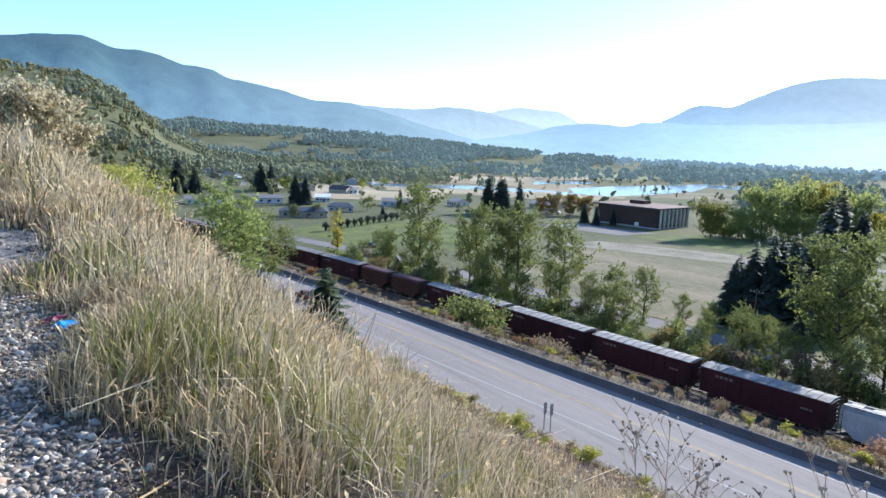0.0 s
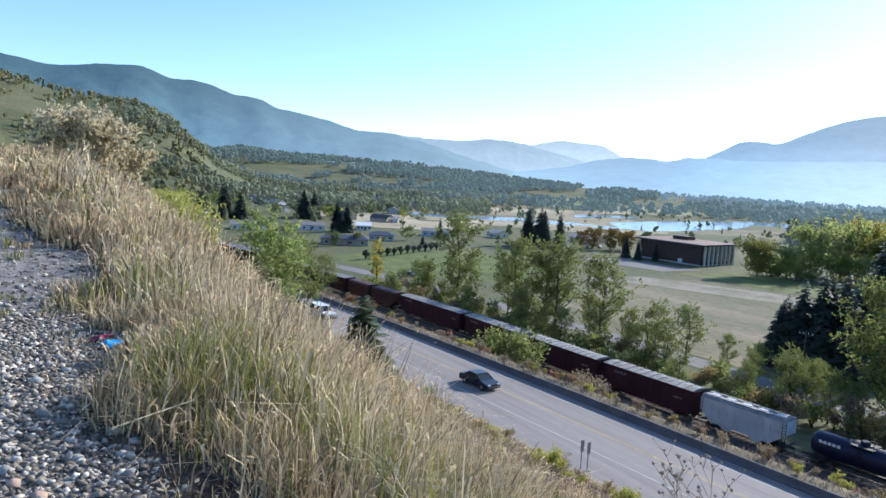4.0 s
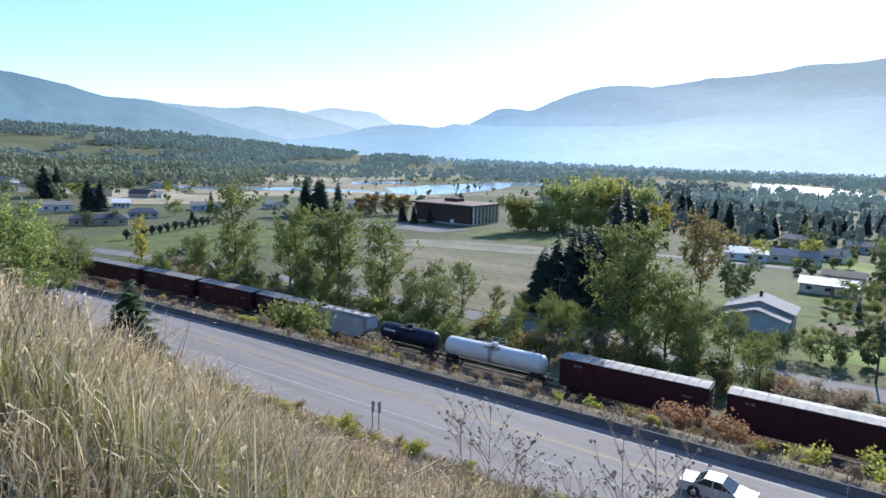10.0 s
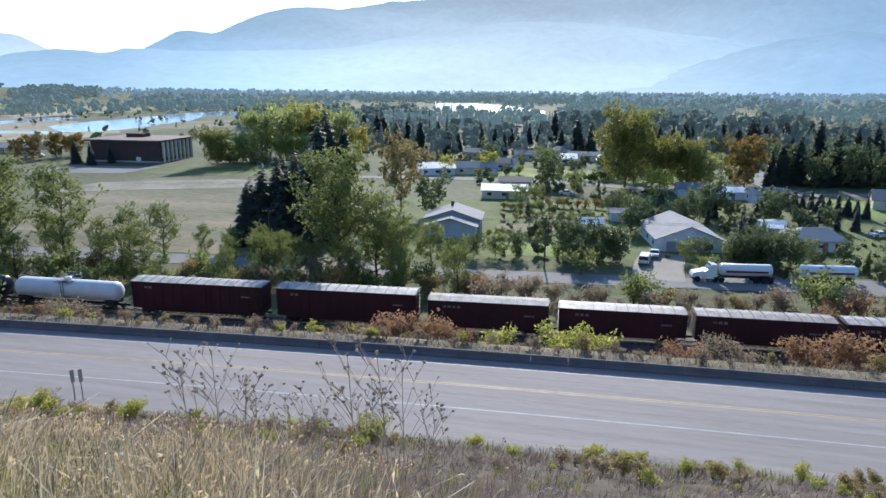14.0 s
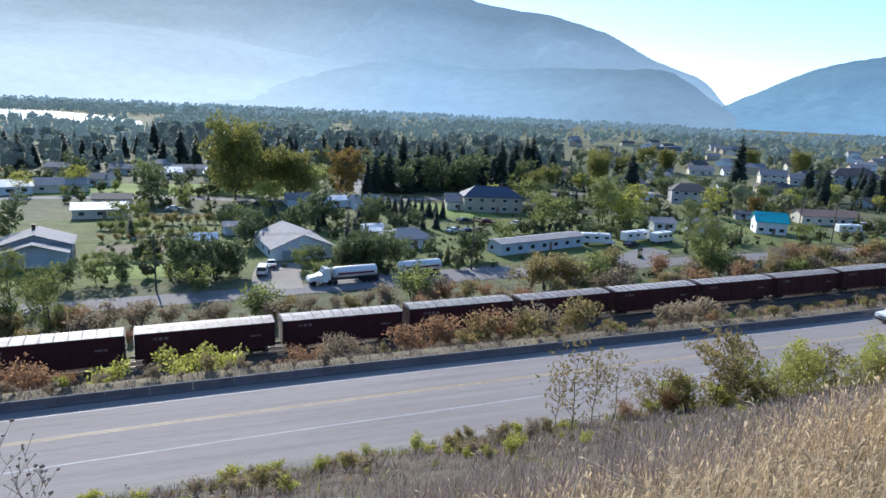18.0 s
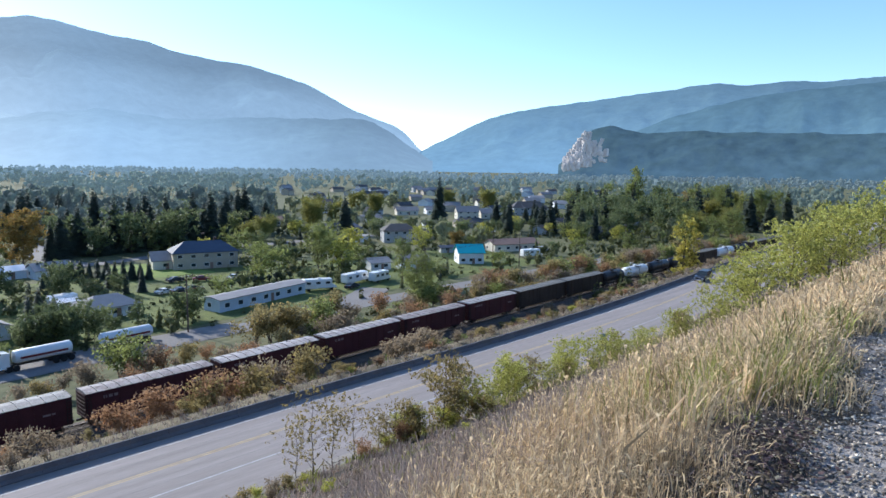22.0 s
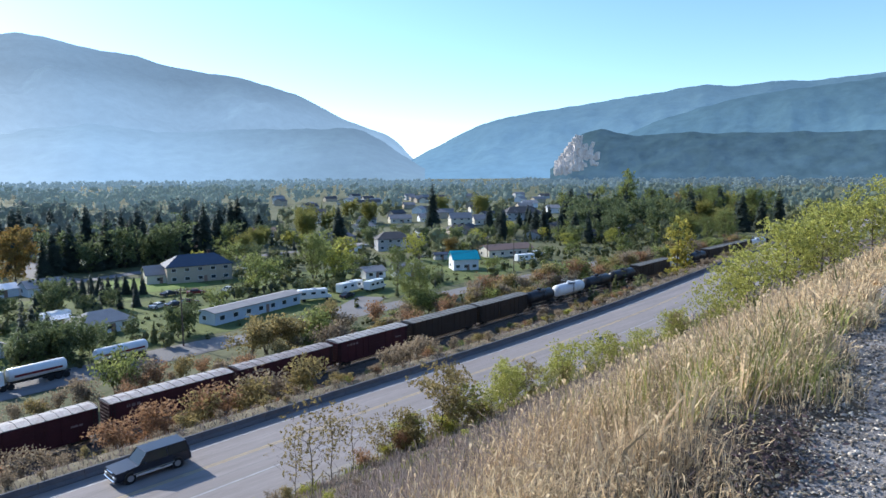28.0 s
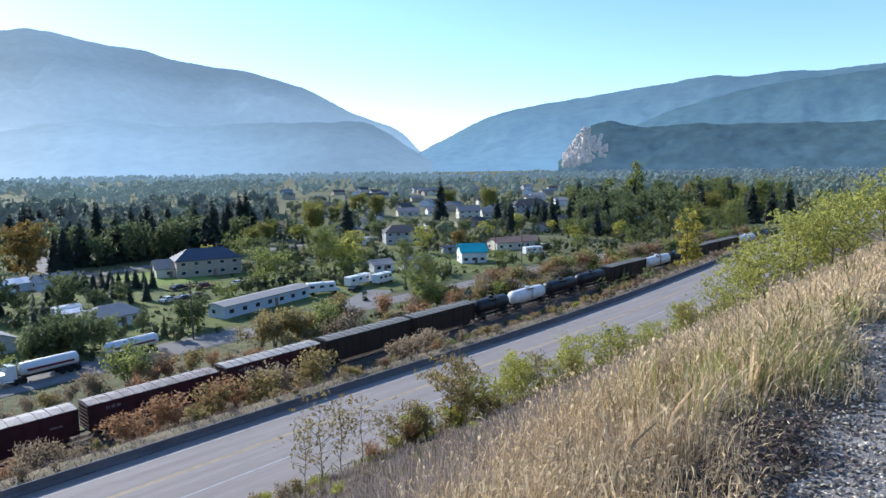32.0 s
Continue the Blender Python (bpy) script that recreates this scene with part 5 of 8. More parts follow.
for i in range(260):
    x, y = rng.uniform(-55, 340), rng.uniform(126, 275)
    if y < 130 + 0 * x and 60 < x < 95:
        continue
    p = rng.random()
    if -24 < x < 13 and y < 205 and i % 5:
        continue
    if not clear(x, y):
        continue
    proto = garden_trees[i % 2] if p < 0.3 else garden_dark[i % 2] if p < 0.52 else garden_gold if p < 0.62 else shrubs["green"][i % 2] if p < 0.72 else cedar if p < 0.86 else spruces[i % 3] if p < 0.97 else orange_tree
    plant(proto, x, y, rng.uniform(0.3, 0.55) if proto is orange_tree or proto in spruces else rng.uniform(0.6, 1.15) * (1.0 if y < 160 or x > 190 else 1.3))
for x, y, s in ((-2, 121, 1.0), (1.5, 122, 0.9), (-5, 123, 0.85), (5, 124, 0.7), (18, 128, 1.0), (21, 129, 0.9), (54, 129, 1.2), (56, 131, 1.0), (-18, 124, 1.0), (-22, 122, 0.9), (-14, 125, 0.9), (26, 131, 0.7), (38, 141, 1.0), (42, 139, 0.8), (30, 134, 0.9), (5, 172, 1.1), (9, 176, 1.3), (-20, 185, 1.2), (-16, 188, 1.1)):
    plant(garden_dark[rng.randrange(2)] if rng.random() < 0.6 else garden_trees[0], x, y, s * 0.72)
# hedges and shrub rows of the gardens by the bungalow
for x0, x1, y, k, s in ((-22, -3, 141.5, "green", 0.62), (-21, 7, 161, "olive", 0.55), (-18, 3, 167, "green", 0.6), (-24, -6, 175, "green", 0.75), (-15, 6, 182, "olive", 0.7), (-44, -36, 133, "green", 0.8)):
    for i in range(int((x1 - x0) / 2.6)):
        plant(shrubs[k][i % 2], x0 + 2.6 * i + rng.uniform(-0.6, 0.6), y + rng.uniform(-0.5, 0.5), s * rng.uniform(0.75, 1.2))
for x, y, s in ((-1.5, 125.5, 1.05), (2.5, 127, 1.0), (-4, 128, 0.9), (5.5, 126, 0.85), (33, 126, 1.0), (27.5, 127, 0.9), (9, 152, 0.9), (11, 160, 1.0), (22, 164, 1.1)):
    plant(garden_dark[rng.randrange(2)], x, y, s)
# clipped hedge behind the mobile home, dark screen behind the bungalow
for i in range(11):
    plant(hedge_ball, 75 + i * 2.35, 158.3 + i * 0.28, 0.8 + 0.08 * (i % 3), label="dense green clipped hedge shrub behind the mobile home")
for i in range(15):
    x, y = 26 + i * 2.4 + rng.uniform(-0.8, 0.8), 169 + rng.uniform(-3, 8)
    plant((garden_dark[i % 2], cedar, spruces[1])[i % 3], x, y, (0.75, 1.0, 0.42)[i % 3] * rng.uniform(0.8, 1.2))
# dark trees behind the two-storey house and round the lorry park
for x, y, s, k in ((62, 243, 1.1, 0), (68, 246, 1.25, 1), (74, 243, 1.0, 2), (80, 248, 1.35, 0), (87, 246, 1.15, 1), (97, 250, 1.3, 2), (103, 247, 1.2, 0), (110, 250, 1.5, 1), (116, 247, 1.55, 1), (92, 256, 1.3, 0), (58, 240, 0.9, 1), (128, 262, 1.2, 0)):
    plant(spruces[k], x, y, s)
for x, y, s in ((84, 242, 1.9), (71, 239, 1.5), (100, 243, 1.9), (107, 256, 2.1), (64, 250, 1.8), (93, 244, 1.6), (57, 131.5, 0.85), (33, 130, 0.9), (37, 127.5, 0.75), (29, 131, 0.8), (30, 135, 0.95), (47, 134, 0.6), (41, 130, 0.5), (276, 180, 1.9), (290, 190, 2.2), (300, 172, 2.0), (312, 184, 2.2), (324, 172, 2.2), (240, 158, 1.2), (262, 158, 1.4), (300, 150, 1.9), (320, 150, 1.8), (340, 160, 2.2), (285, 162, 1.7), (310, 200, 2.3), (335, 195, 2.4), (350, 180, 2.2), (205, 186, 0.8), (228, 200, 0.9), (250, 200, 0.8), (215, 205, 0.9)):
    plant(garden_dark[rng.randrange(2)], x, y, s)
plant(spruces[1], 28, 133, 0.6)
plant(spruces[0], 33, 136, 0.5)
for i in range(12):
    u = i / 11
    if i in (1,):
        continue
    plant(hedge_ball, -224.5 - 24 * u, 106.7 + 46 * u, rng.uniform(1.3, 1.6))
for i in range(58):
    az = 22 - i * 0.75 + rng.uniform(-0.6, 0.6)
    x, y = at_az(az, rng.uniform(320, 420))
    plant(spruces[i % 3], x, y, rng.uniform(0.7, 1.05) if 4 < az < 14.5 else rng.uniform(0.8, 1.45))
for i in range(24):
    plant(spruces[i % 3] if i % 4 else garden_dark[0], 60 + i * 5.0 + rng.uniform(-3, 3), 300 + rng.uniform(-30, 40), rng.uniform(1.0, 1.4))
for i in range(20):
    plant([cottonwoods[0], spruces[0], round_maples[0], garden_trees[0]][i % 4], 330 + rng.uniform(-50, 90), 130 + rng.uniform(-8, 80), rng.uniform(0.6, 1.0))
for i in range(22):
    plant([garden_trees[0], garden_trees[1], garden_dark[1], garden_gold][i % 4], *at_az(rng.uniform(58, 79), rng.uniform(440, 520)), rng.uniform(0.8, 1.5))


def thicket(name, spots, label):
    """Many alike shrubs in one piece, for undergrowth that nobody could count."""
    for kind in sorted({k for k, *_ in spots}):
        for which, m in (("trunk", M_bark), ("foliage", None)):
            vs, fs, n = [], [], 0
            for k, v, x, y, s, a in spots:
                if k != kind:
                    continue
                me = next(c for c in shrubs[k][v].children if c.name.startswith(which)).data
                co = np.empty(len(me.vertices) * 3, np.float32)
                me.vertices.foreach_get("co", co)
                co = co.reshape(-1, 3) * s
                if which == "foliage":
                    leaf = co.reshape(-1, 4, 3)[::2]
                    mid = leaf.mean(1, keepdims=True)
                    co = (mid + (leaf - mid) * 1.35).reshape(-1, 3)
                c, q = math.cos(a), math.sin(a)
                vs.append(np.stack([co[:, 0] * c - co[:, 1] * q + x, co[:, 0] * q + co[:, 1] * c + y, co[:, 2] + down(x, y)], 1))
                f = np.arange(len(co), dtype=np.int32)
                if which == "trunk":
                    f = np.empty(len(me.loops), np.int32)
                    me.loops.foreach_get("vertex_index", f)
                fs.append(f.reshape(-1, 4) + n)
                n += len(co)
                m = m or me.materials[0]
            tagged(new(name, raw_mesh(name, np.concatenate(vs), np.concatenate(fs), m)), label, "undergrowth", kind="stuff")


_g = (1 + 5 ** 0.5) / 2
ICO = np.array([(-1, _g, 0), (1, _g, 0), (-1, -_g, 0), (1, -_g, 0), (0, -1, _g), (0, 1, _g), (0, -1, -_g), (0, 1, -_g), (_g, 0, -1), (_g, 0, 1), (-_g, 0, -1), (-_g, 0, 1)]) / 1.9
ICO_F = np.array([(0, 11, 5), (0, 5, 1), (0, 1, 7), (0, 7, 10), (0, 10, 11), (1, 5, 9), (5, 11, 4), (11, 10, 2), (10, 7, 6), (7, 1, 8), (3, 9, 4), (3, 4, 2), (3, 2, 6), (3, 6, 8), (3, 8, 9), (4, 9, 5), (2, 4, 11), (6, 2, 10), (8, 6, 7), (9, 8, 1)])


def woods(name, areas, count, seed, conifers, leaf, label, tall=(8, 15), per=26, free=None, lumps=3, sit=(0.25, 0.85)):
    """Far woodland: many trees of leaf masses on their trunks, as one thing of stuff. areas: (bearing, bearing, near, far)."""
    r = np.random.RandomState(seed)
    vs, ts = [], []
    a = np.array(areas, float)
    size = np.abs(a[:, 0] - a[:, 1]) * (a[:, 3] - a[:, 2]) * (a[:, 3] + a[:, 2])
    pick = r.choice(len(a), count, p=size / size.sum())
    for k in pick:
        az = radians(r.uniform(a[k, 0], a[k, 1]))
        d = math.sqrt(r.uniform(a[k, 2] ** 2, a[k, 3] ** 2))
        x, y = -math.sin(az) * d, math.cos(az) * d
        h = r.uniform(*tall)
        if free and not free(x, y):
            continue
        con = r.rand() < conifers
        n = per
        z0 = down(x, y)
        # a few solid masses of foliage carry the outline
        for j in range(lumps):
            if con:
                w0 = j / lumps
                ring = 6
                th = np.arange(ring) * 2 * math.pi / ring + r.uniform(0, 1)
                q = h * 0.17 * (1.05 - w0) * r.uniform(0.75, 1.2, ring)
                low = np.stack([x + np.cos(th) * q, y + np.sin(th) * q, z0 + h * (0.08 + 0.8 * w0) + r.normal(0, 0.02 * h, ring)], 1)
                top = np.array((x, y, z0 + h * min(1.0, 0.5 + 0.62 * (j + 1) / lumps)))
                for a0 in range(ring):
                    b0 = (a0 + 1) % ring
                    ts.append(np.array([low[a0], low[b0], top]))
            else:
                e = h * r.uniform(0.17, 0.27) * (3.0 / lumps) ** 0.4
                c = np.array((x + r.normal(0, 0.16 * h), y + r.normal(0, 0.16 * h), z0 + h * r.uniform(*sit)))
                blob = ICO * e * r.uniform(0.55, 1.35, (12, 1)) + c
                ts.append(blob[ICO_F].reshape(-1, 3))
        if con:
            u = r.uniform(0.05, 1, n)
            rr = (1 - u) * h * 0.17 + 0.2
        else:
            u = r.uniform(0.12, 1, n)
            rr = np.sqrt(np.clip(1 - ((u - 0.55) / 0.5) ** 2, 0.02, 1)) * h * 0.3
        th = r.uniform(0, 6.283, n)
        q = rr * r.uniform(0.5, 1, n)
        c = np.stack([x + np.cos(th) * q, y + np.sin(th) * q, u * h], 1)
        s = (h * 0.1 * (1.25 - u) if con else np.full(n, h * 0.075))[:, None]
        d1 = r.normal(size=(n, 3))
        d2 = r.normal(size=(n, 3))
        if con:
            d1 = np.stack([np.cos(th), np.sin(th), -0.6 + 0 * th], 1) + 0.3 * d1
        d1 *= s / np.linalg.norm(d1, axis=1)[:, None]
        d2 *= s * 0.75 / np.linalg.norm(d2, axis=1)[:, None]
        quad = np.stack([c - d1, c + d2, c + d1, c - d2], 1)
        quad[:, :, 2] += z0
        vs.append(quad.reshape(-1, 3))
        t = h * 0.012 + 0.05
        vs.append(np.array([(x - t, y, z0 - 0.3), (x + t, y, z0 - 0.3), (x + t * 0.3, y, z0 + h * 0.5), (x - t * 0.3, y, z0 + h * 0.5)]))
    v, w = np.concatenate(vs), np.concatenate(ts)
    q = np.arange(len(v)).reshape(-1, 4)
    f = np.concatenate([q[:, [0, 1, 2]], q[:, [0, 2, 3]], len(v) + np.arange(len(w)).reshape(-1, 3)])
    return tagged(new(name, raw_mesh(name, np.concatenate([v, w]), f, leaf)), label, "woodland", kind="stuff")


ROADSIDE = []
for i in range(400):
    x = -62 + 92 * rng.random()
    if math.sin(x * 0.41 + 1) + 0.6 * math.sin(x * 1.07) < -0.15:
        continue
    ROADSIDE.append((rng.choice(("lime", "olive", "lime", "olive", "brown", "brown")), i % 2, x, float(barrier_y(x)) - 14.9 - 10.5 * rng.random(), rng.uniform(0.1, 0.22) + 0.2 * rng.random() ** 3, rng.uniform(0, 6.28)))
thicket("roadside_weeds", ROADSIDE, "leafy green weeds in the ditch beside the road")
thicket("undergrowth", UNDER, "tangled shrubs and undergrowth beside the railway")
def painted_haze(m, air, strength, sunward, lo=0.2):
    """Paints haze onto valley woodland as a glow, like the mountains', brightest towards the sun."""
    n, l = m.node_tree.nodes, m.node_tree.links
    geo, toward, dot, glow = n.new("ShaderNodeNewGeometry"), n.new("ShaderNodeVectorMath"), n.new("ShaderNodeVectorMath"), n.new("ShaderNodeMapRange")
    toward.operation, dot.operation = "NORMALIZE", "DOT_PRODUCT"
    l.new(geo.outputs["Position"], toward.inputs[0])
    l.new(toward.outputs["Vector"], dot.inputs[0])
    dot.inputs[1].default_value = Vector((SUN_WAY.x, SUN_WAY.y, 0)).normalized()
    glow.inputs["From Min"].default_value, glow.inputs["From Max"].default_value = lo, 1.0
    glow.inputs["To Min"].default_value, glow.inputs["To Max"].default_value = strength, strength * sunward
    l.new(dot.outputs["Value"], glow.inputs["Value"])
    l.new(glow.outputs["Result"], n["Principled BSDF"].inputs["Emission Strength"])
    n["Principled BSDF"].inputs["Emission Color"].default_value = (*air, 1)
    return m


M_wood_hill = mat("autumn_hill_leaves", (0.12, 0.13, 0.07), 0.8, scale=0.012, fine=0.12, bump=0, island=0.4, color2=(0.5, 0.45, 0.22), through=0.52)
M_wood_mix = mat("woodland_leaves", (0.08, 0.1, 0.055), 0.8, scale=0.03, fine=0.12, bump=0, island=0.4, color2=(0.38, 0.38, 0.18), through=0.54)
# slight haze painted on as a glow of the village woods
painted_haze(M_wood_mix, (0.3, 0.38, 0.42), 0.02, 3.0)
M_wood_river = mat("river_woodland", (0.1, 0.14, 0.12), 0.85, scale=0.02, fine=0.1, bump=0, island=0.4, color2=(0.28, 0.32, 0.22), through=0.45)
# river woods: haze painted as a bluish glow of the leaves
painted_haze(M_wood_river, (0.3, 0.41, 0.48), 0.12, 2.7)
# the far side's haze is painted into bluish leaf colours and a glow, like the mountains behind it
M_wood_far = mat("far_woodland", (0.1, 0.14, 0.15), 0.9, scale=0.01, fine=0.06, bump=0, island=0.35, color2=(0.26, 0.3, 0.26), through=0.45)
painted_haze(M_wood_far, (0.34, 0.47, 0.57), 0.2, 2.7)
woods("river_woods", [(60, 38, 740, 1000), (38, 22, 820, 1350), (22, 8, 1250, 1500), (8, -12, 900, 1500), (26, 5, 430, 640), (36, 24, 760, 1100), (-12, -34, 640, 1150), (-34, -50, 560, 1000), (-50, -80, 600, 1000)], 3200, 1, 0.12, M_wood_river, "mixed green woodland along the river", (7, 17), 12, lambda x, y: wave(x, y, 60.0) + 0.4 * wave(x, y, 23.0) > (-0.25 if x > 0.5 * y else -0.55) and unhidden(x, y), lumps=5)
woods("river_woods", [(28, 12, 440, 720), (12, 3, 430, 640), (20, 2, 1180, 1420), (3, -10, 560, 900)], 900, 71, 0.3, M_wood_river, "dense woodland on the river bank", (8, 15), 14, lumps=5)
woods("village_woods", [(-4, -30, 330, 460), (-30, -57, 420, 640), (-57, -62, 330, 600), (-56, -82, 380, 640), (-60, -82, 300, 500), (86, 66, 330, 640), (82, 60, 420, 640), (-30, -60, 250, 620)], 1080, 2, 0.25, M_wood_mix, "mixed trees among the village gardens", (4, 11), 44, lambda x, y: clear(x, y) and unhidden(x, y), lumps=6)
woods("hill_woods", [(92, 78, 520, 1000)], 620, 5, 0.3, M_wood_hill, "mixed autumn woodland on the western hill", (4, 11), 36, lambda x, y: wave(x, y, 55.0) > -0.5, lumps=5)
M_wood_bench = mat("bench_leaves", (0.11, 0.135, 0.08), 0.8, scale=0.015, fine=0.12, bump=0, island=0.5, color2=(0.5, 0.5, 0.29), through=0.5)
# bench woods: thin haze painted into the leaves as glow
painted_haze(M_wood_bench, (0.32, 0.4, 0.42), 0.05, 3.0)
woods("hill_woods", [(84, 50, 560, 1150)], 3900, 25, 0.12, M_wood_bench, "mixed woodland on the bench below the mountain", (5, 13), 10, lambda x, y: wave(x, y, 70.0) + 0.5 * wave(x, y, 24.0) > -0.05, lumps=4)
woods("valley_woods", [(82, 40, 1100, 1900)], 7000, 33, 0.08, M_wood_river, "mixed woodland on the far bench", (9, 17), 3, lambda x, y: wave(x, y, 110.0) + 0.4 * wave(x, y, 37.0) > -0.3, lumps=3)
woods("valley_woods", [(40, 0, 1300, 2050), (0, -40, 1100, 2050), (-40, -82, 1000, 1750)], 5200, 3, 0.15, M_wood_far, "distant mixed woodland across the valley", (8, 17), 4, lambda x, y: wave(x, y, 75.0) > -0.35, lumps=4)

M_garden = mat("garden_leaves", (0.045, 0.06, 0.026), 0.7, scale=0.06, fine=0.5, bump=0, island=0.5, color2=(0.28, 0.28, 0.11), through=0.45)
woods("garden_shrubs", [(22, -28, 124, 200), (14, -24, 122, 150), (-28, -64, 150, 340), (20, -28, 200, 330)], 1700, 9, 0.12, M_garden, "mixed green shrubs and hedges between village gardens", (1.6, 5.2), 60,
      lambda x, y: clear(x, y) and wave(x, y, 13.0) < 0.3, lumps=6, sit=(0.12, 0.6))
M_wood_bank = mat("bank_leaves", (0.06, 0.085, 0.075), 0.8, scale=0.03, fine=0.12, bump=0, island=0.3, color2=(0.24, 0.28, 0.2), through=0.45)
# bank trees lifted by a faint painted haze glow
painted_haze(M_wood_bank, (0.3, 0.4, 0.48), 0.025, 3.6)
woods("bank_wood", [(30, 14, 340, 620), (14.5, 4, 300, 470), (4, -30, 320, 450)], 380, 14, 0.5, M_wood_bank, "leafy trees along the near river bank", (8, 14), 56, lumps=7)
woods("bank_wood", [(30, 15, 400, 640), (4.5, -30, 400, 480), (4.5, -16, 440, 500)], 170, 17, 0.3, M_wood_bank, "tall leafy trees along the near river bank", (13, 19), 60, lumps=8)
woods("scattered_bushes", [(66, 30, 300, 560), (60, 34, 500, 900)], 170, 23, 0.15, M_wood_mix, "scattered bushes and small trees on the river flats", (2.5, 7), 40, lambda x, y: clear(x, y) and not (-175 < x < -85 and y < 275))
M_bed = mat("garden_beds", (0.04, 0.05, 0.02), 0.85, scale=0.1, fine=1.0, bump=0, island=0.6, color2=(0.2, 0.2, 0.08), through=0.35)
woods("garden_beds", [(22, -30, 120, 230), (-30, -62, 140, 330), (20, -26, 122, 160)], 1700, 29, 0.0, M_bed, "low garden beds, hedges and bushes between the houses", (0.8, 2.2), 34,
      lambda x, y: not any(abs(x - hx) < hw and abs(y - hy) < hd for hx, hy, hw, hd in BUILT) and all(abs(y - np.interp(x, *q)) > 4.5 for q in LANES) and wave(x, y, 7.0) < 0.2, lumps=5, sit=(0.05, 0.4))

# ---- buildings ----
def paint(name, c, rough=0.7, **k):
    return mat(name, c, rough, vary=k.pop("vary", 0.12), scale=0.4, fine=5, bump=0.1, **k)


M_wall = {"cream": paint("cream_siding", (0.6, 0.56, 0.47)), "white": paint("white_siding", (0.7, 0.71, 0.72)), "blue": paint("pale_blue_siding", (0.5, 0.56, 0.62)), "tan": paint("tan_siding", (0.42, 0.36, 0.28)), "grey": paint("grey_siding", (0.4, 0.4, 0.4)), "brick": paint("dark_brown_brick", (0.075, 0.045, 0.035))}
M_tiles = {"pale": paint("pale_shingles", (0.32, 0.305, 0.3), 0.9), "grey": paint("grey_shingles", (0.22, 0.215, 0.22), 0.95), "slate": paint("slate_blue_shingles", (0.07, 0.085, 0.12)), "dark": paint("dark_shingles", (0.08, 0.075, 0.075)), "brown": paint("brown_shingles", (0.26, 0.17, 0.13)), "teal": paint("teal_metal_roof", (0.03, 0.36, 0.42), 0.45), "white": paint("white_metal_roof", (0.8, 0.8, 0.82), 0.35), "tan": paint("tan_flat_roof", (0.3, 0.25, 0.2))}
M_pane = mat("window_glass", (0.03, 0.04, 0.05), 0.08, vary=0.1, spec=0.6, bump=0)
M_trim = paint("white_trim", (0.68, 0.68, 0.66))


def roof_shell(w, d, z, rise, hip, over=0.5, thick=0.14):
    """A pitched roof with the ridge along x, open below; hip: how far the ridge ends draw in."""
    a, b = w / 2 + over, d / 2 + over
    r = a - hip
    low = z - rise * over / (d / 2)
    pts = [(-a, -b, low), (a, -b, low), (a, b, low), (-a, b, low), (-r, 0, z + rise), (r, 0, z + rise)]
    v = [Vector(p) for p in pts] + [Vector(p) + Vector((0, 0, thick)) for p in pts]
    f = [(6, 7, 11, 10), (8, 9, 10, 11), (7, 8, 11), (9, 6, 10), (0, 4, 5, 1), (2, 5, 4, 3), (1, 5, 2), (3, 4, 0)]
    f += [(0, 1, 7, 6), (1, 2, 8, 7), (2, 3, 9, 8), (3, 0, 6, 9)]
    if not hip:
        f = [q for q in f if len(q) > 3] + [(1, 2, 8, 11, 7), (1, 5, 2), (3, 0, 6, 10, 9), (3, 4, 0)]
        f = [(6, 7, 11, 10), (8, 9, 10, 11), (0, 4, 5, 1), (2, 5, 4, 3), (0, 1, 7, 6), (2, 3, 9, 8), (1, 5, 11, 7), (5, 2, 8, 11), (3, 4, 10, 9), (4, 0, 6, 10)]
    return Geo().add(v, f)


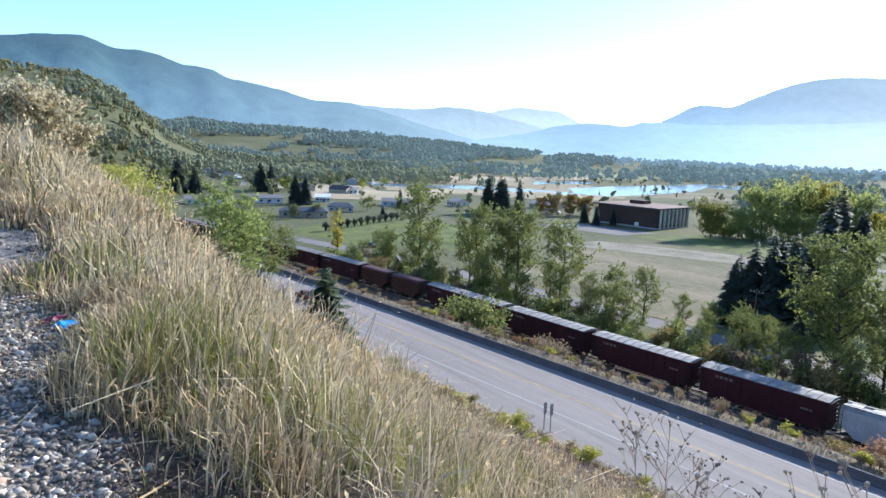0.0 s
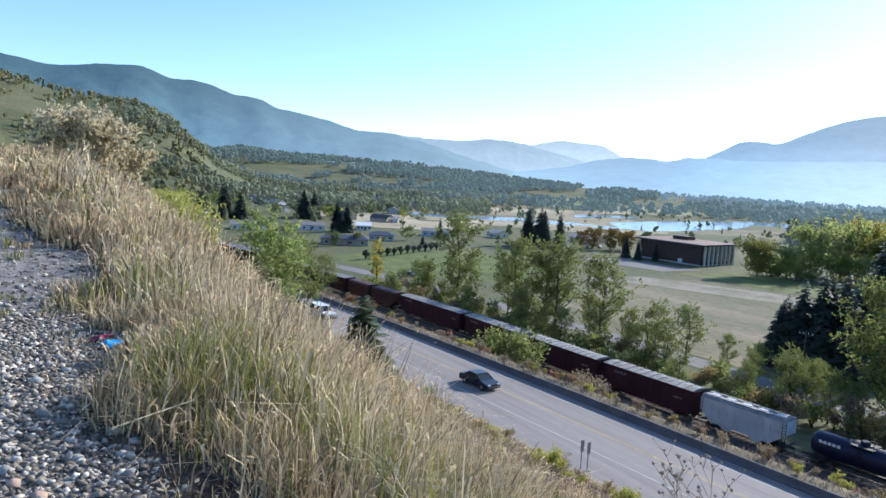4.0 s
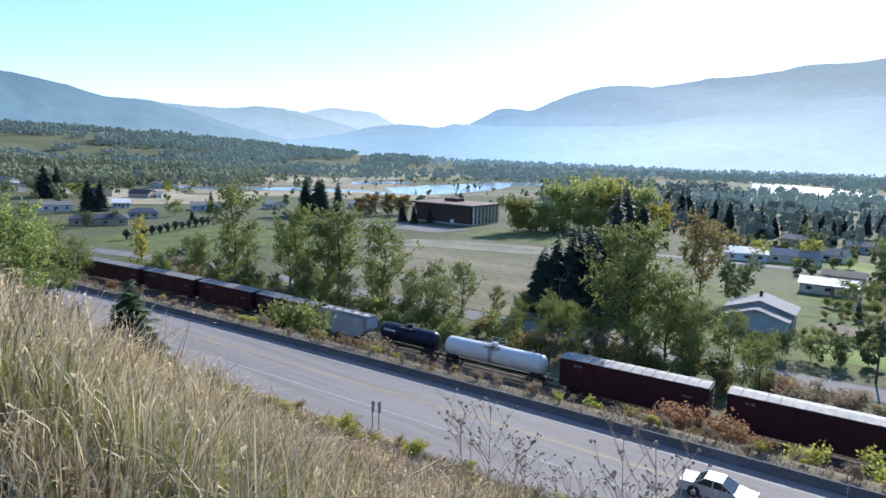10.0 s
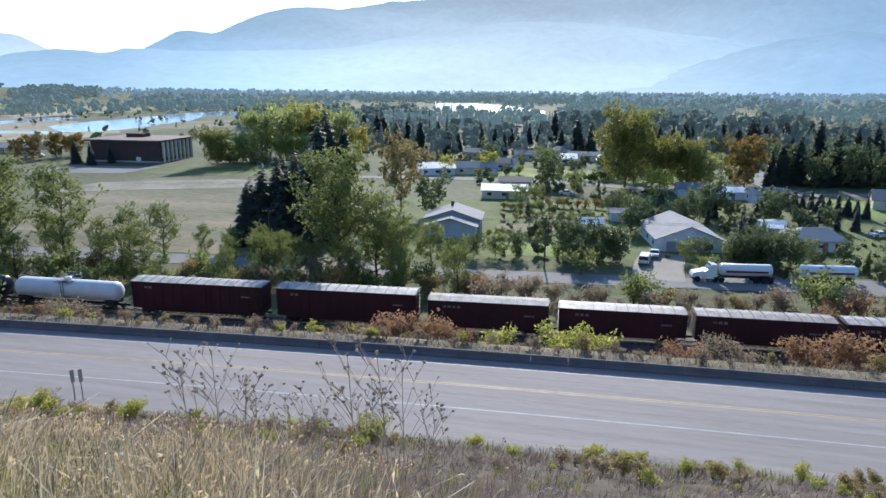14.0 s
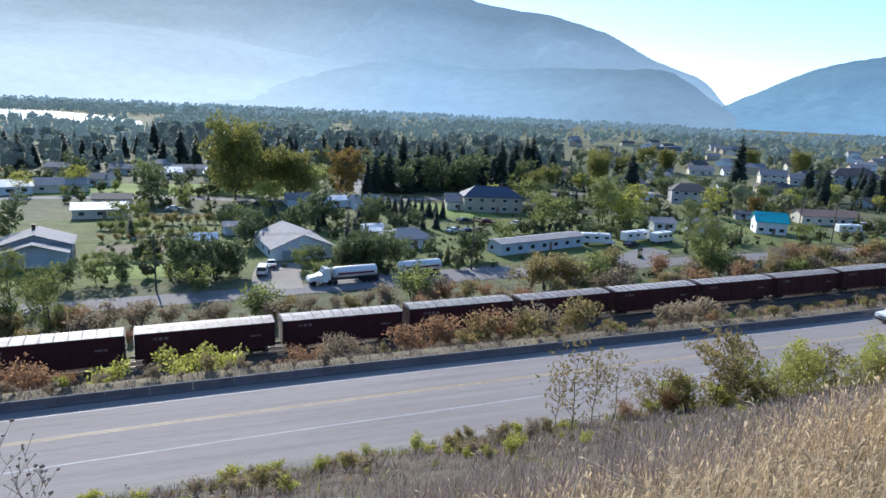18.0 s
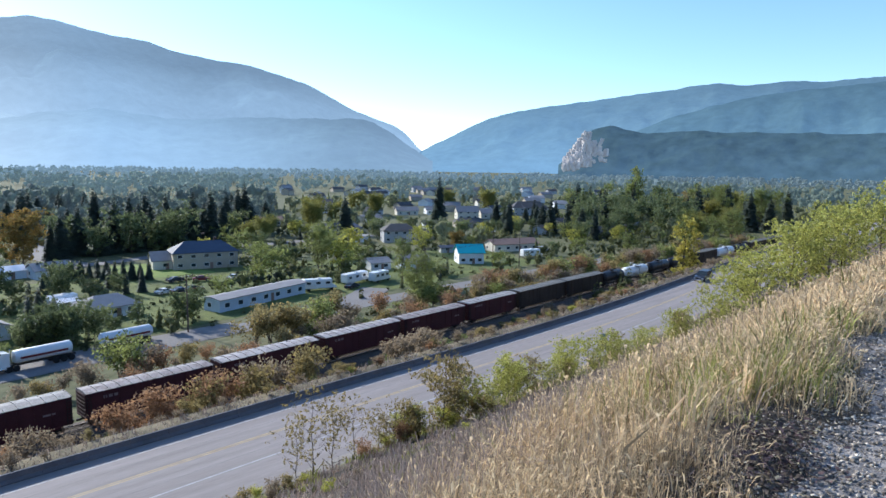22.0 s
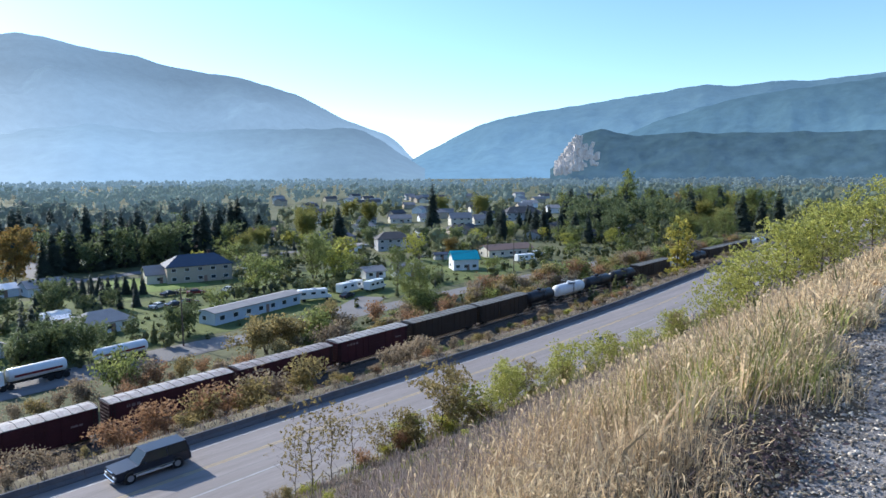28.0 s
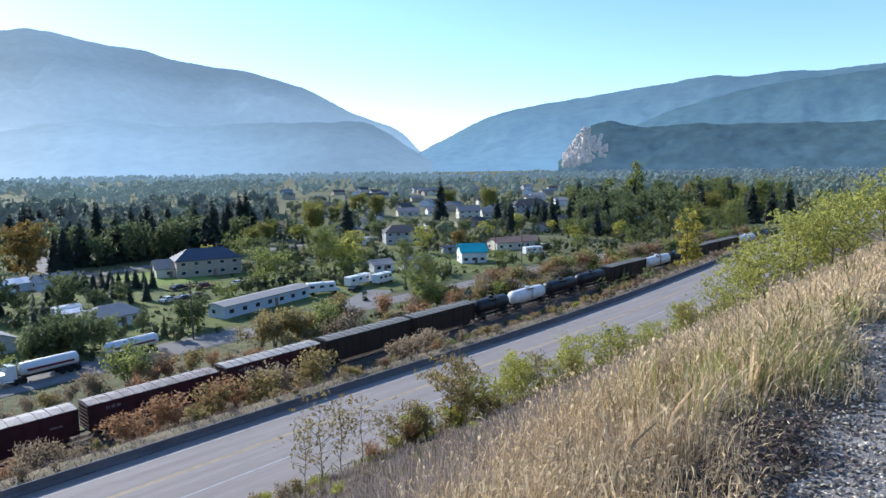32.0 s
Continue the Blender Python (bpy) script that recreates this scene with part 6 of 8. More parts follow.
def house(x, y, turn, w, d, h, rise, wall, tiles, label, hip=0.0, windows=3, chimney=False, garage=False, name="house", porch=False, storeys=1, detail=True):
    z = min(down(x + a, y + b) for a in (-w / 3, w / 3) for b in (-d / 3, d / 3))
    ob = thing(name, label, "house", m=pose(x, y, z - 0.1, 0, 0, turn))
    body = Geo()
    if hip:
        body.box(0, 0, h / 2, w, d, h)
    else:
        body.prism([(-d / 2, 0), (d / 2, 0), (d / 2, h), (0, h + rise), (-d / 2, h)], -w / 2, w / 2, axis="x")
    part("wall", body, M_wall[wall], ob)
    part("roof", roof_shell(w, d, h + 0.03, rise, hip), M_tiles[tiles], ob)
    if not detail:
        return ob
    for s in range(storeys):
        zz = 1.55 + s * 2.7
        if zz > h - 0.4:
            continue
        for side in (-1, 1):
            for k in range(windows):
                wx = -w / 2 + w * (k + 0.5) / windows
                if garage and side < 0 and s == 0 and wx > 0:
                    continue
                win = part("window", Geo().box(wx, side * (d / 2 + 0.02), zz, 1.5, 0.09, 1.15), M_trim, ob)
                part("pane", Geo().box(wx, side * (d / 2 + 0.055), zz, 1.3, 0.05, 0.95), M_pane, win)
        for side in (-1, 1):
            win = part("window", Geo().box(side * (w / 2 + 0.02), d * 0.15, zz, 0.09, 1.3, 1.1), M_trim, ob)
            part("pane", Geo().box(side * (w / 2 + 0.055), d * 0.15, zz, 0.05, 1.1, 0.9), M_pane, win)
    part("door", Geo().box(w * 0.08, -d / 2 - 0.03, 1.05, 0.95, 0.1, 2.1, 0.02), M_tiles["brown"], ob)
    if garage:
        g = part("garage_door", Geo().box(w * 0.25, -d / 2 - 0.03, 1.15, min(4.8, w * 0.42), 0.1, 2.3, 0.02), M_wall["grey"], ob)
        for k in range(4):
            part("panel", Geo().box(w * 0.25, -d / 2 - 0.09, 0.3 + k * 0.56, min(4.6, w * 0.4), 0.04, 0.48, 0.01), M_wall["grey"], g)
    if chimney:
        part("chimney", Geo().box(w * 0.2, 0.6, h + rise + 0.2, 0.7, 0.6, 1.6).box(w * 0.2, 0.6, h + rise + 1.02, 0.85, 0.75, 0.12), M_wall["brick"], ob)
    if porch:
        part("porch_roof", Geo().box(-w * 0.2, -d / 2 - 1.2, 2.5, w * 0.45, 2.4, 0.14), M_tiles[tiles], ob)
        for px in (-w * 0.4, 0.0):
            part("porch_post", Geo().box(px, -d / 2 - 2.2, 1.25, 0.14, 0.14, 2.5), M_trim, ob)
    return ob


# house with stepped gable roofs beside the line
h = house(-31, 146, 96, 9, 12.5, 3.6, 2.0, "grey", "pale", "pale house with stepped light grey gable roofs", chimney=True, windows=2)
part("wing", Geo().prism([(-5.6, 0), (5.6, 0), (5.6, 2.9), (0, 4.6), (-5.6, 2.9)], -8.5, -4.4, axis="x"), M_wall["blue"], h)
lower = roof_shell(5.0, 11.2, 2.95, 1.7, 0)
lower.v = [(x - 6.6, y, z) for x, y, z in lower.v]
part("lower_roof", lower, M_tiles["pale"], h)
house(-0.3, 153, 6, 5.2, 4.2, 2.3, 1.0, "tan", "white", "small garden shed with a white metal roof", windows=1, name="shed")
g = house(18.5, 146, 98, 17, 13, 2.8, 2.6, "white", "pale", "large bungalow with a light grey roof and garage", windows=3)
gd = part("garage_door", Geo().box(-8.56, 2.0, 1.2, 0.1, 5.0, 2.3, 0.02), M_wall["grey"], g)
for k in range(4):
    part("panel", Geo().box(-8.63, 2.0, 0.35 + k * 0.56, 0.04, 4.8, 0.48, 0.01), M_wall["grey"], gd)
house(45.5, 148, 8, 10, 8, 2.6, 1.8, "white", "pale", "small white bungalow with a pale hipped roof", hip=3.0)
mobile = house(76.5, 139.5, 15, 27, 5.2, 2.9, 0.5, "blue", "pale", "long pale blue mobile home with a low roof", windows=7, name="mobile_home")
house(90, 198, -14, 19, 10, 5.4, 2.8, "tan", "slate", "two-storey tan house with a slate-blue hipped roof", hip=4.5, storeys=2, chimney=True, windows=5)
house(79.5, 203, -14, 7, 9, 3.0, 2.2, "cream", "grey", "cream garage wing with a grey gable roof", windows=1, name="garage")
house(162, 151, -34, 8.5, 8.0, 4.0, 2.3, "white", "teal", "white house with a bright teal metal roof", windows=3)
house(174, 174, -30, 5, 3, 2.2, 0.6, "grey", "slate", "low shed with a faded blue roof", windows=1, name="shed")
house(199, 163, -18, 20, 8.5, 3.0, 1.6, "cream", "brown", "long cream bungalow with a brown-pink roof", windows=5)
house(182, 211, -30, 14, 10, 5.2, 2.4, "grey", "dark", "two-storey grey house with a dark hipped roof", hip=4, storeys=2, windows=4)
house(196, 214, -30, 12, 8, 2.6, 1.6, "tan", "dark", "tan bungalow with a dark roof", hip=3, windows=3)
house(168, 222, -30, 9, 7, 2.6, 0.5, "white", "pale", "white flat-roofed village garage", windows=1, name="garage")
house(138, 153, -30, 9, 8, 2.9, 1.8, "blue", "grey", "pale blue bungalow with a grey roof", windows=2)
house(129, 160, -10, 7, 6, 2.5, 1.2, "white", "pale", "small white cottage with a pale roof", windows=2)
house(182, 256, -25, 22, 9, 2.8, 1.6, "grey", "slate", "long bungalow with a slate-blue roof", hip=3, windows=5)
house(172, 306, -20, 18, 9, 3, 1.6, "cream", "brown", "cream bungalow with a brown roof", windows=4)
house(290, 273, -35, 13, 10, 4.8, 3.0, "cream", "grey", "two-storey cream house with grey gables", storeys=2, windows=3)
house(305, 269, -35, 10, 9, 3.4, 2.6, "cream", "grey", "cream house with a steep grey roof", windows=2)
house(349, 272, -35, 24, 13, 5.4, 3.6, "grey", "dark", "large grey house with dark steep roofs", hip=5, storeys=2, chimney=True, windows=6)
house(281, 318, -30, 14, 9, 3, 2.2, "cream", "grey", "cream bungalow with a grey roof", windows=3)
house(300, 312, -30, 12, 9, 3, 2.2, "white", "grey", "white bungalow with a grey gable roof", windows=3)
house(262, 330, -30, 13, 9, 3, 2.0, "grey", "grey", "grey bungalow with a grey roof", windows=3)
house(253, 236, -32, 16, 9, 3, 2.0, "tan", "dark", "tan bungalow with a dark roof", hip=3, windows=4)
house(231, 240, -32, 12, 8, 2.8, 1.6, "white", "dark", "white bungalow with a dark roof", windows=3)
house(39.5, 210, 10, 8, 6, 2.4, 1.0, "white", "white", "greenhouse shed with a glaring white metal roof", windows=1, name="shed")
house(49, 206, 5, 9, 7, 2.6, 1.6, "white", "pale", "pale garage with a light roof", windows=1, name="garage")
house(29, 213, 5, 8, 6, 2.6, 1.3, "blue", "grey", "small blue-grey garden shed", windows=1, name="shed")
house(8, 168, 5, 7, 5, 2.5, 0.7, "blue", "pale", "pale blue garden shed with a flat roof", windows=1, name="shed")
house(40, 158, 5, 4.5, 3, 2.3, 0.4, "white", "white", "small white wooden garden cabin", windows=1, name="cabin")
house(-26, 195, 5, 13, 7, 2.7, 1.3, "cream", "white", "bungalow with a white metal porch roof", windows=3)
house(-25, 214, 0, 10, 6, 2.6, 1.2, "grey", "dark", "grey bungalow with a dark roof", windows=3)
for i, (x, y, w, wall, tiles) in enumerate(((-58, 240, 13, "white", "white"), (-44, 246, 16, "cream", "pale"), (-36, 262, 12, "white", "grey"), (-28, 297, 14, "grey", "grey"), (-13, 286, 10, "white", "white"), (-4, 300, 15, "cream", "grey"), (6, 282, 9, "white", "white"), (-20, 318, 14, "grey", "pale"), (10, 312, 12, "tan", "grey"), (-52, 300, 12, "tan", "grey"), (66, 404, 20, "white", "white"), (118, 262, 14, "tan", "brown"), (110, 300, 13, "grey", "dark"), (120, 330, 14, "cream", "brown"), (228, 290, 13, "cream", "grey"), (240, 360, 13, "white", "grey"),
                                            (300, 212, 13, "tan", "dark"), (255, 190, 11, "grey", "dark"), (268, 168, 12, "tan", "dark"), (310, 170, 10, "white", "pale"))):
    house(x, y, rng.uniform(-20, 20), w, 8, 2.8, rng.uniform(1.2, 1.9), wall, tiles, {"white": "white village bungalow with a bright metal roof", "pale": "village bungalow with a pale roof", "grey": "village bungalow with a grey roof", "dark": "village bungalow with a dark roof", "brown": "village bungalow with a brown roof"}[tiles], windows=3)
for x, y, w, wall, tiles, t in ((-344, 95, 17, "white", "grey", 74), (-344, 128, 17.5, "white", "grey", 70), (-275, 120, 21, "tan", "slate", 64), (-292, 147, 12, "grey", "slate", 62), (-345, 162, 8, "white", "white", 65), (-311, 190, 15, "blue", "grey", 60), (-272, 268, 18, "tan", "pale", 15), (-418, 88, 16, "grey", "pale", 78), (-395, 205, 11, "white", "pale", 60), (-300, 225, 9, "cream", "pale", 0)):
    house(x, y, t, w, 9, 2.9, 1.5, wall, tiles, "low farmhouse with a %s roof among trees" % {"grey": "grey", "slate": "slate-blue", "white": "white metal", "pale": "pale"}[tiles], windows=4, hip=3.0 if tiles == "slate" else 0.0)
for a, d in FAR_HOUSES:
    x, y = at_az(a, d)
    wall, tiles = rng.choice((("grey", "grey"), ("tan", "grey"), ("cream", "dark"), ("grey", "dark"), ("white", "pale"), ("tan", "dark")))
    house(x, y, rng.uniform(-40, 40), rng.uniform(10, 15), 8.5, rng.uniform(3, 5), 2.2, wall, tiles, "distant village house with a %s roof" % {"pale": "pale", "grey": "grey", "dark": "dark", "white": "white"}[tiles], detail=False)


def school():
    """A dark brick hall with a flat overhanging roof and pale piers along one side."""
    ob = thing("school_building", "large dark brick building with a flat overhanging roof", "school", m=pose(-196.5, 256, down(-196, 256), 0, 0, 3))
    w, d, h = 32.5, 24, 8.9
    part("wall", Geo().box(0, 0, h / 2, w, d, h), M_wall["brick"], ob)
    part("roof", Geo().box(0, 0, h + 0.35, w + 3.4, d + 3.4, 0.7, 0.08), M_tiles["tan"], ob)
    part("roof_top", Geo().box(0, 0, h + 0.72, w + 2.6, d + 2.6, 0.06), M_tiles["brown"], ob)
    part("plant_room", Geo().box(-4, 4, h + 1.5, 8, 6, 1.6, 0.05), M_wall["brick"], ob)
    for k in range(8):
        y = -d / 2 + 1.2 + k * (d - 2.4) / 7
        part("pier", Geo().box(w / 2 + 1.2, y, h / 2, 0.7, 0.7, h, 0.05), M_wall["cream"], ob)
    for k in range(7):
        y = -d / 2 + 2.9 + k * (d - 2.4) / 7
        win = part("window", Geo().box(w / 2 + 0.03, y, 5.2, 0.1, 2.4, 6.2), M_trim, ob)
        part("pane", Geo().box(w / 2 + 0.07, y, 5.2, 0.08, 2.1, 5.8), M_pane, win)
    part("fascia", Geo().box(0, -d / 2 - 1.72, h + 0.3, w + 3.5, 0.08, 0.55).box(w / 2 + 1.72, 0, h + 0.3, 0.08, d + 3.5, 0.55), M_tiles["dark"], ob)
    part("plinth", Geo().box(0, 0, 0.35, w + 0.3, d + 0.3, 0.7), M_wall["grey"], ob)
    part("door", Geo().box(6, -d / 2 - 0.05, 1.2, 2.2, 0.12, 2.4, 0.02), M_trim, ob)


school()


def flat_patch(name, pts, lift, material, label, category):
    """A level patch of ground with a given outline."""
    bm = bmesh.new()
    c = Vector((sum(p[0] for p in pts) / len(pts), sum(p[1] for p in pts) / len(pts)))
    edge = []
    for i, p in enumerate(pts):
        q = pts[(i + 1) % len(pts)]
        n = max(2, int(math.hypot(q[0] - p[0], q[1] - p[1]) / 4))
        for k in range(n):
            u = k / n
            x, y = p[0] + (q[0] - p[0]) * u, p[1] + (q[1] - p[1]) * u
            o = Vector((x - c.x, y - c.y))
            o *= 1 + 0.02 * math.sin(x * 0.7) + 0.015 * math.sin(y * 1.1 + 2)
            edge.append((c.x + o.x, c.y + o.y))
    rings = 7
    vs = []
    for j in range(rings):
        u = (j + 1) / rings
        vs.append([bm.verts.new((c.x + (x - c.x) * u, c.y + (y - c.y) * u, down(c.x + (x - c.x) * u, c.y + (y - c.y) * u) + lift)) for x, y in edge])
    m = bm.verts.new((c.x, c.y, down(c.x, c.y) + lift))
    n = len(edge)
    for i in range(n):
        bm.faces.new((m, vs[0][i], vs[0][(i + 1) % n]))
        for j in range(rings - 1):
            bm.faces.new((vs[j][i], vs[j + 1][i], vs[j + 1][(i + 1) % n], vs[j][(i + 1) % n]))
    me = bpy.data.meshes.new(name)
    bmesh.ops.recalc_face_normals(bm, faces=bm.faces[:])
    bm.to_mesh(me)
    bm.free()
    me.materials.append(material)
    return tagged(new(name, me), label, category, kind="structure")


def lane(name, pts, width, lift, material, label):
    """A village road along a bent line."""
    ps = [Vector((*p, 0)) for p in pts]
    fine = []
    for i in range(len(ps) - 1):
        a, b = ps[max(0, i - 1)], ps[min(len(ps) - 1, i + 2)]
        for k in range(10):
            u = k / 10
            h1, h2 = (ps[i + 1] - a) / 2, (b - ps[i]) / 2
            fine.append((1 + 2 * u) * (1 - u) ** 2 * ps[i] + u * (1 - u) ** 2 * h1 + u * u * (3 - 2 * u) * ps[i + 1] + u * u * (u - 1) * h2)
    fine.append(ps[-1])
    v = []
    for i, p in enumerate(fine):
        t = (fine[min(i + 1, len(fine) - 1)] - fine[max(i - 1, 0)]).normalized()
        s = Vector((-t.y, t.x, 0)) * width / 2
        for o in (-1, -0.33, 0.33, 1):
            q = p + s * o
            v.append((q.x, q.y, down(q.x, q.y) + lift))
    i = (np.arange(len(fine) - 1)[:, None] * 4 + np.arange(3)[None]).ravel()
    return tagged(new(name, raw_mesh(name, v, np.stack([i, i + 1, i + 5, i + 4], 1), material, True)), label, "road", kind="structure")


M_lane = mat("village_asphalt", (0.2, 0.19, 0.185), 0.9, vary=0.15, scale=0.1, fine=3, bump=0.2)
lane("village_road", [(-420, 20), (-330, 50), (-276, 69), (-179, 97), (-110, 106), (-50, 109), (-8, 112), (45, 117), (94, 121), (147, 123), (220, 124), (330, 118)], 6.5, 0.07, M_lane, "grey village street beside the railway")
lane("village_road", [(-110, 215), (-62, 228), (-16, 231), (24, 221), (60, 222), (78, 226), (110, 236), (170, 236), (215, 228)], 6.0, 0.09, M_lane, "pale village street between gardens")
lane("village_road", [(62, 222), (58, 250), (70, 290), (75, 330)], 8.0, 0.11, M_lane, "pale village street bending away")
lane("driveway", [(12, 115), (13, 126), (15, 135)], 9, 0.1, M_dirt, "pale concrete driveway to a garage")
lane("driveway", [(86, 121), (97, 127), (108, 134)], 8, 0.1, M_lane, "grey gravel driveway")
flat_patch("truck_yard", [(14, 111), (62, 116), (62, 124), (40, 123), (20, 121)], 0.12, M_lane, "grey gravel truck yard", "yard")
flat_patch("sports_field", [(-165, 182), (-128, 113), (-105, 108), (-72, 113), (-62, 130), (-88, 196), (-112, 212), (-150, 205)], 0.06, M_field, "worn playing field of dry green grass", "field")
flat_patch("dirt_strip", [(-168, 165), (-165, 190), (-120, 207), (-92, 196), (-110, 190), (-145, 178)], 0.1, mat("worn_turf", (0.13, 0.125, 0.07), 0.95, scale=0.09, fine=1.5, bump=0.3, color2=(0.34, 0.3, 0.25)), "bare pale dirt at the edge of the field", "ground patch")
flat_patch("lawn", [(-232, 92), (-190, 102), (-165, 130), (-178, 170), (-222, 176), (-262, 140)], 0.05, M_lawn, "mown green lawn beside the village street", "lawn")
flat_patch("lawn", [(-168, 214), (-95, 212), (-88, 246), (-160, 246)], 0.07, M_lawn, "mown green lawn before the school", "lawn")
flat_patch("car_park", [(-215, 205), (-172, 212), (-170, 232), (-212, 230)], 0.1, M_lane, "grey car park beside the school", "car park")
flat_patch("lawn", [(-60, 118), (20, 124), (80, 128), (180, 134), (200, 180), (120, 188), (20, 200), (-50, 186)], 0.04, M_lawn, "village gardens of green lawn", "lawn")
flat_patch("lawn", [(-60, 236), (30, 234), (34, 262), (-50, 268)], 0.05, M_lawn_lit, "bright green meadow behind the street", "lawn")
flat_patch("lawn", [(62, 186), (88, 184), (84, 214), (66, 216)], 0.06, M_lawn_lit, "bright green lawn with sunlight put into its colour", "lawn")
flat_patch("vegetable_plot", [(-22, 146), (-6, 147), (-6, 158), (-22, 156)], 0.09, mat("tilled_soil", (0.12, 0.1, 0.06), 0.95, scale=0.4, fine=3, bump=0.5, color2=(0.25, 0.21, 0.13)), "tilled vegetable garden with dry stalks", "garden bed")
flat_patch("vegetable_plot", [(-16, 163), (2, 164), (2, 166), (-16, 165.5)], 0.09, M_dirt, "bare strip of garden soil between hedges", "garden bed")
flat_patch("lawn", [(-18, 126), (-4, 127), (-3, 138), (-20, 137)], 0.08, M_lawn_lit, "bright mown lawn before the vegetable garden", "lawn")
flat_patch("dry_field", [(-640, 330), (-420, 250), (-300, 330), (-330, 420), (-480, 520), (-760, 560)], 0.05, mat("straw_field", (0.24, 0.2, 0.12), 0.95, scale=0.02, fine=0.5, bump=0.2, color2=(0.36, 0.31, 0.21)), "pale straw-coloured field", "field")
flat_patch("meadow", [(-1000, 620), (-700, 560), (-520, 640), (-560, 800), (-900, 860)], 0.06, mat("far_meadow", (0.16, 0.2, 0.08), 0.95, scale=0.01, fine=0.3, bump=0.2, color2=(0.3, 0.27, 0.16)), "green and straw meadow across the valley", "field")
for _pts in ([(-414, 431), (-435, 507), (-441, 621), (-445, 687), (-391, 607), (-357, 535), (-336, 438), (-338, 395), (-357, 384)],
             [(-504, 275), (-472, 295), (-459, 358), (-406, 383), (-362, 392), (-343, 370), (-379, 358), (-420, 328), (-446, 279), (-476, 260)],
             [(-509, 479), (-516, 536), (-494, 557), (-468, 528), (-479, 498), (-474, 447)],
             [(-445, 687), (-422, 717), (-351, 667), (-304, 611), (-292, 578), (-324, 607), (-378, 643), (-398, 617)],
             [(-298, 1223), (-209, 1160), (-130, 1046), (-64, 856), (-56, 672), (-79, 734), (-151, 803), (-193, 796)],
             [(-280, 690), (-246, 728), (-206, 848), (-190, 780), (-224, 663), (-260, 641)],
             [(92, 677), (112, 639), (124, 528), (114, 455), (98, 480), (82, 604)],
             [(262, 499), (271, 471), (227, 395), (213, 407)]):
    flat_patch("river", _pts, 0.14, M_water, "broad pale river glinting in the sun", "river")
flat_patch("river_bank", [(-560, 320), (-430, 430), (-330, 540), (-230, 630), (-120, 700), (-60, 640), (-140, 560), (-260, 470), (-380, 360), (-470, 300)], 0.05, M_field, "dry grassy river flat", "field")

def az_patch(name, corners, lift, material, label):
    return flat_patch(name, [at_az(a, d) for a, d in corners], lift, material, label, "field")


M_straw_field = mat("stubble_field", (0.3, 0.25, 0.16), 0.95, scale=0.02, fine=0.8, bump=0.2, color2=(0.5, 0.43, 0.3))
az_patch("stubble_field", [(64, 640), (52, 660), (41, 820), (41, 900), (52, 760), (64, 700)], 0.16, M_straw_field, "pale stubble field on the river flats")
az_patch("stubble_field", [(58, 470), (46, 500), (44, 540), (58, 500)], 0.18, M_straw_field, "pale dry grass strip beside the river")
az_patch("stubble_field", [(66, 400), (56, 400), (54, 470), (66, 480)], 0.22, M_straw_field, "pale stubble field behind the farmhouses")
az_patch("stubble_field", [(70, 480), (60, 470), (61, 520), (70, 540)], 0.2, M_straw_field, "pale dry field behind the houses")

# ---- vehicles ----
def car_mat(name, c, rough=0.3):
    return mat(name, c, rough, vary=0.06, scale=1.0, fine=12, bump=0.02, spec=0.5)


M_red = car_mat("dark_red_car_paint", (0.14, 0.01, 0.018))
M_silver = car_mat("silver_car_paint", (0.6, 0.6, 0.58))
M_carwhite = car_mat("white_car_paint", (0.75, 0.75, 0.73))
M_dark = car_mat("dark_navy_car_paint", (0.02, 0.025, 0.04))
M_tyre = mat("tyre_rubber", (0.02, 0.02, 0.02), 0.85, vary=0.2, fine=30)
M_rim = mat("wheel_rim", (0.5, 0.5, 0.5), 0.35, metal=0.8, vary=0.1)
M_glass = mat("car_glass", (0.03, 0.04, 0.045), 0.06, vary=0.05, bump=0, spec=0.45)
M_lampglass = mat("headlamp_glass", (0.75, 0.75, 0.72), 0.15, vary=0.05, bump=0, spec=0.6)
M_tail = mat("tail_lamp", (0.4, 0.02, 0.02), 0.2, vary=0.05, bump=0)
M_bumper = mat("dark_trim", (0.05, 0.05, 0.05), 0.6, vary=0.1)
M_chrome = mat("chrome", (0.6, 0.6, 0.6), 0.2, metal=1.0, vary=0.05, bump=0)


